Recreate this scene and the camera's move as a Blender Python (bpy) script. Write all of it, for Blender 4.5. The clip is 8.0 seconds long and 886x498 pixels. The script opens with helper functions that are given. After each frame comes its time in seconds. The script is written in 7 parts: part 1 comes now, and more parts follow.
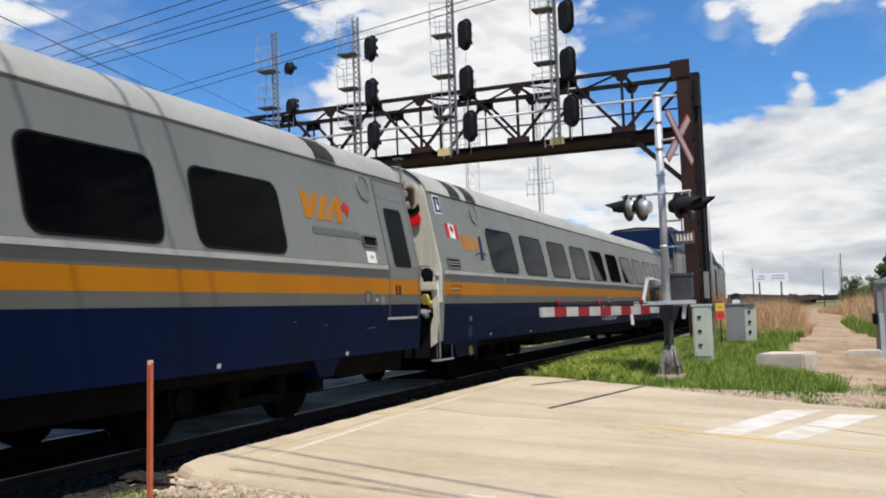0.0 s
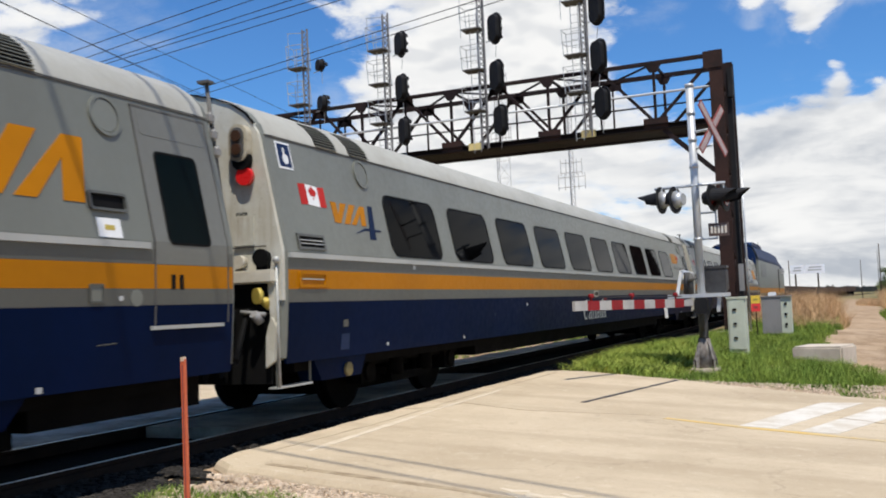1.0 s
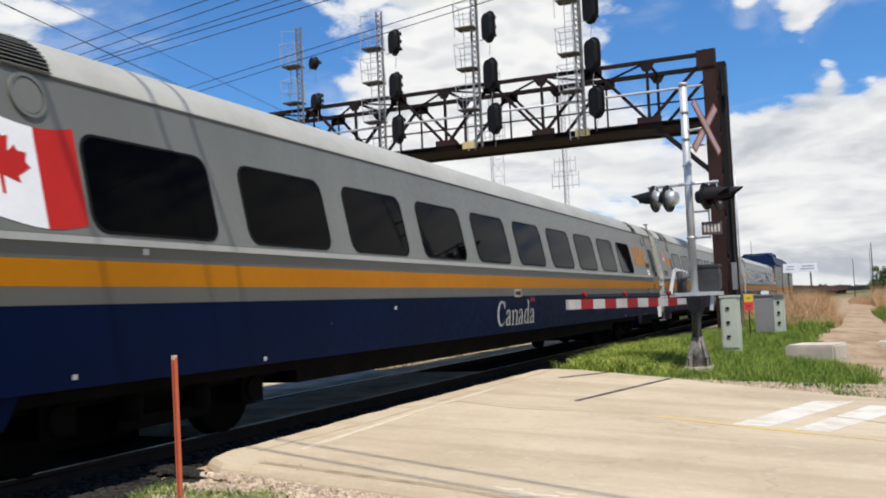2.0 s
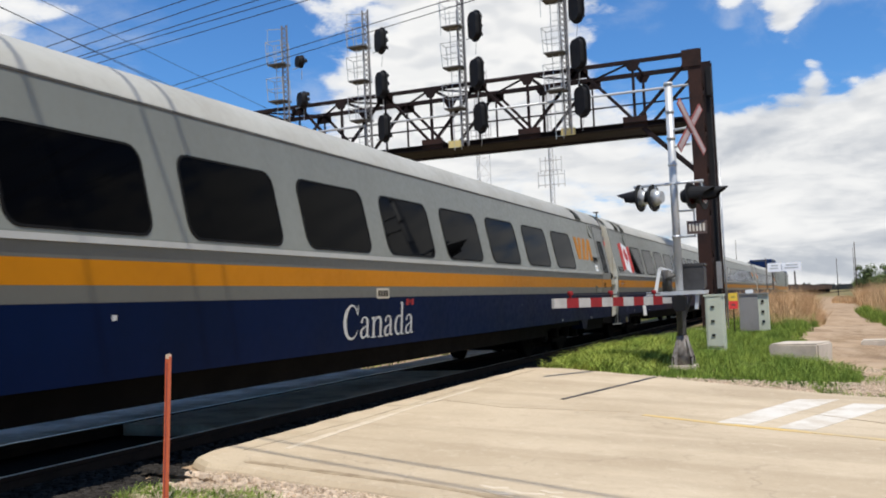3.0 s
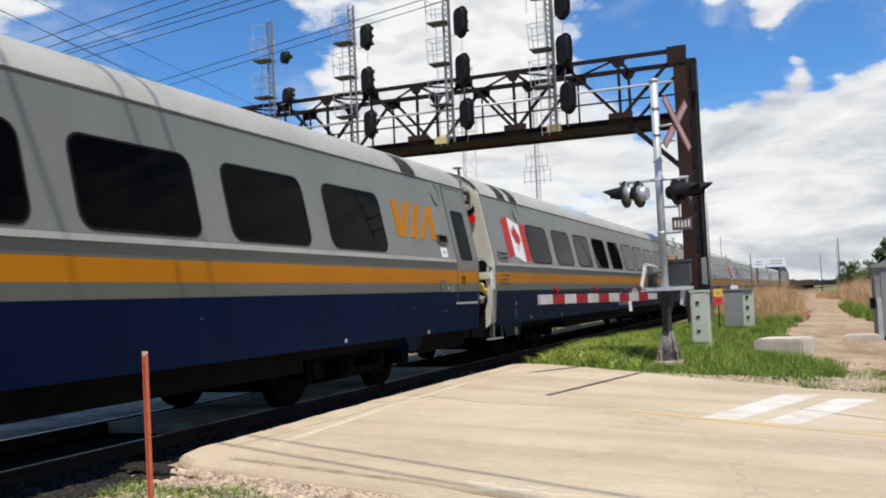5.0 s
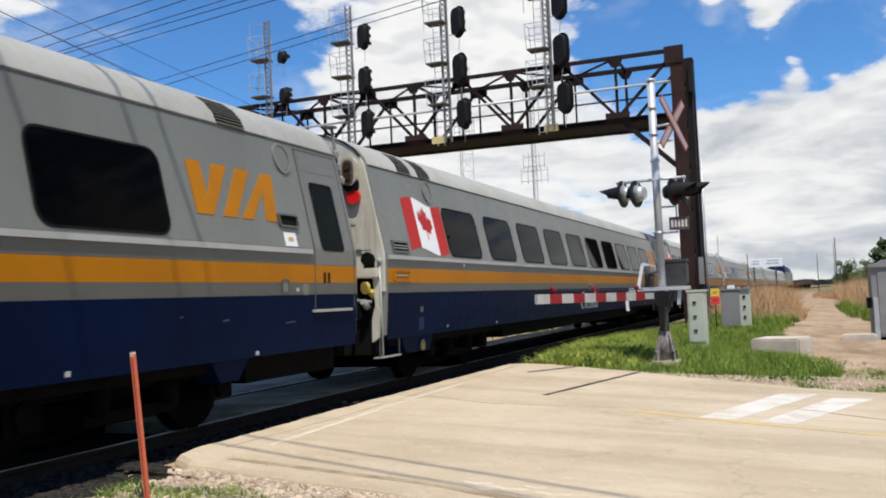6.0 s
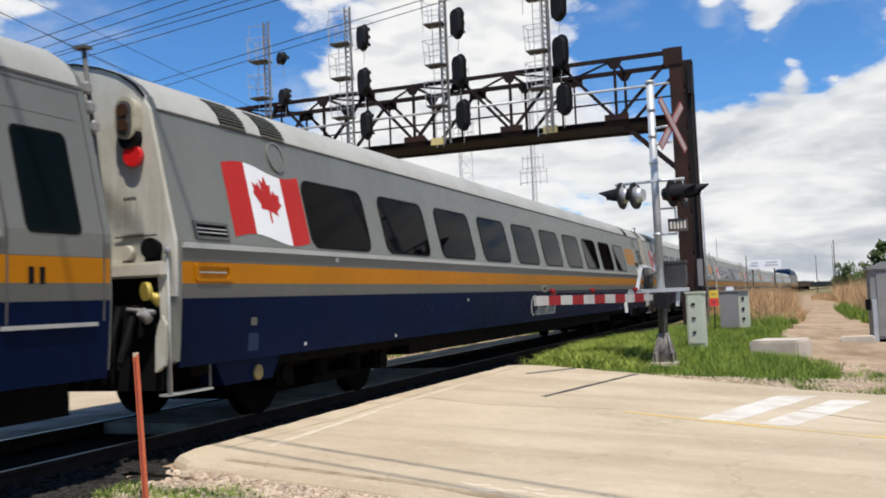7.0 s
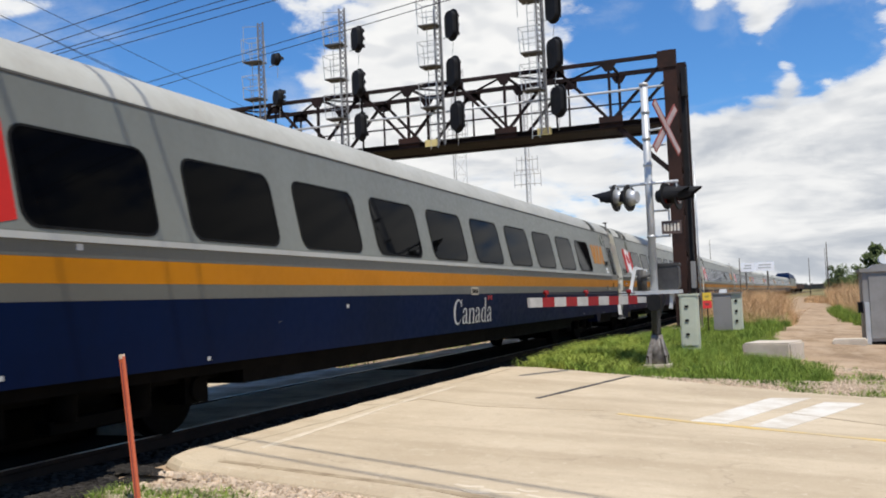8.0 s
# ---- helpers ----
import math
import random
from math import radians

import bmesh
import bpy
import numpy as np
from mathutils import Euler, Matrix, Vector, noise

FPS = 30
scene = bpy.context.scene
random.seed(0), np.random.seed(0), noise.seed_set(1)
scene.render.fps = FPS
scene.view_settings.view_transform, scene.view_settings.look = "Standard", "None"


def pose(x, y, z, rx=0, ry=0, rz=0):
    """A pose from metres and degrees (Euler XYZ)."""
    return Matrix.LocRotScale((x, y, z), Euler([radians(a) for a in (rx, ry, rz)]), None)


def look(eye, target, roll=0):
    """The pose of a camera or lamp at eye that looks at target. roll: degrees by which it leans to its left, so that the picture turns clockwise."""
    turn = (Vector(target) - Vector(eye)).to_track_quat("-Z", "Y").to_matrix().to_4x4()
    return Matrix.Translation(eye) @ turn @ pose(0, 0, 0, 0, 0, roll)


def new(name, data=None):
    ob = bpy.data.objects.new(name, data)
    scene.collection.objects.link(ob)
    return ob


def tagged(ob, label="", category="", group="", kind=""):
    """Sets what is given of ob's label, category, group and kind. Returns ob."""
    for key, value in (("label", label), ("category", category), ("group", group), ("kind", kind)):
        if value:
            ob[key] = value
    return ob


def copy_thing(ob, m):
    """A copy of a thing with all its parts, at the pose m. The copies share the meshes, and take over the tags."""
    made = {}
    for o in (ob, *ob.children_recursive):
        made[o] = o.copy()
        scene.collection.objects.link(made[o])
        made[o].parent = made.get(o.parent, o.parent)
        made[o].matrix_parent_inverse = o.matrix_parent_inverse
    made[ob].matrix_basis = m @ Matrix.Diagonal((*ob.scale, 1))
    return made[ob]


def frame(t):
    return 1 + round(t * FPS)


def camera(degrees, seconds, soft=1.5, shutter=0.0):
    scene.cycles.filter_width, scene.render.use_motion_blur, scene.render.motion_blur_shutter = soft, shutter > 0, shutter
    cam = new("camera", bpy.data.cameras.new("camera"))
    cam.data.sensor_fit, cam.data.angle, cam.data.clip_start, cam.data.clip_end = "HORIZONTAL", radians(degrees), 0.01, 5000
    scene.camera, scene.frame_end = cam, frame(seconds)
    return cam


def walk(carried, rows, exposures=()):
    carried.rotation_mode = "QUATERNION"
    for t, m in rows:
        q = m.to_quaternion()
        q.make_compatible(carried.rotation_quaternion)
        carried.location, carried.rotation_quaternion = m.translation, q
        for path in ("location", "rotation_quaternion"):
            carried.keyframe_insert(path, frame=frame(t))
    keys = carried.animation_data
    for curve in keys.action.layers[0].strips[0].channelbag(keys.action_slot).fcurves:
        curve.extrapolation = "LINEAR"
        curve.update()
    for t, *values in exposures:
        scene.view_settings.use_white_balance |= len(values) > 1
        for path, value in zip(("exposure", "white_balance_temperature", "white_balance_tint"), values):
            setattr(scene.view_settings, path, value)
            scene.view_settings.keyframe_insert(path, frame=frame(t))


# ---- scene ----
cam = camera(50.46, 8.0, soft=1.9, shutter=0.04)
EYE = (0.0, 0.0, 1.161)
# seconds, yaw, pitch, roll of a hand-held camera that turns on the spot
TURNS = [
    (0.0, 21.52, 3.82, 2.00), (0.2, 22.22, 3.75, 2.15), (0.5, 22.90, 3.68, 2.33), (0.8, 23.36, 3.62, 2.41), (1.0, 23.50, 3.58, 2.44), (1.2, 23.59, 3.56, 2.45), (2.3, 22.80, 3.44, 2.39),
    (2.5, 22.60, 3.43, 2.39), (3.0, 22.26, 3.36, 2.40), (3.5, 21.98, 3.30, 2.46),
    (4.0, 21.74, 3.22, 2.49), (4.5, 21.54, 3.16, 2.52), (4.7, 21.49, 3.13, 2.52), (5.8, 21.27, 3.07, 2.53), (6.0, 21.25, 3.08, 2.53),
    (6.5, 21.23, 3.12, 2.47), (7.0, 21.18, 3.16, 2.45), (7.5, 21.00, 3.20, 2.37), (8.0, 20.80, 3.24, 2.30),
]
walk(cam, [(t, pose(*EYE, 90 + p, r, y)) for t, y, p, r in TURNS])

# ---------------------------------------------------------------- sky and sun
SUN_FROM = Vector((0.25, -0.33, 0.91)).normalized()
sun = new("sun", bpy.data.lights.new("sun", "SUN"))
sun.data.energy, sun.data.angle, sun.data.color = 5.0, radians(0.53), (1.0, 0.95, 0.87)
sun.matrix_world = look(SUN_FROM * 60, (0, 0, 0))
scene.view_settings.exposure = 0.0


class Nodes:
    """A short way to write node trees."""

    def __init__(self, tree):
        self.tree = tree
        tree.nodes.clear()

    def add(self, kind, **values):
        node = self.tree.nodes.new(kind)
        for key, value in values.items():
            if key == "op":
                node.operation = value
            elif key == "blend":
                node.blend_type = value
            elif key == "data":
                node.data_type = value
            elif key == "feature":
                node.feature = value
            elif key == "interp":
                node.interpolation_type = value
        return node

    def put(self, value, socket):
        if isinstance(value, (int, float)):
            socket.default_value = value
        elif isinstance(value, (tuple, list, Vector)):
            socket.default_value = tuple(value) if len(socket.default_value) == len(value) else (*value, 1.0)
        else:
            self.tree.links.new(value, socket)

    def math(self, op, a, b=0.0):
        n = self.add("ShaderNodeMath", op=op)
        self.put(a, n.inputs[0]), self.put(b, n.inputs[1])
        return n.outputs[0]

    def dot(self, a, b):
        n = self.add("ShaderNodeVectorMath", op="DOT_PRODUCT")
        self.put(a, n.inputs[0]), self.put(b, n.inputs[1])
        return n.outputs["Value"]

    def noise(self, where, scale, detail=4.0, rough=0.55, distort=0.0):
        n = self.add("ShaderNodeTexNoise")
        if where is not None:
            self.put(where, n.inputs["Vector"])
        n.inputs["Scale"].default_value, n.inputs["Detail"].default_value = scale, detail
        n.inputs["Roughness"].default_value, n.inputs["Distortion"].default_value = rough, distort
        return n.outputs[0]

    def add_colour_noise(self, where, scale):
        n = self.add("ShaderNodeTexNoise")
        self.put(where, n.inputs["Vector"])
        n.inputs["Scale"].default_value, n.inputs["Detail"].default_value = scale, 4
        return n.outputs["Color"]

    def lumps(self, where, scale, soft=0.35):
        """Rounded heaps, 0 in the seams to about 1 on the crowns."""
        n = self.add("ShaderNodeTexVoronoi", feature="SMOOTH_F1")
        self.put(where, n.inputs["Vector"])
        n.inputs["Scale"].default_value, n.inputs["Smoothness"].default_value = scale, soft
        return self.math("SUBTRACT", 1.0, n.outputs["Distance"])

    def span(self, value, low, high, to_low=0.0, to_high=1.0, interp="SMOOTHSTEP"):
        n = self.add("ShaderNodeMapRange", interp=interp)
        for v, s in zip((value, low, high, to_low, to_high), n.inputs[:5]):
            self.put(v, s)
        return n.outputs[0]

    def mix(self, factor, a, b, blend="MIX"):
        n = self.add("ShaderNodeMix", data="RGBA", blend=blend)
        self.put(factor, n.inputs[0]), self.put(a, n.inputs[6]), self.put(b, n.inputs[7])
        return n.outputs[2]


def build_sky():
    world = bpy.data.worlds.new("sky")
    scene.world = world
    world.use_nodes = True
    g = Nodes(world.node_tree)
    way = g.add("ShaderNodeTexCoord").outputs["Generated"]
    sky = g.add("ShaderNodeTexSky")
    sky.sky_type, sky.sun_disc = "NISHITA", False
    sky.sun_elevation = math.asin(SUN_FROM.z)
    sky.sun_rotation = math.atan2(SUN_FROM.x, SUN_FROM.y)
    sky.air_density, sky.dust_density, sky.ozone_density = 1.0, 0.3, 2.5
    blue = g.mix(1.0, sky.outputs[0], (0.066, 0.118, 0.172), "MULTIPLY")
    split = g.add("ShaderNodeSeparateXYZ")
    g.put(way, split.inputs[0])
    up = g.math("MAXIMUM", split.outputs[2], 0.0)
    low = g.math("ADD", up, 0.16)
    flat = g.add("ShaderNodeCombineXYZ")
    g.put(g.math("DIVIDE", split.outputs[0], low), flat.inputs[0])
    g.put(g.math("DIVIDE", split.outputs[1], low), flat.inputs[1])
    flat = flat.outputs[0]
    # heaps of cloud and the blue gaps between them: way, half width in degrees, amount
    heaps = [
        ((-0.386, 0.888, 0.25), 7, 0.50), ((-0.275, 0.927, 0.256), 7, 0.50), ((-0.435, 0.877, 0.206), 5, 0.32),
        ((0.045, 0.991, 0.125), 7, 0.34), ((0.10, 0.985, 0.140), 8, 0.42), ((-0.065, 0.995, 0.074), 8, 0.40),
        ((0.040, 0.955, 0.298), 4, 0.42), ((-0.675, 0.689, 0.263), 5, 0.40), ((-0.470, 0.815, 0.352), 4, 0.36),
        # heaps with x above 0.4 are unseen, added to grey the window reflections
        ((-0.3, 0.945, 0.12), 9, 0.30), ((0.045, 0.957, 0.282), 2.3, 0.52), ((0.09, 0.953, 0.285), 3, 0.42), ((-0.04, 0.957, 0.288), 2.3, 0.52), ((0.0, 0.958, 0.285), 2.2, 0.50), ((0.08, 0.976, 0.200), 2.4, 0.26), ((0.44, 0.89, 0.12), 8, 0.5), ((0.60, 0.79, 0.10), 16, 0.55), ((0.86, 0.50, 0.12), 16, 0.5), ((-0.665, 0.695, 0.28), 5, 0.22), ((-0.03, 0.974, 0.215), 2.0, 0.36), ((0.07, 0.99, 0.06), 9, 0.3),
        ((-0.09, 0.987, 0.131), 2.6, 0.42), ((-0.059, 0.986, 0.154), 2.2, 0.42), ((-0.097, 0.989, 0.108), 2.5, 0.35), ((-0.036, 0.978, 0.206), 1.5, -0.34), ((0.02, 0.983, 0.182), 2.2, 0.34), ((0.063, 0.984, 0.166), 3, 0.3), ((-0.039, 0.976, 0.215), 0.7, 0.3), ((0.004, 0.976, 0.219), 0.6, 0.36), ((-0.049, 0.958, 0.283), 2.0, 0.5), ((-0.087, 0.956, 0.28), 1.2, 0.4), ((0.057, 0.966, 0.253), 2.2, -0.36), ((0.031, 0.971, 0.239), 2.0, -0.3), ((-0.083, 0.976, 0.204), 1.6, -0.25), ((-0.433, 0.865, 0.253), 2.0, 0.25), ((-0.18, 0.954, 0.24), 1.6, -0.25),
        ((-0.462, 0.84, 0.285), 2.0, -0.42), ((-0.416, 0.864, 0.285), 1.4, -0.2), ((-0.462, 0.829, 0.314), 1.8, 0.4), ((-0.03, 0.98, 0.195), 1.3, -0.3), ((-0.063, 0.98, 0.187), 1.3, -0.2),
        ((0.0, 0.969, 0.242), 4.0, -0.52), ((0.06, 0.968, 0.238), 3.0, -0.66), ((0.03, 0.972, 0.226), 2.2, -0.30), ((-0.012, 0.981, 0.185), 2.4, 0.30), ((-0.058, 0.983, 0.172), 2.0, 0.30), ((-0.075, 0.987, 0.145), 1.6, -0.40), ((0.02, 0.986, 0.165), 1.5, -0.34), ((-0.03, 0.993, 0.105), 1.3, -0.34), ((-0.576, 0.765, 0.287), 8, -0.34), ((-0.115, 0.958, 0.262), 6, -0.44), ((-0.045, 0.972, 0.232), 6, -0.46), ((-0.515, 0.82, 0.235), 7, -0.42),
    ]
    warp = g.add("ShaderNodeVectorMath", op="MULTIPLY_ADD")
    g.put(g.add_colour_noise(way, 14.0), warp.inputs[0])
    warp.inputs[1].default_value = (0.05, 0.05, 0.03)
    g.put(way, warp.inputs[2])

    def heaped(lift):
        """Cumulus heaps at a way, or a little above it."""
        m = g.add("ShaderNodeMapping")
        g.put(warp.outputs[0], m.inputs[0])
        m.inputs["Location"].default_value = (0, 0, lift * 2.6)
        m.inputs["Scale"].default_value = (1.0, 1.0, 2.6)
        return g.math("ADD", g.math("MULTIPLY", g.lumps(m.outputs[0], 11.0), 0.55), g.math("MULTIPLY", g.lumps(m.outputs[0], 30.0), 0.45))

    here, above = heaped(0.0), heaped(0.012)
    big = g.math("SUBTRACT", g.noise(flat, 1.2, 3, 0.5, 0.2), 0.46)
    squash = g.add("ShaderNodeMapping")
    g.put(way, squash.inputs[0])
    squash.inputs["Scale"].default_value = (1.0, 1.0, 2.3)
    puff = g.math("SUBTRACT", g.noise(squash.outputs[0], 8.0, 9, 0.62, 0.4), 0.5)
    amount = g.math("ADD", g.math("MULTIPLY", big, 0.7), g.math("MULTIPLY", puff, 1.55))
    for d, size, much in heaps:
        near = g.span(g.dot(way, Vector(d).normalized()), math.cos(radians(size * 1.6)), math.cos(radians(size * 0.2)), 0, much)
        amount = g.math("ADD", amount, near)
    amount = g.math("ADD", amount, g.span(up, 0.0, 0.10, 0.22, 0.0))
    flatter = g.add("ShaderNodeMapping")
    g.put(way, flatter.inputs[0])
    flatter.inputs["Scale"].default_value = (5.0, 5.0, 24.0)
    layers = g.noise(flatter.outputs[0], 1.3, 7, 0.62, 0.4)
    fluff = g.math("SUBTRACT", g.noise(squash.outputs[0], 26.0, 8, 0.66, 0.5), 0.5)
    amount = g.math("ADD", amount, g.math("MULTIPLY", fluff, 0.75))
    gaps = g.math("MULTIPLY", g.math("SUBTRACT", layers, 0.5), g.span(up, 0.06, 0.24, 1.9, 0.25))
    amount = g.math("ADD", amount, gaps)
    amount = g.math("ADD", amount, g.math("MULTIPLY", g.math("SUBTRACT", here, 0.62), 0.75))
    cover = g.span(amount, 0.06, 0.40)
    shade = g.noise(squash.outputs[0], 13.0, 6, 0.6, 0.3)
    belly = g.math("MULTIPLY", g.span(g.math("MULTIPLY", g.math("ADD", layers, shade), 0.5), 0.43, 0.60), g.span(up, 0.05, 0.26, 1.0, 0.32))
    under = g.span(g.math("SUBTRACT", above, here), -0.10, 0.24)
    belly = g.math("ADD", g.math("MULTIPLY", belly, 0.45), g.math("MULTIPLY", under, g.span(up, 0.03, 0.26, 0.72, 0.36)))
    sheets = g.add("ShaderNodeMapping")
    g.put(way, sheets.inputs[0])
    sheets.inputs["Scale"].default_value = (5.0, 5.0, 22.0)
    sheet = g.span(g.noise(sheets.outputs[0], 1.0, 8, 0.58, 0.5), 0.42, 0.70)
    low_down = g.span(up, 0.10, 0.24, 1.0, 0.0)
    belly = g.math("ADD", g.math("MULTIPLY", belly, g.math("SUBTRACT", 1.0, g.math("MULTIPLY", low_down, 0.75))), g.math("MULTIPLY", g.math("MULTIPLY", sheet, low_down), 0.85))
    cloud = g.mix(belly, (1.15, 1.15, 1.14), (0.60, 0.645, 0.715))
    thin = g.span(amount, 0.25, 0.7, 0.86, 1.0)
    veil = g.math("MULTIPLY", g.span(g.noise(squash.outputs[0], 5.0, 7, 0.65, 0.6), 0.45, 0.75, 0.0, 0.34), g.span(amount, -0.55, 0.0))
    hazy = g.mix(veil, blue, (0.95, 0.98, 1.0))
    colour = g.mix(g.math("MULTIPLY", cover, thin), hazy, cloud)
    back = g.add("ShaderNodeBackground")
    g.put(colour, back.inputs[0])
    back.inputs[1].default_value = 0.82
    out = g.add("ShaderNodeOutputWorld")
    g.put(back.outputs[0], out.inputs[0])


build_sky()


# ---------------------------------------------------------------- materials
def material(name, colour, other=None, rough=0.6, metal=0.0, scale=3.0, fine=40.0, amount=0.6, bump=0.0, streak=1.0,
             island=0.0, spread=0.0, gloss=0.5, lens=None):
    """Base colour mixed to a second one by broad and fine noise; streak stretches the broad noise down a wall."""
    m = bpy.data.materials.new(name)
    m.use_nodes = True
    g = Nodes(m.node_tree)
    where = g.add("ShaderNodeTexCoord").outputs["Object"]
    stretch = g.add("ShaderNodeMapping")
    g.put(where, stretch.inputs[0])
    stretch.inputs["Scale"].default_value = (1, 1, 1 / streak)
    broad = g.noise(stretch.outputs[0], scale, 6, 0.6)
    grain = g.noise(where, fine, 3, 0.6)
    other = other or tuple(c * 0.6 for c in colour)
    f = g.math("ADD", g.math("MULTIPLY", g.span(broad, 0.35, 0.7), amount), g.math("MULTIPLY", g.math("SUBTRACT", grain, 0.5), amount * 0.8))
    n = g.math("MAXIMUM", g.math("MINIMUM", f, 1.0), 0.0)
    tone = g.mix(n, colour, other)
    if island or spread:
        pick = g.add("ShaderNodeNewGeometry").outputs["Random Per Island"] if island else g.add("ShaderNodeObjectInfo").outputs["Random"]
        tone = g.mix(1.0, tone, g.mix(pick, (1 - island - spread,) * 3, (1 + island + spread,) * 3), "MULTIPLY")
    p = g.add("ShaderNodeBsdfPrincipled")
    g.put(tone, p.inputs["Base Color"])
    g.put(g.span(grain, 0.2, 0.8, max(rough - 0.08, 0.02), min(rough + 0.08, 1.0)), p.inputs["Roughness"])
    p.inputs["Metallic"].default_value = metal
    p.inputs["Specular IOR Level"].default_value = gloss
    if lens:
        p.inputs["Emission Color"].default_value = (*lens[:3], 1)
        p.inputs["Emission Strength"].default_value = lens[3]
    if bump:
        b = g.add("ShaderNodeBump")
        b.inputs["Strength"].default_value, b.inputs["Distance"].default_value = 0.6, bump
        g.put(g.math("ADD", g.math("MULTIPLY", broad, 0.6), g.math("MULTIPLY", grain, 0.4)), b.inputs["Height"])
        g.put(b.outputs[0], p.inputs["Normal"])
    out = g.add("ShaderNodeOutputMaterial")
    g.put(p.outputs[0], out.inputs[0])
    return m


def glass(name, colour, rough, gloss):
    m = bpy.data.materials.new(name)
    m.use_nodes = True
    p = m.node_tree.nodes["Principled BSDF"]
    p.inputs["Base Color"].default_value = (*colour, 1)
    p.inputs["Roughness"].default_value = rough
    p.inputs["Specular IOR Level"].default_value = gloss
    return m


def end_paint():
    """Cream paint of the car ends, with long brown grime runs and rust at random."""
    m = bpy.data.materials.new("grimy cream end paint")
    m.use_nodes = True
    g = Nodes(m.node_tree)
    where = g.add("ShaderNodeTexCoord").outputs["Object"]
    runs = g.add("ShaderNodeMapping")
    g.put(where, runs.inputs[0])
    runs.inputs["Scale"].default_value = (9.0, 9.0, 0.7)
    streaks = g.noise(runs.outputs[0], 1.0, 5, 0.6, 0.3)
    cloudy, grain = g.noise(where, 2.2, 6, 0.65), g.noise(where, 38, 3, 0.6)
    tone = g.mix(g.span(cloudy, 0.35, 0.65), (0.56, 0.545, 0.47), (0.47, 0.44, 0.35))
    pick = g.add("ShaderNodeObjectInfo").outputs["Random"]
    grime = g.math("MULTIPLY", g.span(streaks, 0.48, 0.74), g.span(pick, 0.0, 1.0, 0.0, 0.7, "LINEAR"))
    tone = g.mix(grime, tone, (0.24, 0.16, 0.085))
    tone = g.mix(g.span(grain, 0.60, 0.76, 0.0, 0.5), tone, (0.20, 0.14, 0.09))
    p = g.add("ShaderNodeBsdfPrincipled")
    g.put(tone, p.inputs["Base Color"])
    p.inputs["Roughness"].default_value, p.inputs["Specular IOR Level"].default_value = 0.6, 0.25
    out = g.add("ShaderNodeOutputMaterial")
    g.put(p.outputs[0], out.inputs[0])
    return m


SILVER = material("silver paint", (0.152, 0.157, 0.131), (0.114, 0.113, 0.090), 0.36, 0.0, 0.7, 14, 0.55, 0.0, 4.0, gloss=0.5, spread=0.07)
# Paler than the sides: sunlight on the roof is put into the colour.
ROOF = material("silver paint paled for sunlight", (0.40, 0.392, 0.345), (0.29, 0.275, 0.23), 0.5, 0.0, 1.0, 9, 0.6, gloss=0.2)
GREY = material("grey stripe paint", (0.080, 0.081, 0.069), (0.062, 0.060, 0.051), 0.36, 0.0, 0.8, 18, 0.6, gloss=0.5)
YELLOW = material("yellow stripe paint", (0.42, 0.155, 0.001), (0.33, 0.122, 0.002), 0.45, 0.0, 0.8, 12, 0.6, gloss=0.10)
BLUE = material("dark blue paint", (0.0014, 0.0075, 0.034), (0.0018, 0.0062, 0.022), 0.42, 0.0, 0.6, 10, 0.8, 0.0, 3.0, gloss=0.025)
LOCO_BLUE = material("locomotive blue paint", (0.007, 0.022, 0.075), (0.01, 0.02, 0.05), 0.5, 0.0, 0.6, 10, 0.6, gloss=0.08)
BRIGHT = material("bright aluminium trim", (0.42, 0.42, 0.39), (0.30, 0.30, 0.275), 0.45, 0.15, 2, 30, 0.5)
CREAM = material("stained cream paint", (0.62, 0.59, 0.50), (0.36, 0.29, 0.19), 0.6, 0.0, 0.9, 12, 0.6, 0.0, 3.0, gloss=0.25)
END_CREAM = end_paint()
LAMP_CASE = material("yellowed lamp casing", (0.46, 0.41, 0.30), (0.20, 0.15, 0.09), 0.5, 0.0, 6, 30, 0.8, gloss=0.3)
LAMP_GLASS = material("brown lamp glass", (0.06, 0.03, 0.018), (0.03, 0.016, 0.01), 0.15, 0.0, 8, 30, 0.5)
RUBBER = material("black rubber", (0.004, 0.004, 0.004), (0.008, 0.0076, 0.0072), 0.8, 0.0, 4, 40, 0.6, gloss=0.12)
# Grime taken down to near-black: shade below the body is in this colour.
UNDER = material("grimy underframe, shade in its colour", (0.0028, 0.0026, 0.0024), (0.007, 0.006, 0.005), 0.85, 0.0, 3, 20, 0.7, gloss=0.04)
PANE = glass("tinted window glass", (0.0012, 0.0012, 0.0013), 0.04, 0.020)
DOORGLASS = glass("greenish door glass", (0.005, 0.011, 0.012), 0.15, 0.05)
WHITE = material("white paint", (0.75, 0.75, 0.73), (0.6, 0.6, 0.58), 0.5, 0.0, 3, 30, 0.4)
LETTER = material("pale lettering", (0.50, 0.50, 0.47), (0.40, 0.40, 0.37), 0.5, 0.0, 3, 30, 0.4, gloss=0.2)
RED = material("red paint", (0.43, 0.019, 0.014), (0.34, 0.015, 0.012), 0.5, 0.0, 3, 30, 0.4, gloss=0.15)
NAVY = material("navy decal", (0.006, 0.016, 0.05), None, 0.5, gloss=0.08)
LAMP_RED = material("red marker lens", (0.62, 0.015, 0.015), (0.5, 0.012, 0.014), 0.3, lens=(0.9, 0.02, 0.02, 0.04))
BRASS = material("yellow brass cap", (0.50, 0.38, 0.07), (0.33, 0.25, 0.05), 0.45, 0.1)
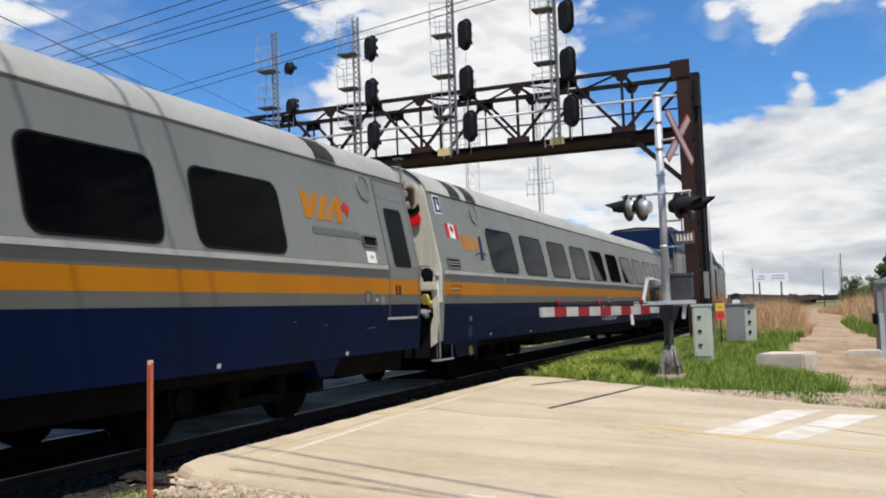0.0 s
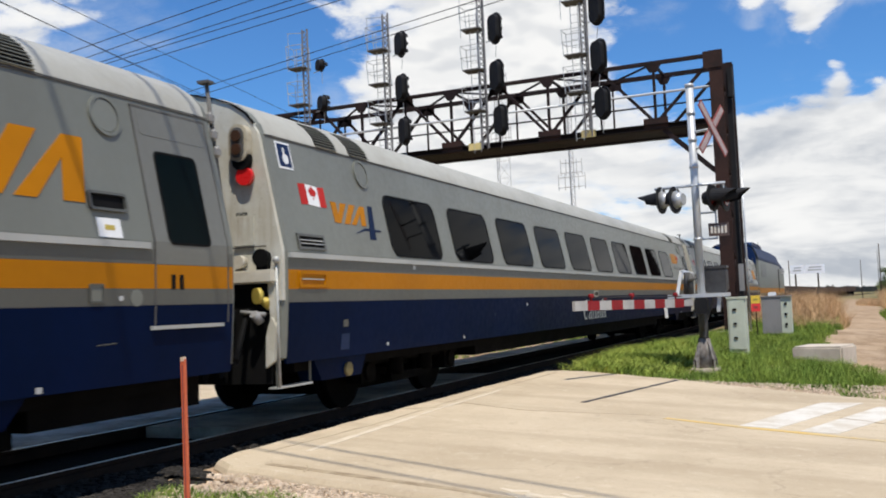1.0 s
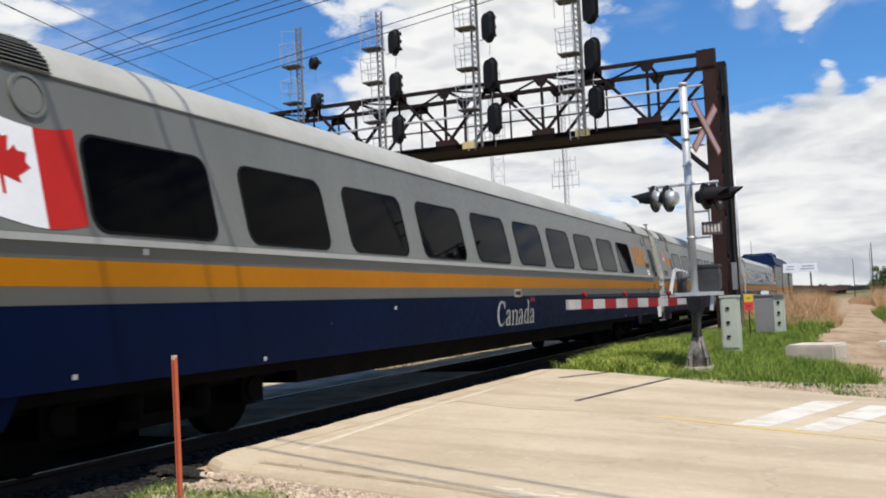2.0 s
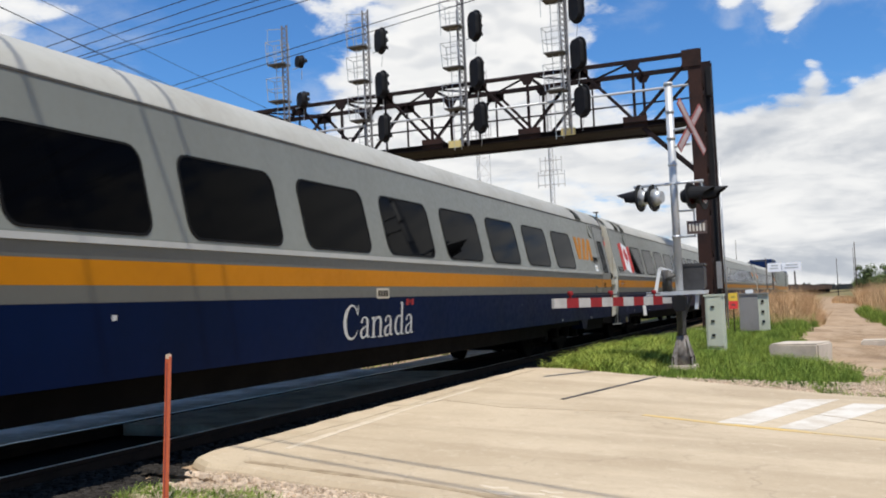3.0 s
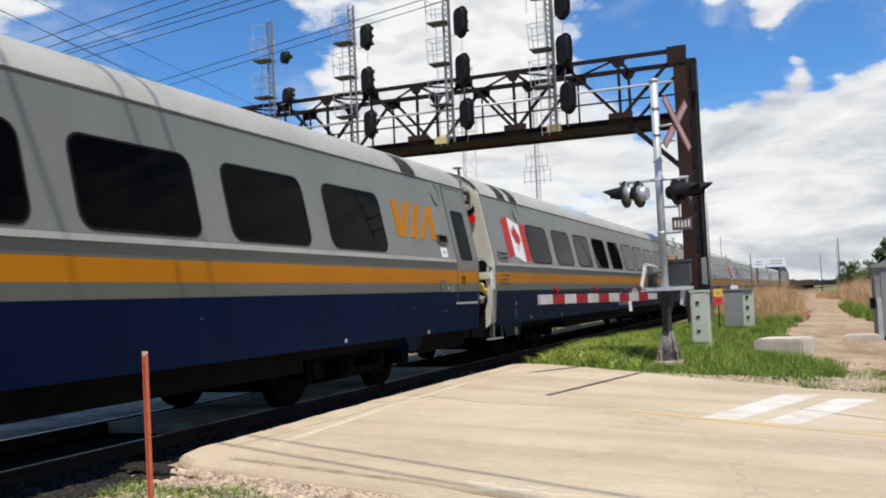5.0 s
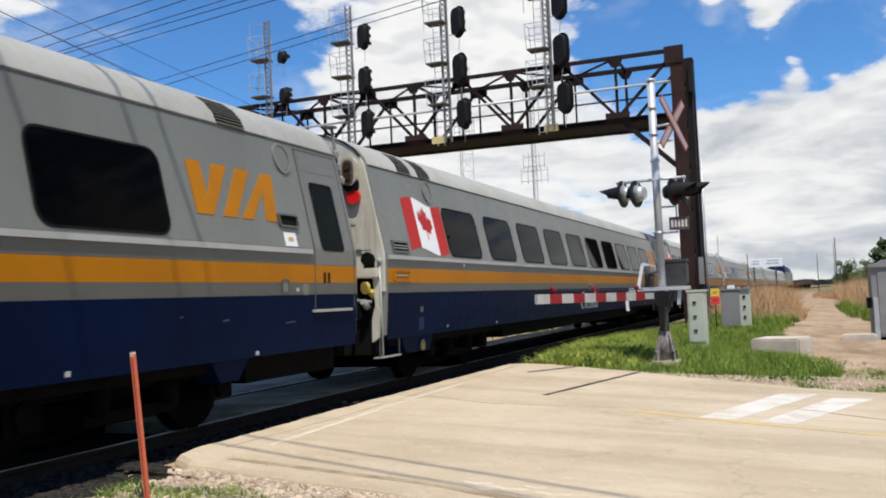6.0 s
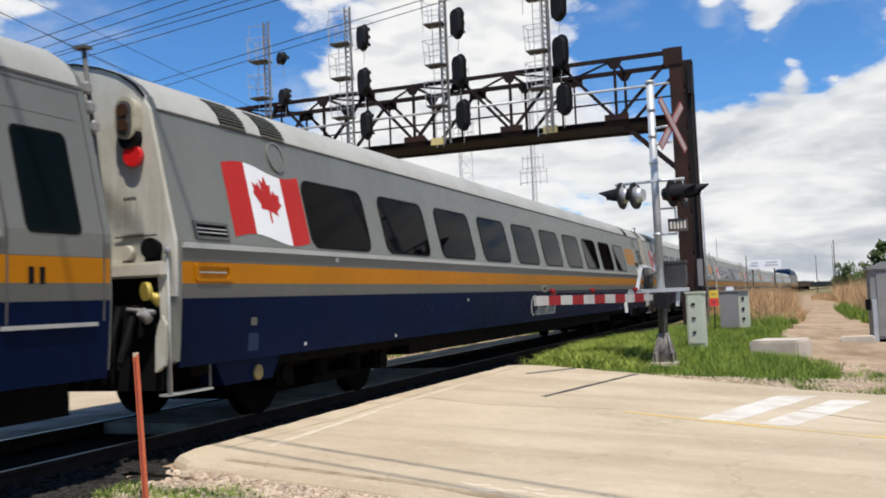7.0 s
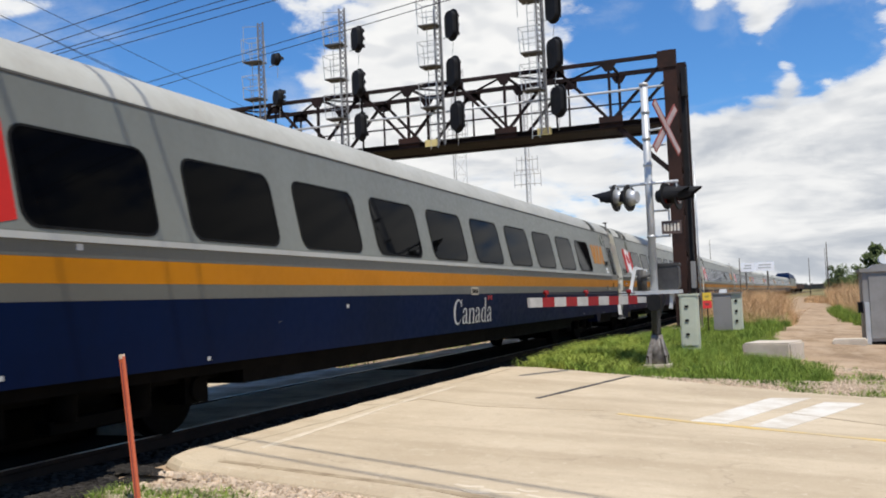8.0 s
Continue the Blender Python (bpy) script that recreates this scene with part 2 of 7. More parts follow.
DULL_BRASS = material("dull yellow cap paint", (0.16, 0.12, 0.035), (0.09, 0.065, 0.025), 0.6)
DECAL_BLUE = material("faded blue decal", (0.013, 0.028, 0.075), (0.008, 0.02, 0.055), 0.5, gloss=0.1)
RAILTOP = material("polished rail steel", (0.50, 0.48, 0.45), (0.34, 0.32, 0.30), 0.34, 0.9, 2, 30, 0.6)
RUST = material("rusty rail web", (0.030, 0.020, 0.015), (0.018, 0.013, 0.011), 0.9, 0.0, 4, 40, 0.7, gloss=0.1)
TIE = material("creosoted timber", (0.012, 0.009, 0.007), (0.020, 0.016, 0.013), 0.95, 0.0, 5, 40, 0.7, gloss=0.05)
# Near-black: the shade under the train is put into the oily stone colour.
BALLAST = material("oily ballast, train shade in its colour", (0.008, 0.0072, 0.0066), (0.004, 0.004, 0.0036), 0.95, 0.0, 4, 30, 0.9, 0.03, gloss=0.03)
STONE = material("ballast stone", (0.045, 0.040, 0.035), (0.018, 0.016, 0.014), 0.95, 0.0, 8, 40, 0.7, island=0.4, gloss=0.05)
GRAVEL = material("pale gravel stone", (0.60, 0.475, 0.345), (0.42, 0.315, 0.22), 0.95, 0.0, 8, 40, 0.7, island=0.25, gloss=0.15)
CROSSING = material("grey crossing panel", (0.50, 0.43, 0.34), (0.26, 0.22, 0.17), 0.85, 0.0, 1.6, 12, 1.0, 0.012, gloss=0.05)
TAR = material("black tar seam", (0.035, 0.03, 0.027), (0.10, 0.085, 0.07), 0.6, 0.0, 3, 30, 0.5)
EDGE_DIRT = material("dirt-stained concrete edge", (0.24, 0.18, 0.115), (0.40, 0.32, 0.21), 0.95, 0.0, 3.5, 22, 1.0, 0.01, gloss=0.1)
TYRE = material("brownish tyre streak", (0.37, 0.295, 0.20), (0.50, 0.415, 0.285), 0.9, 0.0, 1.4, 18, 0.9, gloss=0.15)
LINE_WHITE = material("worn white road paint", (0.655, 0.615, 0.54), (0.50, 0.425, 0.32), 0.75, 0.0, 2.6, 25, 0.85, gloss=0.2)
LINE_YELLOW = material("worn yellow road paint", (0.62, 0.42, 0.12), (0.46, 0.38, 0.25), 0.7, 0.0, 2.0, 25, 0.8)
FIELD = material("dry field ground", (0.22, 0.19, 0.10), (0.12, 0.13, 0.05), 0.95, 0.0, 0.12, 5, 0.9, 0.05)
GRASS = material("spring grass", (0.235, 0.31, 0.058), (0.058, 0.115, 0.018), 0.8, 0.0, 2.4, 12, 1.0, island=0.5, gloss=0.1)
WEED = material("light weed leaf", (0.34, 0.38, 0.075), (0.14, 0.21, 0.03), 0.75, 0.0, 1.8, 14, 1.0, island=0.5, gloss=0.15)
TURF = material("matted turf", (0.10, 0.135, 0.025), (0.13, 0.105, 0.05), 0.95, 0.0, 1.2, 14, 0.9, 0.03, gloss=0.05)
REED = material("dry tan reed", (0.58, 0.39, 0.21), (0.38, 0.19, 0.085), 0.85, 0.0, 0.5, 6, 0.8, island=0.4, gloss=0.12)
LEAF = material("tree leaf", (0.105, 0.135, 0.05), (0.065, 0.085, 0.035), 0.8, 0.0, 0.5, 5, 0.8, island=0.45, gloss=0.1)
BARK = material("grey bark", (0.09, 0.075, 0.06), (0.05, 0.04, 0.03), 0.95, 0.0, 3, 20, 0.8)
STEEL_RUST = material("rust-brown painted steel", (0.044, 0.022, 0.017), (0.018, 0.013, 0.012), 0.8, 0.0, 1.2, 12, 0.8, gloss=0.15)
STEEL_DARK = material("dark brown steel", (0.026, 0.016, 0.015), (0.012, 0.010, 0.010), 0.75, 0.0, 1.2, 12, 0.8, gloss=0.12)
# Near-black to cancel ground bounce: underside shade is put into the colour.
GIRDER = material("girder steel, shade in its colour", (0.012, 0.008, 0.0075), (0.006, 0.005, 0.005), 0.8, 0.0, 1.2, 12, 0.8, gloss=0.1)
GALV = material("galvanised steel", (0.52, 0.53, 0.53), (0.36, 0.37, 0.37), 0.42, 0.45, 3, 30, 0.6)
PIPE = material("aluminium mast paint", (0.55, 0.56, 0.56), (0.40, 0.41, 0.41), 0.45, 0.25, 3, 30, 0.5)
BLACK = material("flat black paint", (0.010, 0.010, 0.011), (0.020, 0.019, 0.018), 0.6, 0.0, 3, 30, 0.6, gloss=0.2)
DARKGREY = material("weathered dark grey casting", (0.10, 0.095, 0.085), (0.05, 0.045, 0.04), 0.7, 0.2, 4, 30, 0.7)
MAST_GREY = material("weathered galvanised mast", (0.20, 0.192, 0.185), (0.11, 0.10, 0.095), 0.6, 0.1, 3, 30, 0.7)
TOWER_WHITE = material("pale tower paint", (0.62, 0.60, 0.58), (0.42, 0.39, 0.37), 0.6, 0.0, 0.4, 6, 0.6, gloss=0.2)
BASE_IRON = material("weathered cast iron, flaking paint", (0.26, 0.235, 0.21), (0.10, 0.08, 0.065), 0.8, 0.0, 9, 40, 0.9, 0.004)
MACHINE = material("worn dark machine paint", (0.045, 0.043, 0.042), (0.02, 0.019, 0.019), 0.6, 0.1, 3, 25, 0.8)
CABINET = material("pale green cabinet paint", (0.50, 0.53, 0.42), (0.38, 0.40, 0.31), 0.55, 0.0, 2, 20, 0.5)
ALU = material("dull aluminium sheet", (0.27, 0.262, 0.248), (0.185, 0.178, 0.165), 0.55, 0.2, 1.5, 20, 0.6, gloss=0.3)
BLOCK = material("weathered concrete block", (0.60, 0.52, 0.42), (0.40, 0.34, 0.27), 0.9, 0.0, 2, 20, 0.7, 0.01, gloss=0.2)
STAKE = material("orange marker paint", (0.62, 0.13, 0.05), (0.45, 0.09, 0.035), 0.55, 0.0, 5, 30, 0.5)
SIGN_YELLOW = material("yellow reflective sheet", (0.80, 0.55, 0.06), (0.70, 0.50, 0.06), 0.5)
SIGN_RED = material("red reflective sheet", (0.80, 0.05, 0.05), (0.7, 0.04, 0.04), 0.5)
MAROON = material("faded red sign paint", (0.27, 0.075, 0.065), (0.20, 0.055, 0.05), 0.6, gloss=0.2)
ARM_RED = material("dusty red band paint", (0.25, 0.015, 0.018), (0.18, 0.012, 0.014), 0.55, gloss=0.2)
ARM_WHITE = material("dusty white band paint", (0.43, 0.41, 0.38), (0.30, 0.28, 0.25), 0.6, gloss=0.2)
PLATE_DULL = material("dull brown plate", (0.12, 0.085, 0.075), (0.08, 0.06, 0.055), 0.6, gloss=0.2)
PLATE_PALE = material("pale yellow plate", (0.66, 0.53, 0.22), (0.5, 0.4, 0.18), 0.6, gloss=0.2)
BOARD_WHITE = material("white board", (0.9, 0.9, 0.9), (0.85, 0.85, 0.85), 0.6, gloss=0.3)
DOOR_GREY = material("door grey paint", (0.148, 0.149, 0.130), (0.118, 0.115, 0.094), 0.38, 0.0, 0.9, 16, 0.6, 0.0, 3.0, gloss=0.5)
SPLASH = material("faint pale splash", (0.62, 0.53, 0.40), (0.53, 0.44, 0.31), 0.9, 0.0, 6, 30, 0.9, gloss=0.15)
# Crossbuck white, with the shade on its face put into the colour.
SHADED_WHITE = material("white sheet, pinkish shade in its colour", (0.40, 0.33, 0.32), (0.30, 0.22, 0.21), 0.6, 0.0, 3, 30, 0.6, gloss=0.2)
LENS_RED = material("unlit red lens", (0.10, 0.008, 0.008), (0.06, 0.005, 0.005), 0.2)
CABLE = material("dark cable", (0.02, 0.02, 0.022), None, 0.7)
FREIGHT = material("brown freight car paint", (0.10, 0.06, 0.042), (0.06, 0.04, 0.03), 0.8, 0.0, 0.4, 4, 0.8)
# Greyed and lightened: the haze of distance is put into the tree colour.
DARKTREE = material("distant woods, haze in its colour", (0.085, 0.095, 0.095), (0.12, 0.13, 0.13), 0.95, 0.0, 0.1, 1, 0.9, gloss=0.0)


def ground_material():
    """Bare dirt on the lane beside the line and near the road, dry grassy field elsewhere."""
    m = bpy.data.materials.new("dirt and field")
    m.use_nodes = True
    g = Nodes(m.node_tree)
    where = g.add("ShaderNodeTexCoord").outputs["Object"]
    split = g.add("ShaderNodeSeparateXYZ")
    g.put(where, split.inputs[0])
    rag = g.math("MULTIPLY", g.math("SUBTRACT", g.noise(where, 0.35, 5, 0.6), 0.5), 2.4)
    off = g.math("ABSOLUTE", g.math("SUBTRACT", g.math("ADD", split.outputs[0], g.math("MULTIPLY", rag, 0.5)), 0.75))
    lane = g.span(off, 1.3, 2.1)
    beyond = g.span(split.outputs[1], 28.0, 44.0)
    far = g.span(split.outputs[1], 130.0, 200.0)
    field = g.math("MAXIMUM", g.math("MULTIPLY", lane, beyond), far)
    broad, grain = g.noise(where, 0.6, 6, 0.65), g.noise(where, 16, 4, 0.6)
    tracks = g.add("ShaderNodeMapping")
    g.put(where, tracks.inputs[0])
    tracks.inputs["Scale"].default_value = (1.5, 0.55, 1)
    ruts = g.noise(tracks.outputs[0], 1.0, 4, 0.6)
    dirt = g.mix(g.span(g.math("ADD", broad, g.math("MULTIPLY", g.math("SUBTRACT", grain, 0.5), 0.7)), 0.35, 0.68), (0.40, 0.285, 0.18), (0.23, 0.155, 0.092))
    dirt = g.mix(g.span(ruts, 0.45, 0.65, 0.0, 0.55), dirt, (0.46, 0.345, 0.235))
    grass = g.mix(g.span(g.noise(where, 0.11, 5, 0.6), 0.4, 0.62), (0.27, 0.20, 0.10), (0.11, 0.13, 0.04))
    grass = g.mix(g.math("MULTIPLY", grain, 0.6), grass, (0.16, 0.12, 0.06))
    p = g.add("ShaderNodeBsdfPrincipled")
    g.put(g.mix(field, dirt, grass), p.inputs["Base Color"])
    p.inputs["Roughness"].default_value, p.inputs["Specular IOR Level"].default_value = 0.95, 0.15
    b = g.add("ShaderNodeBump")
    b.inputs["Strength"].default_value, b.inputs["Distance"].default_value = 0.7, 0.04
    g.put(g.math("ADD", g.math("MULTIPLY", broad, 0.5), g.math("MULTIPLY", grain, 0.5)), b.inputs["Height"])
    g.put(b.outputs[0], p.inputs["Normal"])
    out = g.add("ShaderNodeOutputMaterial")
    g.put(p.outputs[0], out.inputs[0])
    return m


DIRT = ground_material()


def concrete_material():
    """Pale tan road concrete: broad stains, mottling, fine speckle and wheel-polished bands along the road."""
    m = bpy.data.materials.new("worn tan road concrete")
    m.use_nodes = True
    g = Nodes(m.node_tree)
    where = g.add("ShaderNodeTexCoord").outputs["Object"]
    along = g.add("ShaderNodeMapping")
    g.put(where, along.inputs[0])
    along.inputs["Rotation"].default_value = (0, 0, radians(16))
    along.inputs["Scale"].default_value = (0.12, 1.5, 1)
    bands = g.noise(along.outputs[0], 1.0, 4, 0.55)
    broad, mid, speck = g.noise(where, 0.5, 6, 0.6), g.noise(where, 3.2, 6, 0.65, 0.4), g.noise(where, 60, 3, 0.7)
    tone = g.mix(g.span(broad, 0.35, 0.68), (0.545, 0.445, 0.31), (0.44, 0.35, 0.235))
    tone = g.mix(g.span(bands, 0.46, 0.64, 0.0, 0.6), tone, (0.40, 0.315, 0.21))
    tone = g.mix(g.span(mid, 0.52, 0.74, 0.0, 0.5), tone, (0.39, 0.305, 0.205))
    tone = g.mix(g.span(mid, 0.44, 0.26, 0.0, 0.35), tone, (0.64, 0.545, 0.40))
    tone = g.mix(g.span(speck, 0.56, 0.74, 0.0, 0.6), tone, (0.30, 0.235, 0.165))
    pock = g.noise(where, 14, 5, 0.7, 0.3)
    tone = g.mix(g.span(pock, 0.55, 0.72, 0.0, 0.5), tone, (0.36, 0.275, 0.18))
    tone = g.mix(g.span(pock, 0.43, 0.28, 0.0, 0.4), tone, (0.68, 0.59, 0.45))
    bent = g.add("ShaderNodeVectorMath", op="ADD")
    g.put(where, bent.inputs[0])
    g.put(g.add_colour_noise(where, 1.7), bent.inputs[1])
    crack = g.add("ShaderNodeTexVoronoi", feature="DISTANCE_TO_EDGE")
    g.put(bent.outputs[0], crack.inputs["Vector"])
    crack.inputs["Scale"].default_value = 0.33
    line = g.math("MULTIPLY", g.span(crack.outputs["Distance"], 0.0015, 0.006, 1.0, 0.0), g.span(broad, 0.42, 0.58))
    tone = g.mix(g.math("MULTIPLY", line, 0.22), tone, (0.16, 0.12, 0.085))
    p = g.add("ShaderNodeBsdfPrincipled")
    g.put(tone, p.inputs["Base Color"])
    p.inputs["Roughness"].default_value, p.inputs["Specular IOR Level"].default_value = 0.9, 0.2
    b = g.add("ShaderNodeBump")
    b.inputs["Strength"].default_value, b.inputs["Distance"].default_value = 0.5, 0.006
    g.put(g.math("ADD", mid, speck), b.inputs["Height"])
    g.put(b.outputs[0], p.inputs["Normal"])
    out = g.add("ShaderNodeOutputMaterial")
    g.put(p.outputs[0], out.inputs[0])
    return m


CONCRETE = concrete_material()


# ---------------------------------------------------------------- mesh helpers
def box(bm, x0, x1, y0, y1, z0, z1, m=None):
    v = [bm.verts.new((x, y, z)) for x in (x0, x1) for y in (y0, y1) for z in (z0, z1)]
    for q in ((0, 1, 3, 2), (4, 6, 7, 5), (0, 4, 5, 1), (2, 3, 7, 6), (0, 2, 6, 4), (1, 5, 7, 3)):
        bm.faces.new([v[i] for i in q])
    if m is not None:
        bmesh.ops.transform(bm, matrix=m, verts=v)
    return v


def rod(bm, p, q, r, n=8, r2=None):
    p, q = Vector(p), Vector(q)
    turn = (q - p).to_track_quat("Z", "Y").to_matrix()
    r2 = r if r2 is None else r2
    rings = []
    for c, s in ((p, r), (q, r2)):
        rings.append([bm.verts.new(c + turn @ Vector((s * math.cos(a), s * math.sin(a), 0))) for a in [2 * math.pi * (i + 0.5) / n for i in range(n)]])
    for i in range(n):
        j = (i + 1) % n
        f = bm.faces.new((rings[0][i], rings[0][j], rings[1][j], rings[1][i]))
        f.smooth = n > 6
    bm.faces.new(rings[0][::-1]), bm.faces.new(rings[1])


def swept(bm, pts, r, n=7):
    """One round tube through a row of points."""
    rings = []
    for i, c in enumerate(pts):
        turn = (pts[min(i + 1, len(pts) - 1)] - pts[max(i - 1, 0)]).to_track_quat("Z", "X").to_matrix()
        rings.append([bm.verts.new(c + turn @ Vector((r * math.cos(2 * math.pi * k / n), r * math.sin(2 * math.pi * k / n), 0))) for k in range(n)])
    for a, b in zip(rings, rings[1:]):
        for k in range(n):
            bm.faces.new((a[k], a[(k + 1) % n], b[(k + 1) % n], b[k]))
    bm.faces.new(rings[0][::-1]), bm.faces.new(rings[-1])


def beam(bm, p, q, w, h):
    """A square bar from p to q, w wide and h high."""
    p, q = Vector(p), Vector(q)
    turn = (q - p).to_track_quat("Y", "Z").to_matrix().to_4x4()
    box(bm, -w / 2, w / 2, 0, (q - p).length, -h / 2, h / 2, Matrix.Translation(p) @ turn)


def prism(bm, outline, depth, m=None):
    """An outline in x and y, made depth thick in z."""
    a = [bm.verts.new((x, y, 0)) for x, y in outline]
    b = [bm.verts.new((x, y, depth)) for x, y in outline]
    n = len(outline)
    bm.faces.new(a[::-1]), bm.faces.new(b)
    for i in range(n):
        bm.faces.new((a[i], a[(i + 1) % n], b[(i + 1) % n], b[i]))
    if m is not None:
        bmesh.ops.transform(bm, matrix=m, verts=a + b)


def rounded(w, h, r, n=4):
    """The outline of a rounded rectangle round the origin."""
    out = []
    for cx, cy, a0 in ((w / 2 - r, h / 2 - r, 0), (-w / 2 + r, h / 2 - r, 90), (-w / 2 + r, -h / 2 + r, 180), (w / 2 - r, -h / 2 + r, 270)):
        for i in range(n + 1):
            a = radians(a0 + 90 * i / n)
            out.append((cx + r * math.cos(a), cy + r * math.sin(a)))
    return out


def finish(bm, name, mat, smooth=False):
    bmesh.ops.recalc_face_normals(bm, faces=bm.faces)
    me = bpy.data.meshes.new(name)
    bm.to_mesh(me)
    bm.free()
    me.materials.append(mat)
    if smooth:
        me.shade_smooth()
    return me


def part(name, bm, mat, parent, label="", smooth=False):
    ob = new(name, finish(bm, name, mat, smooth))
    ob.parent = parent
    return tagged(ob, label)


def thing(name, label, category, m=None, group="", kind=""):
    ob = new(name)
    ob.empty_display_size = 0.2
    if m is not None:
        ob.matrix_basis = m
    return tagged(ob, label, category, group, kind)


def one(name, bm, mat, label, category="", kind="", m=None, smooth=False, group=""):
    ob = new(name, finish(bm, name, mat, smooth))
    if m is not None:
        ob.matrix_basis = m
    return tagged(ob, label, category, group, kind)


def soup(name, verts, faces, mat, label, category="", kind="stuff", parent=None):
    me = bpy.data.meshes.new(name)
    me.from_pydata(verts, [], faces)
    me.materials.append(mat)
    ob = new(name, me)
    ob.parent = parent
    return tagged(ob, label, category, "", kind)


def shape(draw, *args):
    bm = bmesh.new()
    draw(bm, *args)
    return bm


# ---------------------------------------------------------------- ground, road, track
TRACK = -6.592
CURVE = 1.45e-4


def track_x(y):
    """The track's middle: straight at the crossing, then a slow curve."""
    return TRACK + CURVE * max(0.0, y - 60.0) ** 2


def level(x):
    """The height of the road and verge beside the track."""
    return 0.0 if x < -5 else max(-0.06 * (x + 5), -0.45)


def ground_z(x, y):
    d = x - track_x(y)
    if abs(d) < 1.45:
        return -0.16
    if d > 0:
        z = max(level(x if y < 60 else TRACK + d), -0.45) - 0.05
        if y < 6.0 or y > 16:
            z -= 0.06 * math.exp(-((d - 1.5) / 0.8) ** 2)
        return z
    return -0.10 if d > -4 else -0.14


def build_ground():
    xs = sorted({*np.linspace(-12, 8, 41).round(2), *np.geomspace(9, 3000, 22).round(1), *(-np.geomspace(13, 3000, 22)).round(1), -8.05, -5.15, -4.99})
    ys = sorted({*np.linspace(-6, 60, 67).round(2), *np.geomspace(62, 3500, 34).round(1), *(-np.geomspace(7, 2500, 18)).round(1)})
    verts, faces = [], []
    for y in ys:
        for x in xs:
            bump = 0.035 * noise.noise((x * 0.6, y * 0.6, 3.1)) + 0.015 * noise.noise((x * 2.3, y * 2.3, 0.4)) if -30 < x < 40 and abs(y) < 120 else 0
            on_road = -5.2 < x < 9 and 2 < y < 18
            verts.append((x, y, ground_z(x, y) + (0 if on_road else min(bump, 0.03)) - (0.04 if on_road else 0)))
    w = len(xs)
    for j in range(len(ys) - 1):
        for i in range(w - 1):
            a = j * w + i
            faces.append((a, a + 1, a + w + 1, a + w))
    return soup("ground", verts, faces, DIRT, "pale sandy dirt and gravel ground with worn patches", "ground", "structure")


build_ground()


def slab(name, outline, top, thick, mat, label, category="road", cuts=10, kind="structure", parent=None):
    """A paved sheet that follows top(x, y), with a chipped, rounded rim."""
    bm = bmesh.new()
    n = len(outline)
    rims = [[bm.verts.new((x, y, top(x, y) - drop)) for x, y in ring] for ring, drop in ((inset(outline, 0.085), 0.0), (inset(outline, 0.05), 0.010), (inset(outline, 0.018), 0.035), (outline, 0.075), (outline, thick))]
    for a, b in zip(rims, rims[1:]):
        for i in range(n):
            j = (i + 1) % n
            bm.faces.new((a[i], b[i], b[j], a[j]))
    bm.faces.new(rims[0])
    ob = new(name, finish(bm, name, mat))
    ob.parent = parent
    return tagged(ob, label, category, "", kind)


def inset(ring, d):
    n, out = len(ring), []
    for i in range(n):
        a, b, c = Vector(ring[i - 1]), Vector(ring[i]), Vector(ring[(i + 1) % n])
        u, v = (b - a).normalized(), (c - b).normalized()
        m = Vector((-u.y - v.y, u.x + v.x))
        m = m.normalized() * d / max(0.5, (1 + u.dot(v)) / 2) ** 0.5
        out.append(tuple(b + m))
    return out


def wavy(points, step=0.35, much=0.03, seed=1.0):
    """The same line with more points and a ragged edge."""
    out = []
    for (x0, y0), (x1, y1) in zip(points, points[1:]):
        n = max(1, int(math.hypot(x1 - x0, y1 - y0) / step))
        for i in range(n):
            x, y = x0 + (x1 - x0) * i / n, y0 + (y1 - y0) * i / n
            out.append((x + much * noise.noise((x * 2, y * 2, seed)), y + much * noise.noise((x * 2, y * 2, seed + 5))))
    return out


ROAD_TOP = lambda x, y: level(x) + 0.002 * noise.noise((x, y, 1))
NEAR_EDGE = [(-4.98, 6.75), (-4.90, 6.42), (-4.66, 6.24), (-4.2, 6.2), (-3.6, 6.1), (-2.7, 6.0), (-1.0, 5.55), (2.0, 4.7), (8.0, 2.9)]
FAR_EDGE = [(8.0, 12.2), (4.0, 13.2), (2.0, 13.75), (0.0, 14.15), (-1.6, 14.8), (-2.63, 15.38), (-3.6, 15.8), (-4.3, 16.05), (-4.7, 16.0), (-4.97, 15.7)]


def build_road():
    rim = wavy(NEAR_EDGE + FAR_EDGE + [(-4.99, 14.0), (-5.02, 10.0), (-4.98, 6.75)], 0.17, 0.055)
    bm = bmesh.new()
    # strips across the road follow its slope down from the rails
    xs = [-5.02 + 0.25 * i for i in range(12)] + [-2.0 + 0.5 * i for i in range(21)]
    road = slab("road", rim, ROAD_TOP, 0.22, CONCRETE, "pale worn concrete road sloping down from the railway crossing")
    me = road.data
    bm.from_mesh(me)
    for x in xs[1:-1]:
        bmesh.ops.bisect_plane(bm, geom=bm.verts[:] + bm.edges[:] + bm.faces[:], plane_co=(x, 0, 0), plane_no=(1, 0, 0))
    for v in bm.verts:
        if v.co.z > level(v.co.x) - 0.03 or abs(v.co.z - level(v.co.x)) < 0.03:
            v.co.z = ROAD_TOP(v.co.x, v.co.y)
    bm.to_mesh(me)
    bm.free()
    return road


road = build_road()


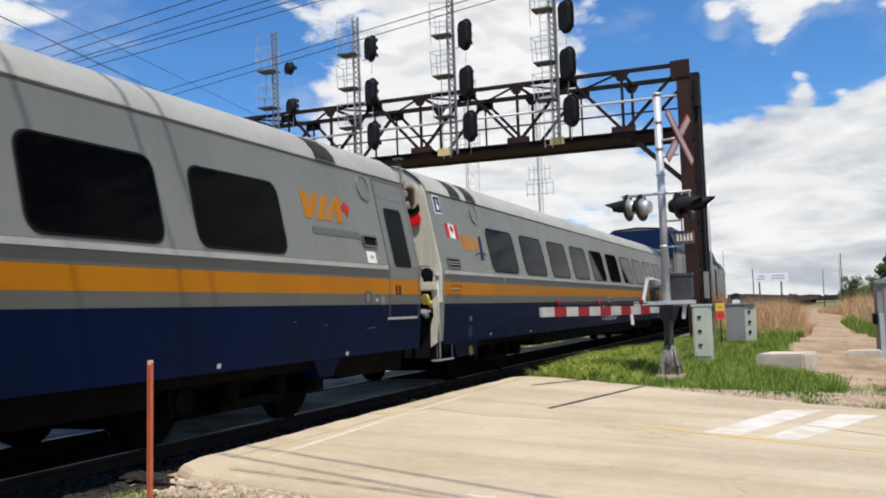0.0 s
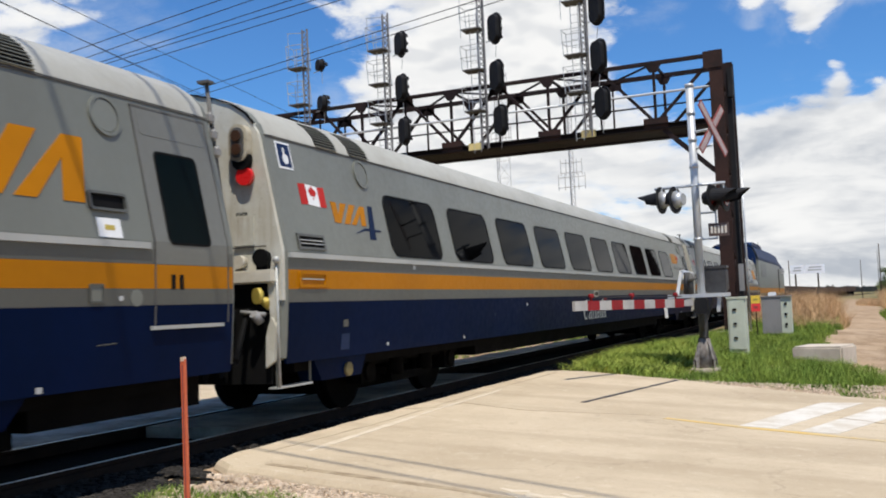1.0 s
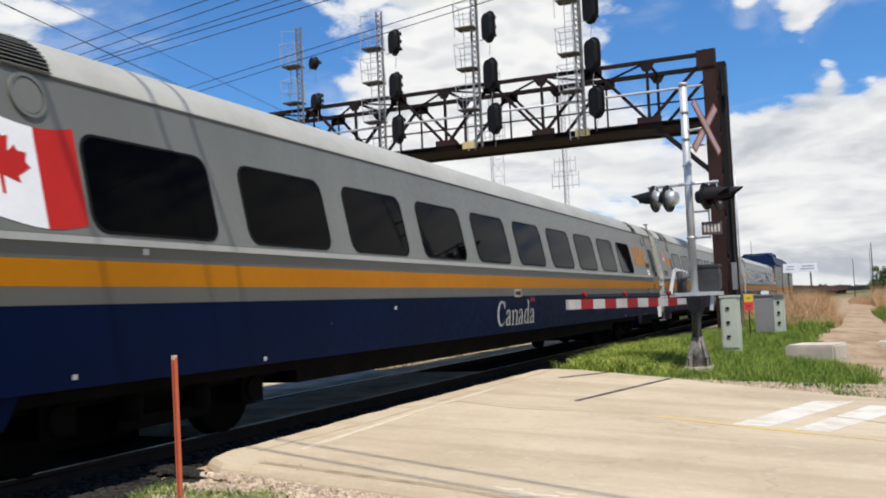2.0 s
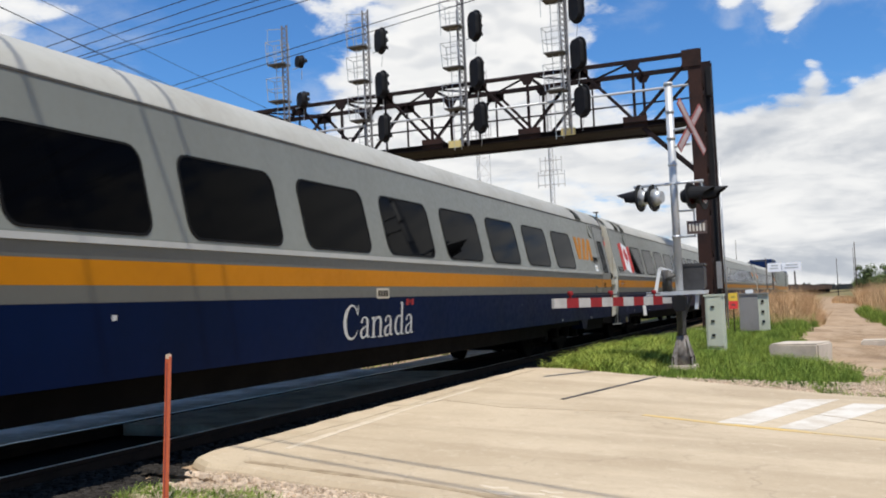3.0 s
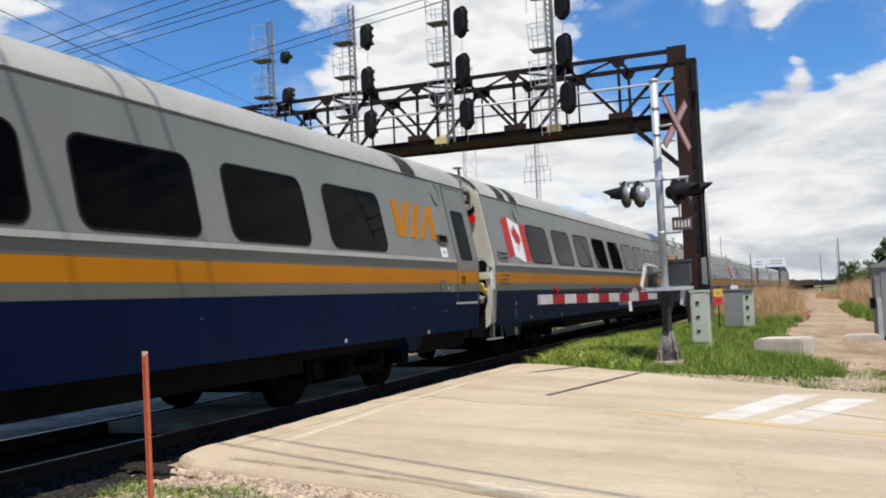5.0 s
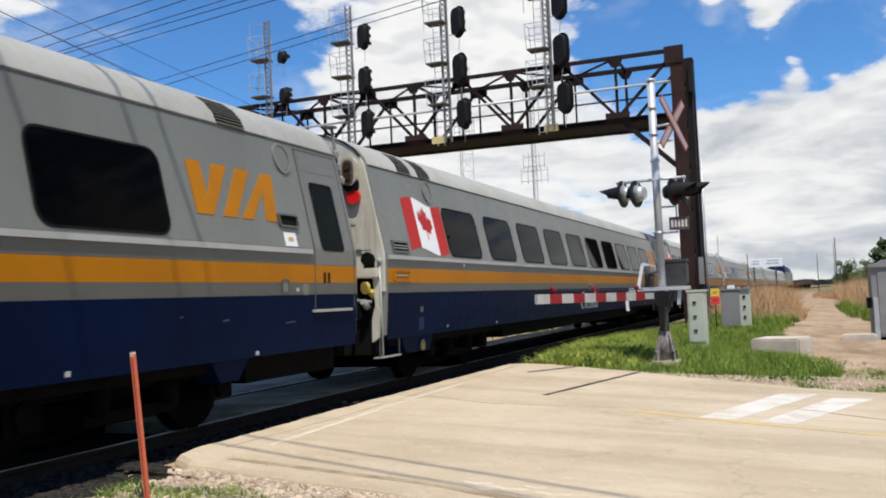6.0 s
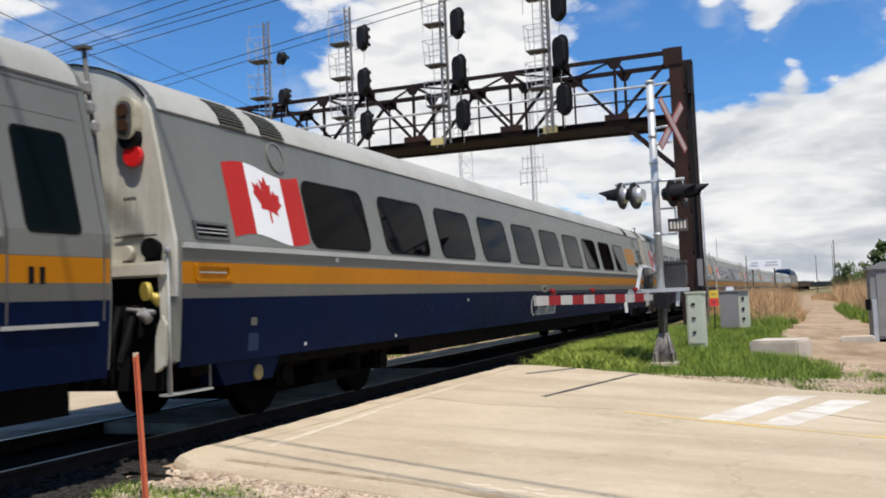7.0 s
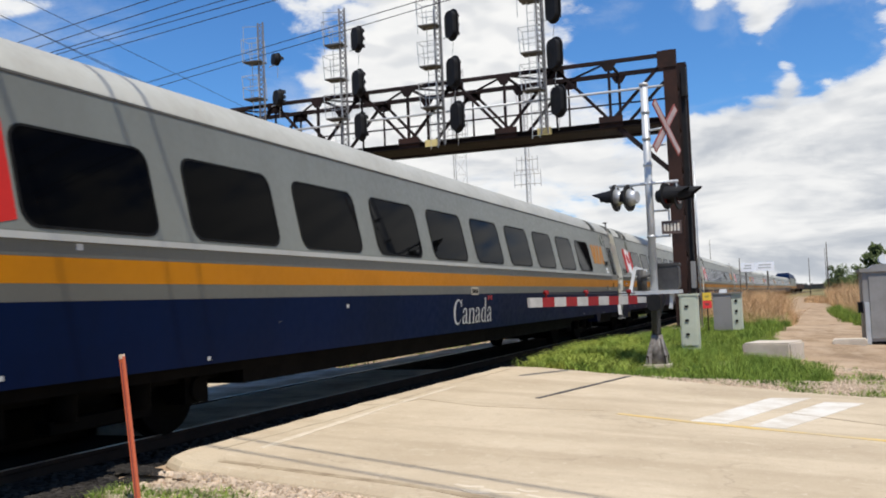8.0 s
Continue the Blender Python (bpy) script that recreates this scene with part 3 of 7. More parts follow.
def road_strip(name, line, width, mat, label="", lift=0.005, ragged=0.0, thick=0.004):
    """Paint or tar laid along a line on the road."""
    pts = []
    for (x0, y0), (x1, y1) in zip(line, line[1:]):
        n = max(2, int(math.hypot(x1 - x0, y1 - y0) / 0.25))
        pts += [(x0 + (x1 - x0) * i / n, y0 + (y1 - y0) * i / n) for i in range(n)]
    pts.append(line[-1])
    bm = bmesh.new()
    prev = None
    for i, (x, y) in enumerate(pts):
        a, b = Vector(pts[max(i - 1, 0)]), Vector(pts[min(i + 1, len(pts) - 1)])
        d = (b - a).normalized()
        w = width / 2 * (1 + ragged * noise.noise((x * 3, y * 3, 7)))
        ring = []
        for s, up in ((1, 0), (1, 1), (-1, 1), (-1, 0)):
            px, py = x - d.y * w * s, y + d.x * w * s
            ring.append(bm.verts.new((px, py, level(px) + lift - (0 if up else thick + 0.02))))
        if prev:
            for k in range(3):
                bm.faces.new((prev[k], prev[k + 1], ring[k + 1], ring[k]))
        else:
            bm.faces.new(ring)
        prev = ring
    bm.faces.new(prev[::-1])
    return part(name, bm, mat, road, label)


def quad_paint(name, corners, mat, label):
    bm = bmesh.new()
    (a, b, c, d), n, rows = [Vector(p) for p in corners], 10, []
    for i in range(n + 1):
        l, r = a.lerp(d, i / n), b.lerp(c, i / n)
        w = 0.012 * noise.noise((i * 1.7, l.x, 2))
        rows.append([bm.verts.new((p.x + w, p.y, level(p.x) + up)) for p, up in ((l, -0.02), (l, 0.005), (r, 0.005), (r, -0.02))])
    for p, q in zip(rows, rows[1:]):
        for k in range(3):
            bm.faces.new((p[k], p[k + 1], q[k + 1], q[k]))
    bm.faces.new(rows[0]), bm.faces.new(rows[-1][::-1])
    return part(name, bm, mat, road, label)


quad_paint("stop_bar", [(-1.19, 10.5), (-0.81, 10.5), (0.05, 13.41), (-0.45, 13.15)], LINE_WHITE, "worn white stop bar painted on concrete")
quad_paint("stop_bar", [(-0.58, 10.4), (-0.22, 10.41), (0.68, 13.15), (0.21, 13.04)], LINE_WHITE, "worn white stop bar painted on concrete")
road_strip("centre_line", [(-2.0, 10.72), (-1.2, 10.46)], 0.10, LINE_YELLOW, "faded yellow centre line", 0.004, 0.5)
road_strip("centre_line", [(-1.2, 10.45), (-0.2, 10.22), (0.6, 10.05), (3.0, 9.4)], 0.11, LINE_YELLOW, "faded yellow centre line", 0.004, 0.5)
road_strip("tar_seam", [(-3.2, 11.67), (-2.63, 15.25)], 0.07, TAR, "black tar-filled joint", 0.006, 0.6)
road_strip("tar_seam", [(-0.2, 11.7), (1.2, 10.9), (2.6, 10.4)], 0.035, TYRE, "brownish crack", 0.006, 0.8)
road_strip("edge_stain", [(-4.4, 6.46), (-3.6, 6.37), (-2.7, 6.27), (-1.0, 5.84), (1.5, 5.11)], 0.09, EDGE_DIRT, "brownish stained road edge", 0.003, 0.95)
road_strip("crack", [(-3.98, 6.32), (-4.02, 6.46), (-4.10, 6.56)], 0.014, TYRE, "short curved crack", 0.005, 0.9)
road_strip("worn_line", [(-4.43, 7.11), (-4.50, 8.8), (-4.57, 10.47), (-4.60, 12.5)], 0.06, SPLASH, "pale worn line along the rails", 0.004, 0.9)
road_strip("crack", [(-4.95, 10.0), (-4.62, 10.35), (-4.5, 10.9), (-3.6, 10.6), (-2.2, 10.9)], 0.02, TYRE, "thin brownish crack", 0.004, 0.9)
for x, y, w in ((-2.30, 6.42, 0.22), (-2.05, 6.34, 0.3), (-1.88, 6.45, 0.16), (-1.72, 6.30, 0.25), (-2.2, 6.28, 0.2)):
    road_strip("paint_splash", [(x - w / 2, y + 0.03), (x, y - 0.02), (x + w / 2, y + 0.02)], 0.06, SPLASH, "faint pale splash", 0.003, 0.95)
road_strip("joint_line", [(-4.72, 6.9), (-4.66, 9.0), (-4.74, 12.0), (-4.70, 15.5)], 0.03, TYRE, "thin joint along the rails", 0.003, 0.8)


def build_track():
    ys = [-60 + 6 * i for i in range(21)] + [66 + 12 * i for i in range(45)]
    bm = bmesh.new()
    rows = []
    for y in ys:
        c = track_x(y)
        rows.append([bm.verts.new((c + dx, y, z)) for dx, z in ((-2.6, -0.30), (-1.75, -0.13), (1.5, -0.13), (2.0, -0.19), (2.3, -0.4))])
    for a, b in zip(rows, rows[1:]):
        for k in range(4):
            bm.faces.new((a[k], a[k + 1], b[k + 1], b[k]))
    bed = one("track_bed", bm, BALLAST, "oil-stained ballast bed with the train's shade in its colour", "track bed", "structure")
    rail_outline = [(-0.07, -0.17), (0.07, -0.17), (0.07, -0.155), (0.012, -0.14), (0.012, -0.045), (0.036, -0.03), (0.036, -0.004), (0.028, 0.0), (-0.028, 0.0), (-0.036, -0.004), (-0.036, -0.03), (-0.012, -0.045), (-0.012, -0.14), (-0.07, -0.155)]
    for side in (-0.7525, 0.7525):
        t = thing("rail", "worn steel rail with a polished running surface on dark ties", "rail", group="rails of the track")
        for name, keep, mat in (("rail_web", lambda z: z < -0.002, RUST), ("rail_head", None, RAILTOP)):
            bm = bmesh.new()
            prev = None
            outline = rail_outline if keep else [(-0.015, 0.0), (-0.015, 0.003), (0.015, 0.003), (0.015, 0.0)]
            for y in ys:
                ring = [bm.verts.new((track_x(y) + side + dx, y, z - 0.003)) for dx, z in outline]
                if prev:
                    for k in range(len(ring)):
                        j = (k + 1) % len(ring)
                        bm.faces.new((prev[k], prev[j], ring[j], ring[k]))
                prev = ring
            part(name, bm, mat, t)
    return bed


track_bed = build_track()

# crossing panels between and outside the rails
for x0, x1, y0, y1 in ((TRACK - 0.66, TRACK + 0.66, 8.3, 15.5), (TRACK - 1.95, TRACK - 0.83, 6.8, 16.2)):
    n = 4
    for i in range(n):
        a, b = y0 + (y1 - y0) * i / n, y0 + (y1 - y0) * (i + 1) / n - 0.012
        part("crossing_panel", shape(box, x0, x1, a, b, -0.14, -0.012), CROSSING, track_bed, "grey scuffed crossing panel")
slab("road_beyond", wavy([(-8.6, 6.3), (-8.6, 16.4), (-20, 19.8), (-60, 31), (-60, 21), (-20, 9.6), (-8.6, 6.3)][::-1], 1.0, 0.03), lambda x, y: -0.02, 0.2, CONCRETE, "pale concrete road on the other side of the tracks")

# ---------------------------------------------------------------- train
CAR_MID = 10.175
PROFILE = [(1.545, 0.68), (1.57, 0.95), (1.592, 1.28), (1.60, 1.70), (1.60, 1.78), (1.36, 2.95)]
ROOFLINE = [(1.36, 2.95), (1.315, 3.06), (1.22, 3.17), (1.06, 3.28), (0.85, 3.36), (0.58, 3.43), (0.3, 3.465), (0.0, 3.475)]
REAR, FRONT = -2.4 - CAR_MID, 22.75 - CAR_MID


def side_x(z):
    pts = PROFILE + ROOFLINE[1:]
    for (x0, z0), (x1, z1) in zip(pts, pts[1:]):
        if z <= z1:
            return x0 + (x1 - x0) * (z - z0) / (z1 - z0)
    return 0.0


def tube(bm, half, y0, y1, shrink=0.045, bottom=True):
    """A car shell with the half outline mirrored, its ends drawn in a little."""
    ring_pts = half + [(-x, z) for x, z in half[::-1] if x > 1e-6]
    rings = []
    for y, s in ((y0, 1 - shrink), (y0 + 0.012, 1 - shrink * 0.5), (y0 + 0.04, 1 - shrink * 0.15), (y0 + 0.08, 1.0), (y1 - 0.08, 1.0), (y1 - 0.04, 1 - shrink * 0.15), (y1 - 0.012, 1 - shrink * 0.5), (y1, 1 - shrink)):
        rings.append([bm.verts.new((x * s, y, 1.7 + (z - 1.7) * (1 - (1 - s) * 0.6))) for x, z in ring_pts])
    n = len(ring_pts)
    for a, b in zip(rings, rings[1:]):
        for i in range(n):
            j = (i + 1) % n
            bm.faces.new((a[i], a[j], b[j], b[i]))
    bm.faces.new(rings[0]), bm.faces.new(rings[-1][::-1])


def band(bm, z0, z1, y0, y1, proud, cuts=()):
    """A strip on both sides of the shell between two heights."""
    zs = sorted({z0, z1, *[z for _, z in PROFILE if z0 < z < z1]})
    for s in (1, -1):
        rows = []
        for y in (y0, y1):
            rows.append([bm.verts.new((s * (side_x(z) + proud), y, z)) for z in zs] + [bm.verts.new((s * (side_x(z) - 0.03), y, z)) for z in zs[::-1]])
        n = len(rows[0])
        for i in range(n):
            j = (i + 1) % n
            bm.faces.new((rows[0][i], rows[0][j], rows[1][j], rows[1][i]))
        bm.faces.new(rows[0]), bm.faces.new(rows[1][::-1])


def decal(bm, outline, proud=0.006, deep=0.02):
    """A flat shape (y, z) laid on the near side of the shell."""
    a = [bm.verts.new((side_x(z) + proud, y - CAR_MID, z)) for y, z in outline]
    b = [bm.verts.new((side_x(z) - deep, y - CAR_MID, z)) for y, z in outline]
    n = len(outline)
    bm.faces.new(a), bm.faces.new(b[::-1])
    for i in range(n):
        bm.faces.new((a[i], b[i], b[(i + 1) % n], a[(i + 1) % n]))


def tall(bm, y0, y1, z0, z1, proud=0.007):
    """A strip on the near side that follows the shell's bends."""
    zs = sorted({z0, z1, *[z for _, z in PROFILE if z0 < z < z1]})
    rows = [[bm.verts.new((side_x(z) + p, y - CAR_MID, z)) for z in zs] for y, p in ((y0, -0.02), (y0, proud), (y1, proud), (y1, -0.02))]
    for a, c in zip(rows, rows[1:]):
        for i in range(len(zs) - 1):
            bm.faces.new((a[i], a[i + 1], c[i + 1], c[i]))
    for k in (0, -1):
        bm.faces.new([r[k] for r in rows])


def rect(y0, y1, z0, z1, r=0.0):
    if not r:
        return [(y0, z0), (y1, z0), (y1, z1), (y0, z1)]
    return [((y0 + y1) / 2 + y, (z0 + z1) / 2 + z) for y, z in rounded(y1 - y0, z1 - z0, r)]


def ring_decal(bm, outer, inner, proud):
    n = len(outer)
    rows = [[bm.verts.new((side_x(z) + p, y - CAR_MID, z)) for y, z in o] for o, p in ((outer, -0.02), (outer, proud), (inner, proud), (inner, -0.02))]
    for k in range(3):
        for i in range(n):
            j = (i + 1) % n
            bm.faces.new((rows[k][i], rows[k][j], rows[k + 1][j], rows[k + 1][i]))


def circle(y, z, r, n=20):
    return [(y + r * math.cos(2 * math.pi * i / n), z + r * math.sin(2 * math.pi * i / n)) for i in range(n)]


LEAF_HALF = [(0, 1.0), (0.16, 0.70), (0.36, 0.80), (0.27, 0.36), (0.52, 0.62), (0.58, 0.48), (0.86, 0.52), (0.78, 0.26), (0.92, 0.16), (0.50, -0.18), (0.55, -0.34), (0.06, -0.28), (0.05, -0.75)]


def maple(y, z, r):
    half = [(y + a * r, z + b * r) for a, b in LEAF_HALF]
    return half + [(2 * y - a, b) for a, b in half[::-1] if abs(a - y) > 1e-6]


def flag(car, y0, y1, z0, z1, wave):
    cuts = [y0, y0 + (y1 - y0) * 0.27, y0 + (y1 - y0) * 0.73, y1]
    for i, mat in enumerate((RED, WHITE, RED)):
        a, b = cuts[i], cuts[i + 1]
        n = 6
        low, high = [], []
        for k in range(n + 1):
            y = a + (b - a) * k / n
            u = (y - y0) / (y1 - y0)
            w = wave * math.sin(u * 2 * math.pi)
            low.append((y, z0 + w)), high.append((y, z1 + w))
        part("flag_panel", shape(decal, low + high[::-1], 0.005), mat, car, ("red" if i != 1 else "white") + " flag panel")
    yc, zc = (y0 + y1) / 2, (z0 + z1) / 2 + 0.02
    leaf = [(y, z - 4.2 * wave * (y - yc)) for y, z in maple(yc, zc, (z1 - z0) * 0.385)]
    part("maple_leaf", shape(decal, leaf, 0.008), RED, car, "red maple leaf shape")


# serif letters as strokes: places and stroke widths, one unit high
GLYPHS = {
    "C": (0.80, [[(0.67, 0.72, 0.03), (0.60, 0.87, 0.05), (0.46, 0.965, 0.05), (0.30, 0.93, 0.08), (0.14, 0.76, 0.13), (0.085, 0.50, 0.145), (0.14, 0.24, 0.13), (0.28, 0.07, 0.085), (0.45, 0.03, 0.055), (0.60, 0.10, 0.045), (0.71, 0.25, 0.025)],
                 [(0.685, 0.68, 0.035), (0.69, 0.98, 0.045)]]),
    "a": (0.56, [[(0.09, 0.45, 0.10), (0.12, 0.56, 0.06), (0.22, 0.62, 0.045), (0.33, 0.58, 0.07), (0.38, 0.46, 0.10), (0.38, 0.14, 0.10), (0.43, 0.04, 0.06), (0.53, 0.07, 0.025)],
                 [(0.37, 0.37, 0.03), (0.22, 0.32, 0.045), (0.10, 0.25, 0.085), (0.075, 0.14, 0.10), (0.13, 0.045, 0.075), (0.25, 0.04, 0.05), (0.37, 0.14, 0.03)]]),
    "n": (0.68, [[(0.15, 0.02, 0.10), (0.15, 0.61, 0.10)], [(0.02, 0.018, 0.036), (0.28, 0.018, 0.036)], [(0.02, 0.56, 0.03), (0.15, 0.61, 0.045)],
                 [(0.18, 0.46, 0.03), (0.27, 0.57, 0.05), (0.38, 0.60, 0.07), (0.475, 0.54, 0.095), (0.50, 0.42, 0.10), (0.50, 0.02, 0.10)], [(0.38, 0.018, 0.036), (0.64, 0.018, 0.036)]]),
    "d": (0.65, [[(0.47, 0.03, 0.10), (0.47, 1.02, 0.10)], [(0.33, 0.98, 0.03), (0.47, 1.02, 0.045)], [(0.47, 0.02, 0.04), (0.61, 0.035, 0.03)],
                 [(0.45, 0.50, 0.03), (0.35, 0.60, 0.045), (0.23, 0.59, 0.06), (0.12, 0.48, 0.09), (0.08, 0.31, 0.105), (0.12, 0.13, 0.09), (0.23, 0.035, 0.06), (0.35, 0.05, 0.045), (0.45, 0.15, 0.03)]]),
}


def stroke(points, steps=4):
    """A smooth ribbon through the points: rows of its two edges."""
    p = [Vector(q) for q in points]
    p = [p[0] * 2 - p[1]] + p + [p[-1] * 2 - p[-2]]
    if len(points) > 2:
        path = []
        for a, b, c, d in zip(p, p[1:], p[2:], p[3:]):
            for k in range(steps):
                u = k / steps
                path.append(0.5 * (2 * b + (c - a) * u + (2 * a - 5 * b + 4 * c - d) * u * u + (3 * b - a - 3 * c + d) * u ** 3))
        path.append(p[-2])
    else:
        path = p[1:-1]
    rows = []
    for i, q in enumerate(path):
        w = path[min(i + 1, len(path) - 1)] - path[max(i - 1, 0)]
        n = Vector((-w.y, w.x)).normalized() * q.z / 2
        rows.append(((q.x + n.x, q.y + n.y), (q.x - n.x, q.y - n.y)))
    return rows


def wordmark(car):
    """The country's name in pale serif letters low on the blue side."""
    verts, faces, pen = [], [], 0.0
    width = sum(GLYPHS[k][0] for k in "Canada")
    for letter in "Canada":
        step, strokes = GLYPHS[letter]
        for layer, points in enumerate(strokes):
            rows = stroke(points)
            for i, row in enumerate(rows):
                for x, y in row:
                    z = 0.80 + 0.40 * y
                    verts.append((side_x(z) + 0.007 + 0.0012 * layer, 8.60 + 1.94 * (pen + x) / width - CAR_MID, z))
                if i:
                    n = len(verts)
                    faces.append((n - 4, n - 3, n - 1, n - 2))
        pen += step
    me = bpy.data.meshes.new("wordmark")
    me.from_pydata(verts, [], faces)
    me.materials.clear()
    me.materials.append(LETTER)
    ob = new("wordmark", me)
    ob.parent = car
    tagged(ob, "pale lettered country name")
    bm = shape(decal, rect(10.29, 10.36, 1.17, 1.25), 0.008)
    decal(bm, rect(10.45, 10.52, 1.17, 1.25), 0.008)
    decal(bm, maple(10.405, 1.21, 0.035), 0.008)
    part("small_flag", bm, ARM_RED, car, "tiny red flag over the last letter")


def slanted_logo(car, y0, y1, z0, z1, mat=None):
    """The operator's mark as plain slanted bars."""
    w, h = y1 - y0, z1 - z0
    bars = [
        [(0.0, 1.0), (0.15, 1.0), (0.165, 0.34), (0.29, 1.0), (0.457, 1.0), (0.20, 0.0), (0.02, 0.0)],
        [(0.57, 1.0), (0.735, 1.0), (0.465, 0.0), (0.31, 0.0)],
        [(0.90, 1.0), (1.04, 1.0), (0.985, 0.0), (0.84, 0.0), (0.875, 0.64), (0.67, 0.0), (0.53, 0.0)],
    ]
    for b in bars:
        part("logo_bar", shape(decal, [(y0 + u * w, z0 + v * h) for u, v in b][::-1], 0.006), mat or YELLOW, car, "yellow slanted logo bar")


def louvre(car, y0, y1):
    """A ventilation grille let into the roof's shoulder."""
    zs = [2.97 + 0.034 * i for i in range(9)]
    frame_bm = bmesh.new()
    for (za, zb) in zip(zs, zs[1:]):
        xa, xb = side_x(za), side_x(zb)
        a = [frame_bm.verts.new((x + dx, y - CAR_MID, z)) for y in (y0, y1) for x, z, dx in ((xa, za, 0.020), (xb, zb, 0.020))]
        b = [frame_bm.verts.new((x - 0.08, y - CAR_MID, z)) for y in (y0, y1) for x, z in ((xa, za), (xb, zb))]
        frame_bm.faces.new((a[0], a[1], a[3], a[2])), frame_bm.faces.new((b[0], b[1], b[3], b[2]))
        for i, j in ((0, 1), (1, 3), (3, 2), (2, 0)):
            frame_bm.faces.new((a[i], b[i], b[j], a[j]))
    vent = part("roof_vent", frame_bm, RUBBER, car, "dark roof ventilation grille")
    for z in zs:
        bm = bmesh.new()
        x = side_x(z)
        box(bm, x - 0.05, x + 0.034, y0 - CAR_MID, y1 - CAR_MID, z - 0.004, z + 0.004)
        part("slat", bm, SILVER, vent)


def wheel(bm, x, y, r):
    rod(bm, (x - 0.06, y, r), (x + 0.06, y, r), r, 24)
    rod(bm, (x - 0.09 * (1 if x > 0 else -1), y, r), (x - 0.05 * (1 if x > 0 else -1), y, r), r + 0.025, 24)


def bogie(car, y):
    b = part("bogie", shape(box, -0.95, 0.95, y - 0.3, y + 0.3, 0.42, 0.62), UNDER, car, "black bogie, grime and shade in its colour")
    # plain box added to close the bright view through the bogie
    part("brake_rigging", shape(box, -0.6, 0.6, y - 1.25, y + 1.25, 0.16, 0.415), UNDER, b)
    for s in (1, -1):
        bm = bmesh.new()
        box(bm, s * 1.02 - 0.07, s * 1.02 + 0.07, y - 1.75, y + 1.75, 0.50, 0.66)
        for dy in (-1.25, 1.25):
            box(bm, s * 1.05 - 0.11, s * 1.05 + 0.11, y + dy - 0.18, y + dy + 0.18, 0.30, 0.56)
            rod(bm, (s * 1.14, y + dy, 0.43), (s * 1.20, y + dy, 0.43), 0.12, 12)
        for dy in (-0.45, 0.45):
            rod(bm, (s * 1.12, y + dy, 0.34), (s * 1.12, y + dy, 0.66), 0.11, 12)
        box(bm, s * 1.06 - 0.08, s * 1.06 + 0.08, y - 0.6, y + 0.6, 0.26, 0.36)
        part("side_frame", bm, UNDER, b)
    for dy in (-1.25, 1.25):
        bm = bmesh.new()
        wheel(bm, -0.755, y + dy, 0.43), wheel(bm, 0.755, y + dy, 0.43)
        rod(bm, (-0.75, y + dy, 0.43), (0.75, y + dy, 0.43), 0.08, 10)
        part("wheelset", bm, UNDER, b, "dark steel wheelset")


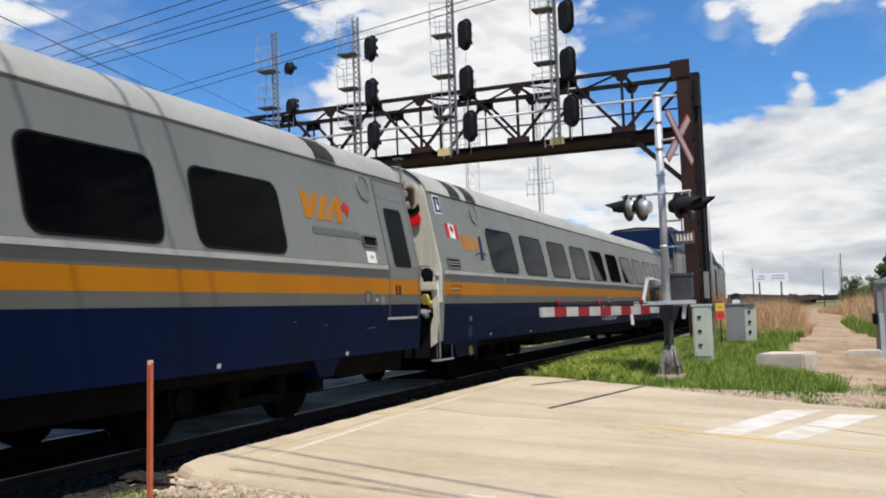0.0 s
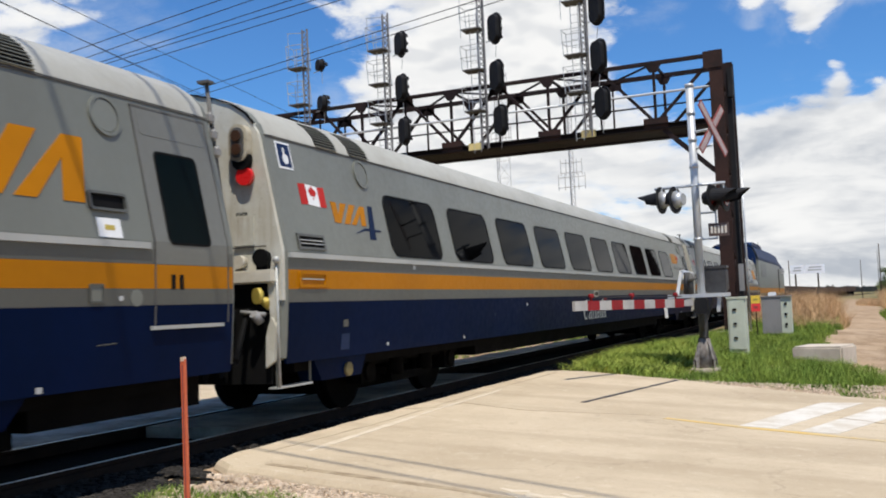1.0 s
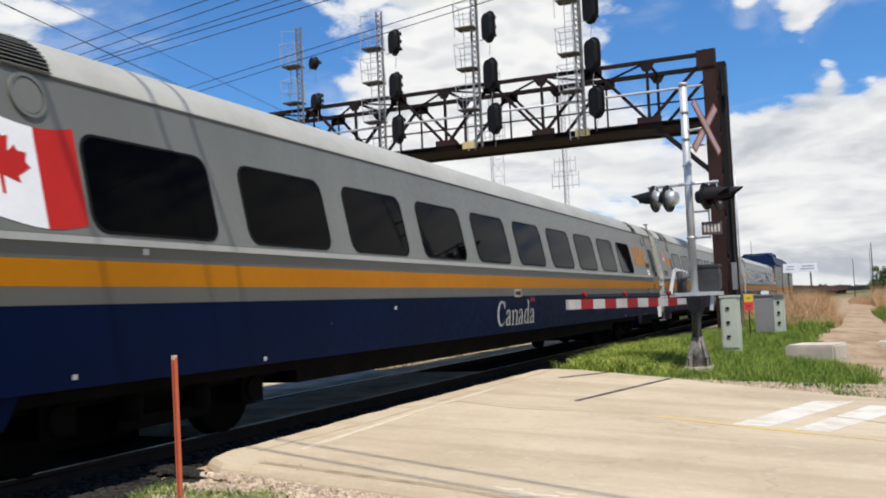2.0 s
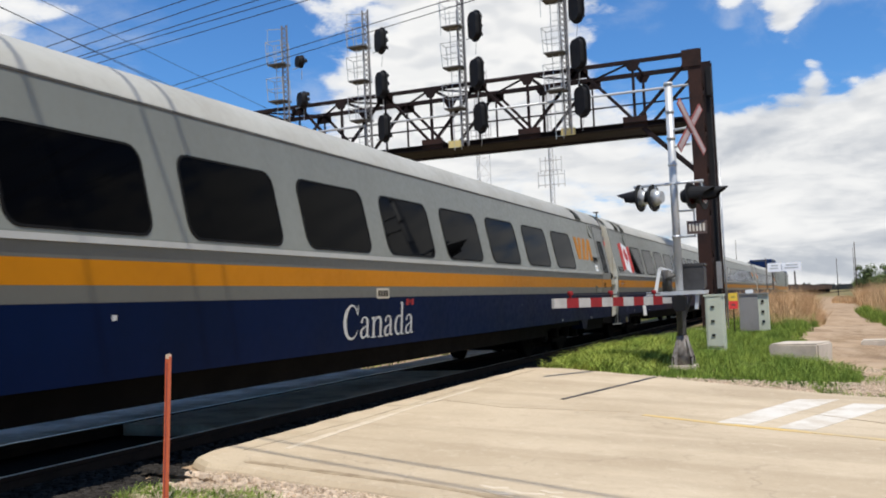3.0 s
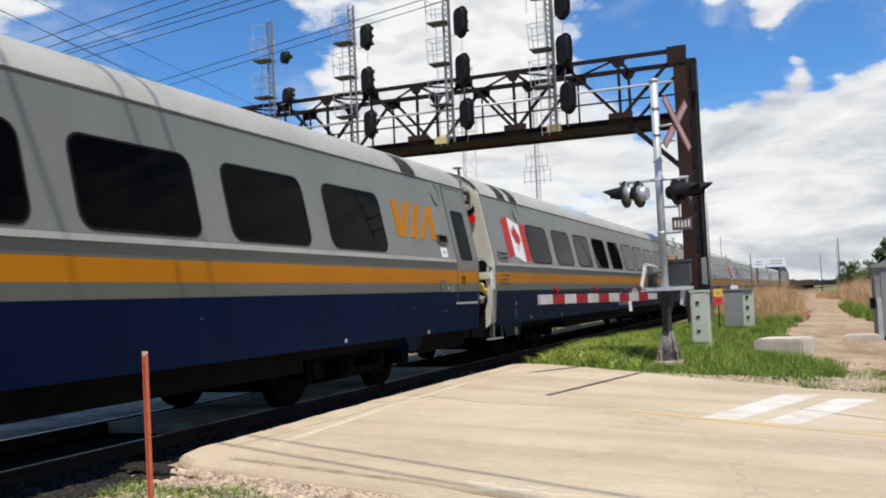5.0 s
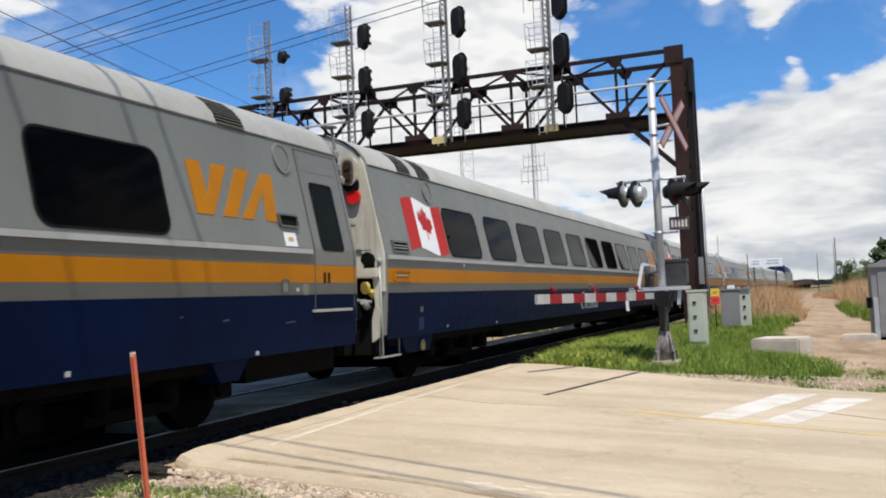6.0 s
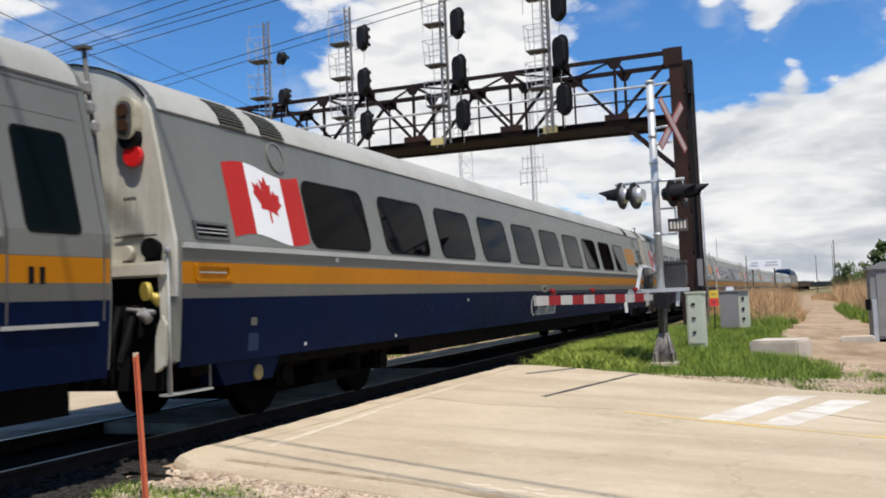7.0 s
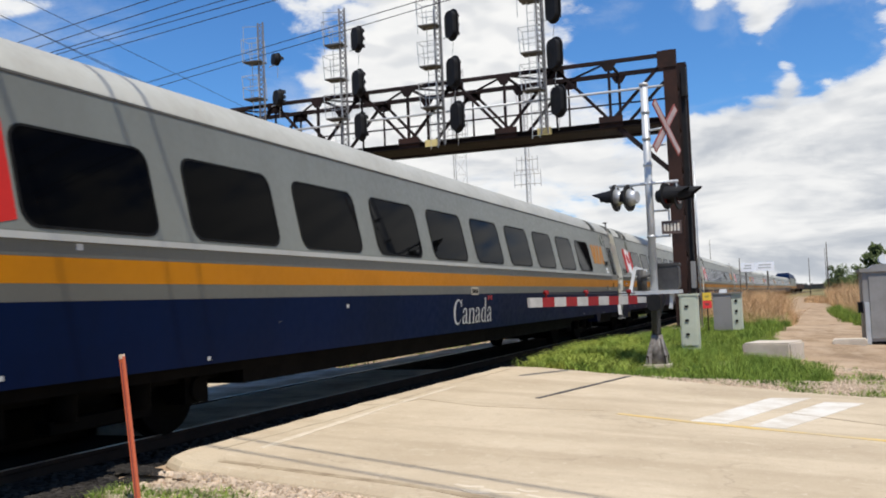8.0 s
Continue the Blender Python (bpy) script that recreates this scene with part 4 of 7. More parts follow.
def build_car(first_class=False, label=""):
    """A passenger car: origin on the rails under its middle, front towards +y."""
    car = thing("passenger_car", label, "passenger car", group="passenger cars of the train")
    part("body", shape(tube, [(0.0, 0.72), (1.49, 0.72)] + [(side_x(z) - 0.001, z) for z in (0.74, 0.95)] + PROFILE[2:] + ROOFLINE[1:], REAR, FRONT), SILVER, car, "silver-grey car body shell")
    # roof skin, a little proud and paled for sunlight, over a dark drip rail
    bm = bmesh.new()
    pts = [(x, z) for x, z in ROOFLINE]
    pts = pts + [(-x, z) for x, z in pts[-2::-1]]
    rows = []
    for y, s, d in ((REAR + 0.01, 0.955, -0.02), (REAR + 0.05, 0.985, 0.0), (REAR + 0.13, 1.006, 0.008), (FRONT - 0.13, 1.006, 0.008), (FRONT - 0.05, 0.985, 0.0), (FRONT - 0.01, 0.955, -0.02)):
        rows.append([bm.verts.new((x * s, y, z + d)) for x, z in pts])
    for a, b in zip(rows, rows[1:]):
        for i in range(len(pts) - 1):
            f = bm.faces.new((a[i], a[i + 1], b[i + 1], b[i]))
            f.smooth = True
    part("roof", bm, ROOF, car, "rounded roof skin with sunlight in its off-white colour", True)
    part("drip_rail", shape(band, 2.938, 2.952, REAR + 0.08, FRONT - 0.08, 0.010), DARKGREY, car, "dark gutter strip")
    part("blue_band", shape(band, 0.685, 1.277, REAR + 0.075, FRONT - 0.075, 0.004), BLUE, car, "dark blue lower side")
    part("grey_band", shape(band, 1.279, 1.405, REAR + 0.075, FRONT - 0.075, 0.004), GREY, car, "grey stripe")
    part("yellow_band", shape(band, 1.407, 1.597, REAR + 0.075, FRONT - 0.075, 0.004), YELLOW, car, "amber yellow stripe")
    part("grey_band", shape(band, 1.599, 1.712, REAR + 0.075, FRONT - 0.075, 0.004), GREY, car, "grey stripe")
    part("moulding", shape(band, 1.715, 1.765, REAR + 0.08, 21.6 - CAR_MID, 0.028), BRIGHT, car, "bright side moulding")
    # windows: gasket and pane, on both sides
    for n in range(10):
        y0 = 1.970 * n
        outer, inner = rect(y0 - 0.005, y0 + 1.505, 1.80, 2.565, 0.15), rect(y0 + 0.020, y0 + 1.480, 1.822, 2.543, 0.13)
        bm = shape(decal, inner, 0.005, 0.03)
        pane = part("window_pane", bm, PANE, car, "dark tinted window pane")
        part("window_gasket", shape(ring_decal, outer, inner, 0.009), RUBBER, pane)
        bm = bmesh.new()
        far = [bm.verts.new((-(side_x(z) + 0.005), y - CAR_MID, z)) for y, z in inner]
        back = [bm.verts.new((-(side_x(z) - 0.03), y - CAR_MID, z)) for y, z in inner]
        bm.faces.new(far), bm.faces.new(back)
        for i in range(len(far)):
            bm.faces.new((far[i], back[i], back[i - 1], far[i - 1]))
        part("window_pane", bm, PANE, car, "dark tinted window pane")
    # entrance door at the front end
    d0, d1 = 21.68, 22.60
    part("door_panel", shape(tall, d0, d1, 1.60, 2.90, 0.005), DOOR_GREY, car, "darker grey door leaf")
    for y0, y1, z0, z1 in ((d0 - 0.016, d0, 1.12, 2.90), (d1, d1 + 0.016, 1.12, 2.90), (d0 - 0.016, d1 + 0.016, 2.885, 2.905)):
        part("door_seam", shape(tall, y0, y1, z0, z1, 0.008), DARKGREY, car, "dark door seam")
        door_glass = part("door_window", shape(decal, rect(21.86, 22.36, 1.78, 2.52, 0.05), 0.007), DOORGLASS, car, "dark greenish door window")
    part("window_gasket", shape(ring_decal, rect(21.84, 22.38, 1.76, 2.54, 0.06), rect(21.86, 22.36, 1.78, 2.52, 0.05), 0.010), RUBBER, door_glass)
    part("door_header", shape(decal, rect(21.72, 22.56, 2.66, 2.88, 0.05), 0.008), DOOR_GREY, car, "grey door header panel")
    part("step_edge", shape(decal, rect(21.62, 22.52, 1.085, 1.115), 0.03), BRIGHT, car, "bright step edge")
    bm = shape(decal, rect(21.86, 21.91, 1.40, 1.52), 0.008)
    decal(bm, rect(21.96, 22.01, 1.40, 1.52), 0.008)
    part("door_latch", bm, RUBBER, car, "black door latch")
    lamp_box = part("side_lamp", shape(ring_decal, rect(21.02, 21.41, 1.985, 2.13, 0.03), rect(21.04, 21.39, 2.005, 2.11, 0.02), 0.03), GREY, car, "bright-rimmed side sign box")
    part("lamp_pane", shape(decal, rect(21.04, 21.39, 2.005, 2.11, 0.02), 0.006), RUBBER, lamp_box)
    part("notice", shape(decal, rect(21.08, 21.32, 1.785, 1.93), 0.006), WHITE, car, "white notice sheet")
    bm = shape(decal, rect(21.15, 21.25, 1.84, 1.88), 0.008)
    part("notice_mark", bm, BRASS, car, "pale yellow bar on the notice")
    port = part("round_hatch", shape(ring_decal, circle(21.36, 2.75, 0.165, 28), circle(21.36, 2.75, 0.138, 28), 0.020), SILVER, car, "round grey hatch rim")
    part("hatch_cover", shape(decal, circle(21.36, 2.75, 0.13, 28), 0.012), SILVER, port)
    port = part("round_hatch", shape(ring_decal, circle(-0.42, 2.76, 0.165, 28), circle(-0.42, 2.76, 0.138, 28), 0.020), SILVER, car, "round grey hatch rim")
    part("hatch_cover", shape(decal, circle(-0.42, 2.76, 0.13, 28), 0.012), SILVER, port)
    louvre(car, 20.25, 20.72), louvre(car, -1.36, -0.92), louvre(car, -0.62, -0.17)
    # small fittings at the rear end
    grille = part("side_grille", shape(ring_decal, rect(-2.12, -1.60, 1.805, 1.965), rect(-2.09, -1.63, 1.83, 1.94), 0.02), GREY, car, "grey side grille rim")
    part("grille_back", shape(decal, rect(-2.09, -1.63, 1.83, 1.94), 0.004), RUBBER, grille)
    for k in range(2):
        part("slat", shape(decal, rect(-2.09, -1.63, 1.862 + 0.035 * k, 1.872 + 0.035 * k), 0.014), BRIGHT, grille)
    hatch = part("yellow_hatch", shape(ring_decal, rect(-2.15, -1.60, 1.425, 1.585, 0.03), rect(-2.11, -1.64, 1.455, 1.555, 0.02), 0.02), YELLOW, car, "yellow-rimmed recessed hatch")
    part("hatch_bar", shape(decal, rect(-2.08, -1.68, 1.50, 1.512), 0.018), BRIGHT, hatch)
    part("data_plate", shape(decal, rect(-1.25, -1.15, 1.005, 1.08), 0.007), GREY, car, "small pale data plate")
    part("data_panel", shape(decal, rect(-1.29, -1.11, 0.76, 0.93), 0.007), DECAL_BLUE, car, "faded pale blue data panel")
    for y, z, w in ((-0.2, 0.75, 0.06), (2.18, 0.72, 0.06), (4.94, 1.14, 0.07), (21.27, 1.315, 0.06), (20.52, 0.70, 0.07), (18.0, 0.72, 0.07), (0.5, 1.655, 0.09)):
        part("service_plate", shape(decal, rect(y, y + w * 0.75, z, z + min(w, 0.08) * 0.6), 0.007), LETTER if w < 0.1 else GREY, car, "small service plate")
    square = part("fuse_cover", shape(ring_decal, rect(20.97, 21.11, 1.30, 1.44, 0.015), rect(20.985, 21.095, 1.315, 1.425, 0.01), 0.016), GREY, car, "small square cover frame")
    part("cover_plate", shape(decal, rect(20.985, 21.095, 1.315, 1.425, 0.01), 0.008), SILVER, square)
    part("filler_cover", shape(decal, circle(21.46, 1.335, 0.065), 0.007), SILVER, car, "faint round filler cover")
    for y, z, w in ((19.95, 1.05, 0.10), (21.05, 0.99, 0.22), (19.3, 1.10, 0.06), (3.4, 1.02, 0.05), (15.2, 1.08, 0.07)):
        part("paint_scratch", shape(decal, [(y, z), (y + w, z + 0.008), (y + w * 0.9, z + 0.016), (y + 0.01, z + 0.008)], 0.006), GREY, car, "pale paint scratch")
    plate = part("car_plate", shape(decal, rect(9.44, 9.78, 1.26, 1.385, 0.02), 0.007), CREAM, car, "pale plate with dark bars")
    for k in range(4):
        part("plate_bar", shape(decal, rect(9.475 + 0.072 * k, 9.525 + 0.072 * k, 1.285, 1.36), 0.010), RUBBER, plate)
    # logo, flag
    slanted_logo(car, 19.62, 21.02, 2.03, 2.53)
    if first_class:
        bm = shape(decal, rect(-2.16, -1.90, 2.63, 2.91), 0.005)
        access = part("access_sign", bm, WHITE, car, "white-rimmed access sign")
        part("access_field", shape(decal, rect(-2.14, -1.92, 2.65, 2.89), 0.007), LOCO_BLUE, access)
        bm = shape(decal, circle(-2.02, 2.735, 0.055, 12), 0.009)
        decal(bm, rect(-2.05, -2.02, 2.74, 2.85), 0.009)
        part("access_mark", bm, WHITE, access)
        flag(car, -1.88, -1.38, 2.28, 2.50, 0.006)
        slanted_logo(car, -1.28, -0.55, 2.13, 2.36)
        part("blue_numeral", shape(decal, [(-0.52, 1.98), (-0.38, 1.98), (-0.32, 2.38), (-0.42, 2.38)], 0.007), NAVY, car, "navy slanted bar")
        part("blue_swoosh", shape(decal, [(-0.85, 2.03), (-0.6, 2.08), (-0.22, 2.08), (-0.22, 2.10), (-0.6, 2.105)], 0.006), NAVY, car, "thin navy curve")
    else:
        flag(car, -1.475, -0.045, 1.85, 2.575, 0.048)
    wordmark(car)
    # rear end wall, with its lamps, shelf, hoses and steps
    outline = [(side_x(z) * 0.992, z) for z in (1.30, 1.70, 1.78, 2.3, 2.95)] + [(x * 0.985, z - 0.015) for x, z in ROOFLINE[1:]]
    outline = outline + [(-x, z) for x, z in outline[::-1] if x > 1e-6]
    flat_end = Matrix.Rotation(radians(90), 4, "X")
    part("end_wall", shape(prism, outline, 0.055, Matrix.Translation((0, REAR + 0.045, 0)) @ flat_end), END_CREAM, car, "stained cream end wall")
    part("roof_lip", shape(prism, ROOFLINE[1:] + [(-x, z) for x, z in ROOFLINE[-2:0:-1]] + [(-x * 0.99, z - 0.014) for x, z in ROOFLINE[1:]] + [(x * 0.99, z - 0.014) for x, z in ROOFLINE[-2:0:-1]], 0.03, Matrix.Translation((0, REAR + 0.005, 0)) @ flat_end), RUBBER, car, "dark seal round the roof edge")
    # stands proud of the wall; the recess's shade is painted as flat black
    part("end_recess", shape(box, -1.30, 1.44, REAR - 0.03, REAR + 0.004, 0.50, 1.47), RUBBER, car, "flat black slab for the shaded recess under the end shelf")
    part("end_plate", shape(prism, [(1.42, 0.66), (1.51, 0.72), (1.54, 1.06), (1.50, 1.14), (1.46, 1.06), (1.43, 0.95)], 0.05, Matrix.Translation((0, REAR - 0.04, 0)) @ flat_end), END_CREAM, car, "stained cream corner plate")
    part("corner_post", shape(prism, [(1.47, 1.10), (1.525, 1.10), (1.525, 1.48), (1.45, 1.48)], 0.045, Matrix.Translation((0, REAR - 0.02, 0)) @ flat_end), END_CREAM, car, "cream corner post")
    bm = shape(box, 0.62, 1.54, REAR - 0.12, REAR - 0.004, 1.47, 1.60)
    bmesh.ops.bevel(bm, geom=bm.edges[:], offset=0.018, segments=2, affect="EDGES")
    part("end_shelf", bm, CREAM, car, "pale cream end shelf")
    part("diaphragm", shape(box, -0.62, 0.62, REAR - 0.36, REAR, 1.0, 3.1), RUBBER, car, "black folded gangway diaphragm")
    panel = part("end_hatch", shape(prism, [(1.06, 1.85), (1.29, 1.85), (1.29, 2.13), (1.06, 2.13)], 0.012, Matrix.Translation((0, REAR - 0.026, 0)) @ flat_end), END_CREAM, car, "flat cream hatch")
    part("hatch_seam", shape(prism, [(0.98, 1.825), (1.42, 1.825), (1.42, 1.838), (0.98, 1.838)], 0.008, Matrix.Translation((0, REAR - 0.026, 0)) @ flat_end), DARKGREY, panel)
    for k in range(4):
        part("number_bar", shape(box, 1.085 + 0.035 * k, 1.108 + 0.035 * k, REAR - 0.034, REAR - 0.026, 2.145, 2.178), GREY, panel)
    tail = part("tail_lamp", shape(prism, rounded(0.215, 0.37, 0.105, 6), 0.09, Matrix.Translation((1.18, REAR - 0.02, 2.856)) @ flat_end), LAMP_CASE, car, "oval pale tail lamp housing")
    part("lamp_rim", shape(prism, rounded(0.15, 0.30, 0.074, 6), 0.016, Matrix.Translation((1.18, REAR - 0.109, 2.856)) @ flat_end), DARKGREY, tail)
    for z in (2.79, 2.922):
        part("lamp_lens", shape(rod, (1.178, REAR - 0.145, z), (1.178, REAR - 0.12, z), 0.056, 16), LAMP_GLASS, tail, "dark brown lamp lens")
    part("lamp_shade", shape(prism, rounded(0.20, 0.20, 0.09, 5), 0.07, Matrix.Translation((1.19, REAR - 0.02, 2.69)) @ flat_end), RUBBER, tail, "black rounded block below the tail lamp")
    part("marker_lamp", shape(rod, (1.215, REAR - 0.075, 2.53), (1.215, REAR - 0.02, 2.53), 0.092, 20), LAMP_RED, car, "round red marker lamp")
    bm = shape(rod, (1.40, REAR - 0.10, 1.715), (1.40, REAR - 0.02, 1.715), 0.075, 14)
    rod(bm, (1.40, REAR - 0.11, 1.715), (1.40, REAR - 0.08, 1.715), 0.09, 14)
    box(bm, 1.34, 1.46, REAR - 0.09, REAR - 0.02, 1.60, 1.70)
    part("connector", bm, RUBBER, car, "black jumper connector")
    part("connector", shape(rod, (1.13, REAR - 0.09, 1.69), (1.13, REAR - 0.02, 1.69), 0.065, 14), CREAM, car, "pale capped jumper connector")
    bm = shape(rod, (1.545, REAR - 0.05, 0.47), (1.545, REAR - 0.05, 1.69), 0.013, 8)
    for z in (0.75, 1.66):
        rod(bm, (1.545, REAR - 0.05, z), (1.50, REAR + 0.02, z), 0.012, 6)
    rod(bm, (1.545, REAR - 0.05, 1.66), (1.545, REAR - 0.05, 1.72), 0.032, 10)
    part("grab_rail", bm, BRIGHT, car, "bright grab rail with a knob")
    bm = shape(rod, (1.36, REAR - 0.14, 1.35), (1.38, REAR - 0.10, 1.35), 0.078, 18)
    rod(bm, (1.38, REAR - 0.10, 1.33), (1.45, REAR - 0.06, 1.27), 0.035, 12)
    rod(bm, (1.41, REAR - 0.08, 1.31), (1.44, REAR - 0.02, 1.24), 0.045, 12)
    part("hose_cap", bm, BRASS, car, "yellow brass hose cap")
    bm = shape(rod, (1.20, REAR - 0.16, 1.20), (1.44, REAR - 0.10, 1.17), 0.022, 8)
    rod(bm, (1.36, REAR - 0.18, 1.18), (1.38, REAR - 0.10, 1.10), 0.045, 10)
    part("valve_handle", bm, ALU, car, "dull steel valve handle")
    for x0, drop in ((1.05, 0.62), (1.22, 0.50), (0.86, 0.66)):
        bm = bmesh.new()
        pts = [Vector((x0 + 0.10 * math.sin(0.5 * k) * 0.4, REAR - 0.08 - 0.26 * math.sin(math.pi * k / 9), 1.22 - drop * math.sin(math.pi * k / 11))) for k in range(9)]
        swept(bm, pts, 0.028)
        part("hose", bm, RUBBER, car, "hanging black hose")
    part("coupler", shape(box, -0.16, 0.16, REAR - 0.40, REAR, 0.66, 0.98), UNDER, car, "black coupler")
    part("coupler", shape(box, -0.16, 0.16, FRONT, FRONT + 0.34, 0.66, 0.98), UNDER, car, "black coupler")
    bm = bmesh.new()
    rod(bm, (1.46, FRONT + 0.06, 1.74), (1.27, FRONT + 0.06, 3.32), 0.020, 8)
    box(bm, 1.20, 1.32, FRONT + 0.01, FRONT + 0.11, 3.31, 3.335)
    part("end_pipe", bm, DARKGREY, car, "grey upright pipe with a flat cap at the car end")
    for z in (2.62, 2.78, 2.94):
        bm = shape(box, side_x(z) - 0.10, side_x(z) + 0.012, FRONT - 0.05, FRONT + 0.03, z, z + 0.06)
        rod(bm, (side_x(z) - 0.01, FRONT - 0.01, z - 0.02), (side_x(z) - 0.01, FRONT - 0.01, z + 0.08), 0.022, 8)
        part("hinge", bm, ALU, car, "bright hinge knuckle")
    part("front_wall", shape(box, -1.30, 1.30, FRONT, FRONT + 0.02, 0.7, 3.0), RUBBER, car, "dark front end wall")
    part("diaphragm", shape(box, -0.62, 0.62, FRONT, FRONT + 0.34, 1.0, 3.1), RUBBER, car, "black folded gangway diaphragm")
    # below the floor, where shade is painted in with the grime
    part("underframe", shape(box, -1.30, 1.42, REAR + 0.4, FRONT - 0.4, 0.58, 0.68), UNDER, car, "grimy underframe, shade in its colour")
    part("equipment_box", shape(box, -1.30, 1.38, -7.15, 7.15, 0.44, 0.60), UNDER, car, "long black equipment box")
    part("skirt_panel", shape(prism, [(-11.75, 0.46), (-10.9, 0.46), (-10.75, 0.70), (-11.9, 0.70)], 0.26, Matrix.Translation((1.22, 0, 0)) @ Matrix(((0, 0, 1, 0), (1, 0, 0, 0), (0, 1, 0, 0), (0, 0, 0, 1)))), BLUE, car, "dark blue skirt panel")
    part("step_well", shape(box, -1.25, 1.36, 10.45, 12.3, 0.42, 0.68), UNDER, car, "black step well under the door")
    part("skirt_panel", shape(prism, [(9.85, 0.48), (10.15, 0.48), (10.35, 0.70), (9.7, 0.70)], 0.26, Matrix.Translation((1.22, 0, 0)) @ Matrix(((0, 0, 1, 0), (1, 0, 0, 0), (0, 1, 0, 0), (0, 0, 0, 1)))), BLUE, car, "dark blue skirt panel")
    bm = bmesh.new()
    rod(bm, (1.46, -11.2, 0.54), (1.51, -11.2, 0.54), 0.075, 14)
    part("gauge_cap", bm, DULL_BRASS, car, "dull yellow cap")
    part("step_tread", shape(box, 1.40, 1.50, REAR - 0.02, REAR + 0.62, 0.45, 0.47), BRIGHT, car, "narrow bright step bar")
    for y in (REAR + 0.0, REAR + 0.60):
        part("step_hanger", shape(rod, (1.48, y, 0.47), (1.48, y, 0.72), 0.012, 6), GREY, car, "thin step hanger")
    bogie(car, -8.87), bogie(car, 9.07)
    return car


def build_locomotive():
    loco = thing("locomotive", "silver and blue diesel locomotive with a yellow sill stripe", "locomotive")
    L0, L1 = -10.7, 12.2
    half = [(0.0, 1.05), (1.45, 1.05), (1.52, 1.2), (1.52, 3.45), (1.30, 4.0), (0.95, 4.25), (0.0, 4.32)]
    ring_pts = half + [(-x, z) for x, z in half[-2::-1] if x > 1e-6]
    bm = bmesh.new()
    rings = []
    for y, s, drop in ((L0, 0.94, 0.05), (L0 + 0.3, 1.0, 0.0), (6.6, 1.0, 0.0), (8.2, 1.0, 0.50), (11.4, 1.0, 0.58), (11.9, 0.98, 0.75), (L1, 0.92, 1.3)):
        rings.append([bm.verts.new((x * s, y, z - drop * max(0.0, (z - 1.2) / 3.1))) for x, z in ring_pts])
    for a, b in zip(rings, rings[1:]):
        for i in range(len(ring_pts)):
            j = (i + 1) % len(ring_pts)
            bm.faces.new((a[i], a[j], b[j], b[i]))
    bm.faces.new(rings[0]), bm.faces.new(rings[-1][::-1])
    part("body", bm, SILVER, loco, "silver locomotive body")
    bm = bmesh.new()
    rows = []
    top = [(1.335, 3.95), (1.31, 4.01), (0.96, 4.265), (0.0, 4.335), (-0.96, 4.265), (-1.31, 4.01), (-1.335, 3.95)]
    top = [(1.535, 3.25), (1.535, 3.42)] + top + [(-1.535, 3.42), (-1.535, 3.25)]
    for y, drop in ((L0 - 0.02, 0.0), (6.6, 0.0), (8.2, 0.49), (11.4, 0.565), (11.75, 0.62)):
        rows.append([bm.verts.new((x, y, z - drop * max(0.0, (z - 1.2) / 3.1))) for x, z in top])
    for a, b in zip(rows, rows[1:]):
        for i in range(len(top) - 1):
            bm.faces.new((a[i], a[i + 1], b[i + 1], b[i]))
    part("roof", bm, LOCO_BLUE, loco, "dark blue roof and upper side")
    part("fan_hood", shape(prism, [(-9.9, 4.2), (-3.0, 4.2), (-3.4, 4.42), (-8.6, 4.44)], 2.2, Matrix.Translation((-1.1, 0, 0)) @ Matrix(((0, 0, 1, 0), (1, 0, 0, 0), (0, 1, 0, 0), (0, 0, 0, 1)))), LOCO_BLUE, loco, "dark blue radiator fan hood")
    part("rear_wall", shape(prism, [(-1.40, 3.0), (1.40, 3.0), (1.42, 3.45), (1.22, 3.98), (0.9, 4.2), (-0.9, 4.2), (-1.22, 3.98), (-1.42, 3.45)], 0.03, Matrix.Translation((0, L0 - 0.004, 0)) @ Matrix.Rotation(radians(90), 4, "X")), LOCO_BLUE, loco, "dark blue upper rear wall")
    for y0, y1 in ((7.6, 8.5), (8.8, 9.6), (9.9, 10.6), (10.9, 11.4)):
        part("cab_window", shape(box, 1.40, 1.545, y0, y1, 2.72, 3.12), PANE, loco, "dark cab side window")
    part("windscreen", shape(box, -1.2, 1.2, 11.8, 11.95, 2.85, 3.2), PANE, loco, "dark windscreen")
    part("cab_door", shape(box, 1.45, 1.535, 5.2, 5.9, 1.3, 3.0), RUBBER, loco, "dark cab door")
    part("side_grille", shape(box, 1.45, 1.535, -8.8, -5.2, 2.2, 3.1), GREY, loco, "grey side grille")
    for s in (1, -1):
        part("sill_stripe", shape(box, s * 1.50 - 0.03, s * 1.50 + 0.03, L0 + 0.3, 11.0, 1.22, 1.55), YELLOW, loco, "amber yellow sill stripe")
    part("fuel_tank", shape(box, -1.4, 1.4, -3.2, 3.2, 0.25, 1.05), UNDER, loco, "grimy fuel tank, shade in its colour")
    part("pilot", shape(box, -1.35, 1.35, 11.0, 12.1, 0.2, 1.1), UNDER, loco, "black pilot plate")
    bogie(loco, -7.0), bogie(loco, 7.0)
    return loco


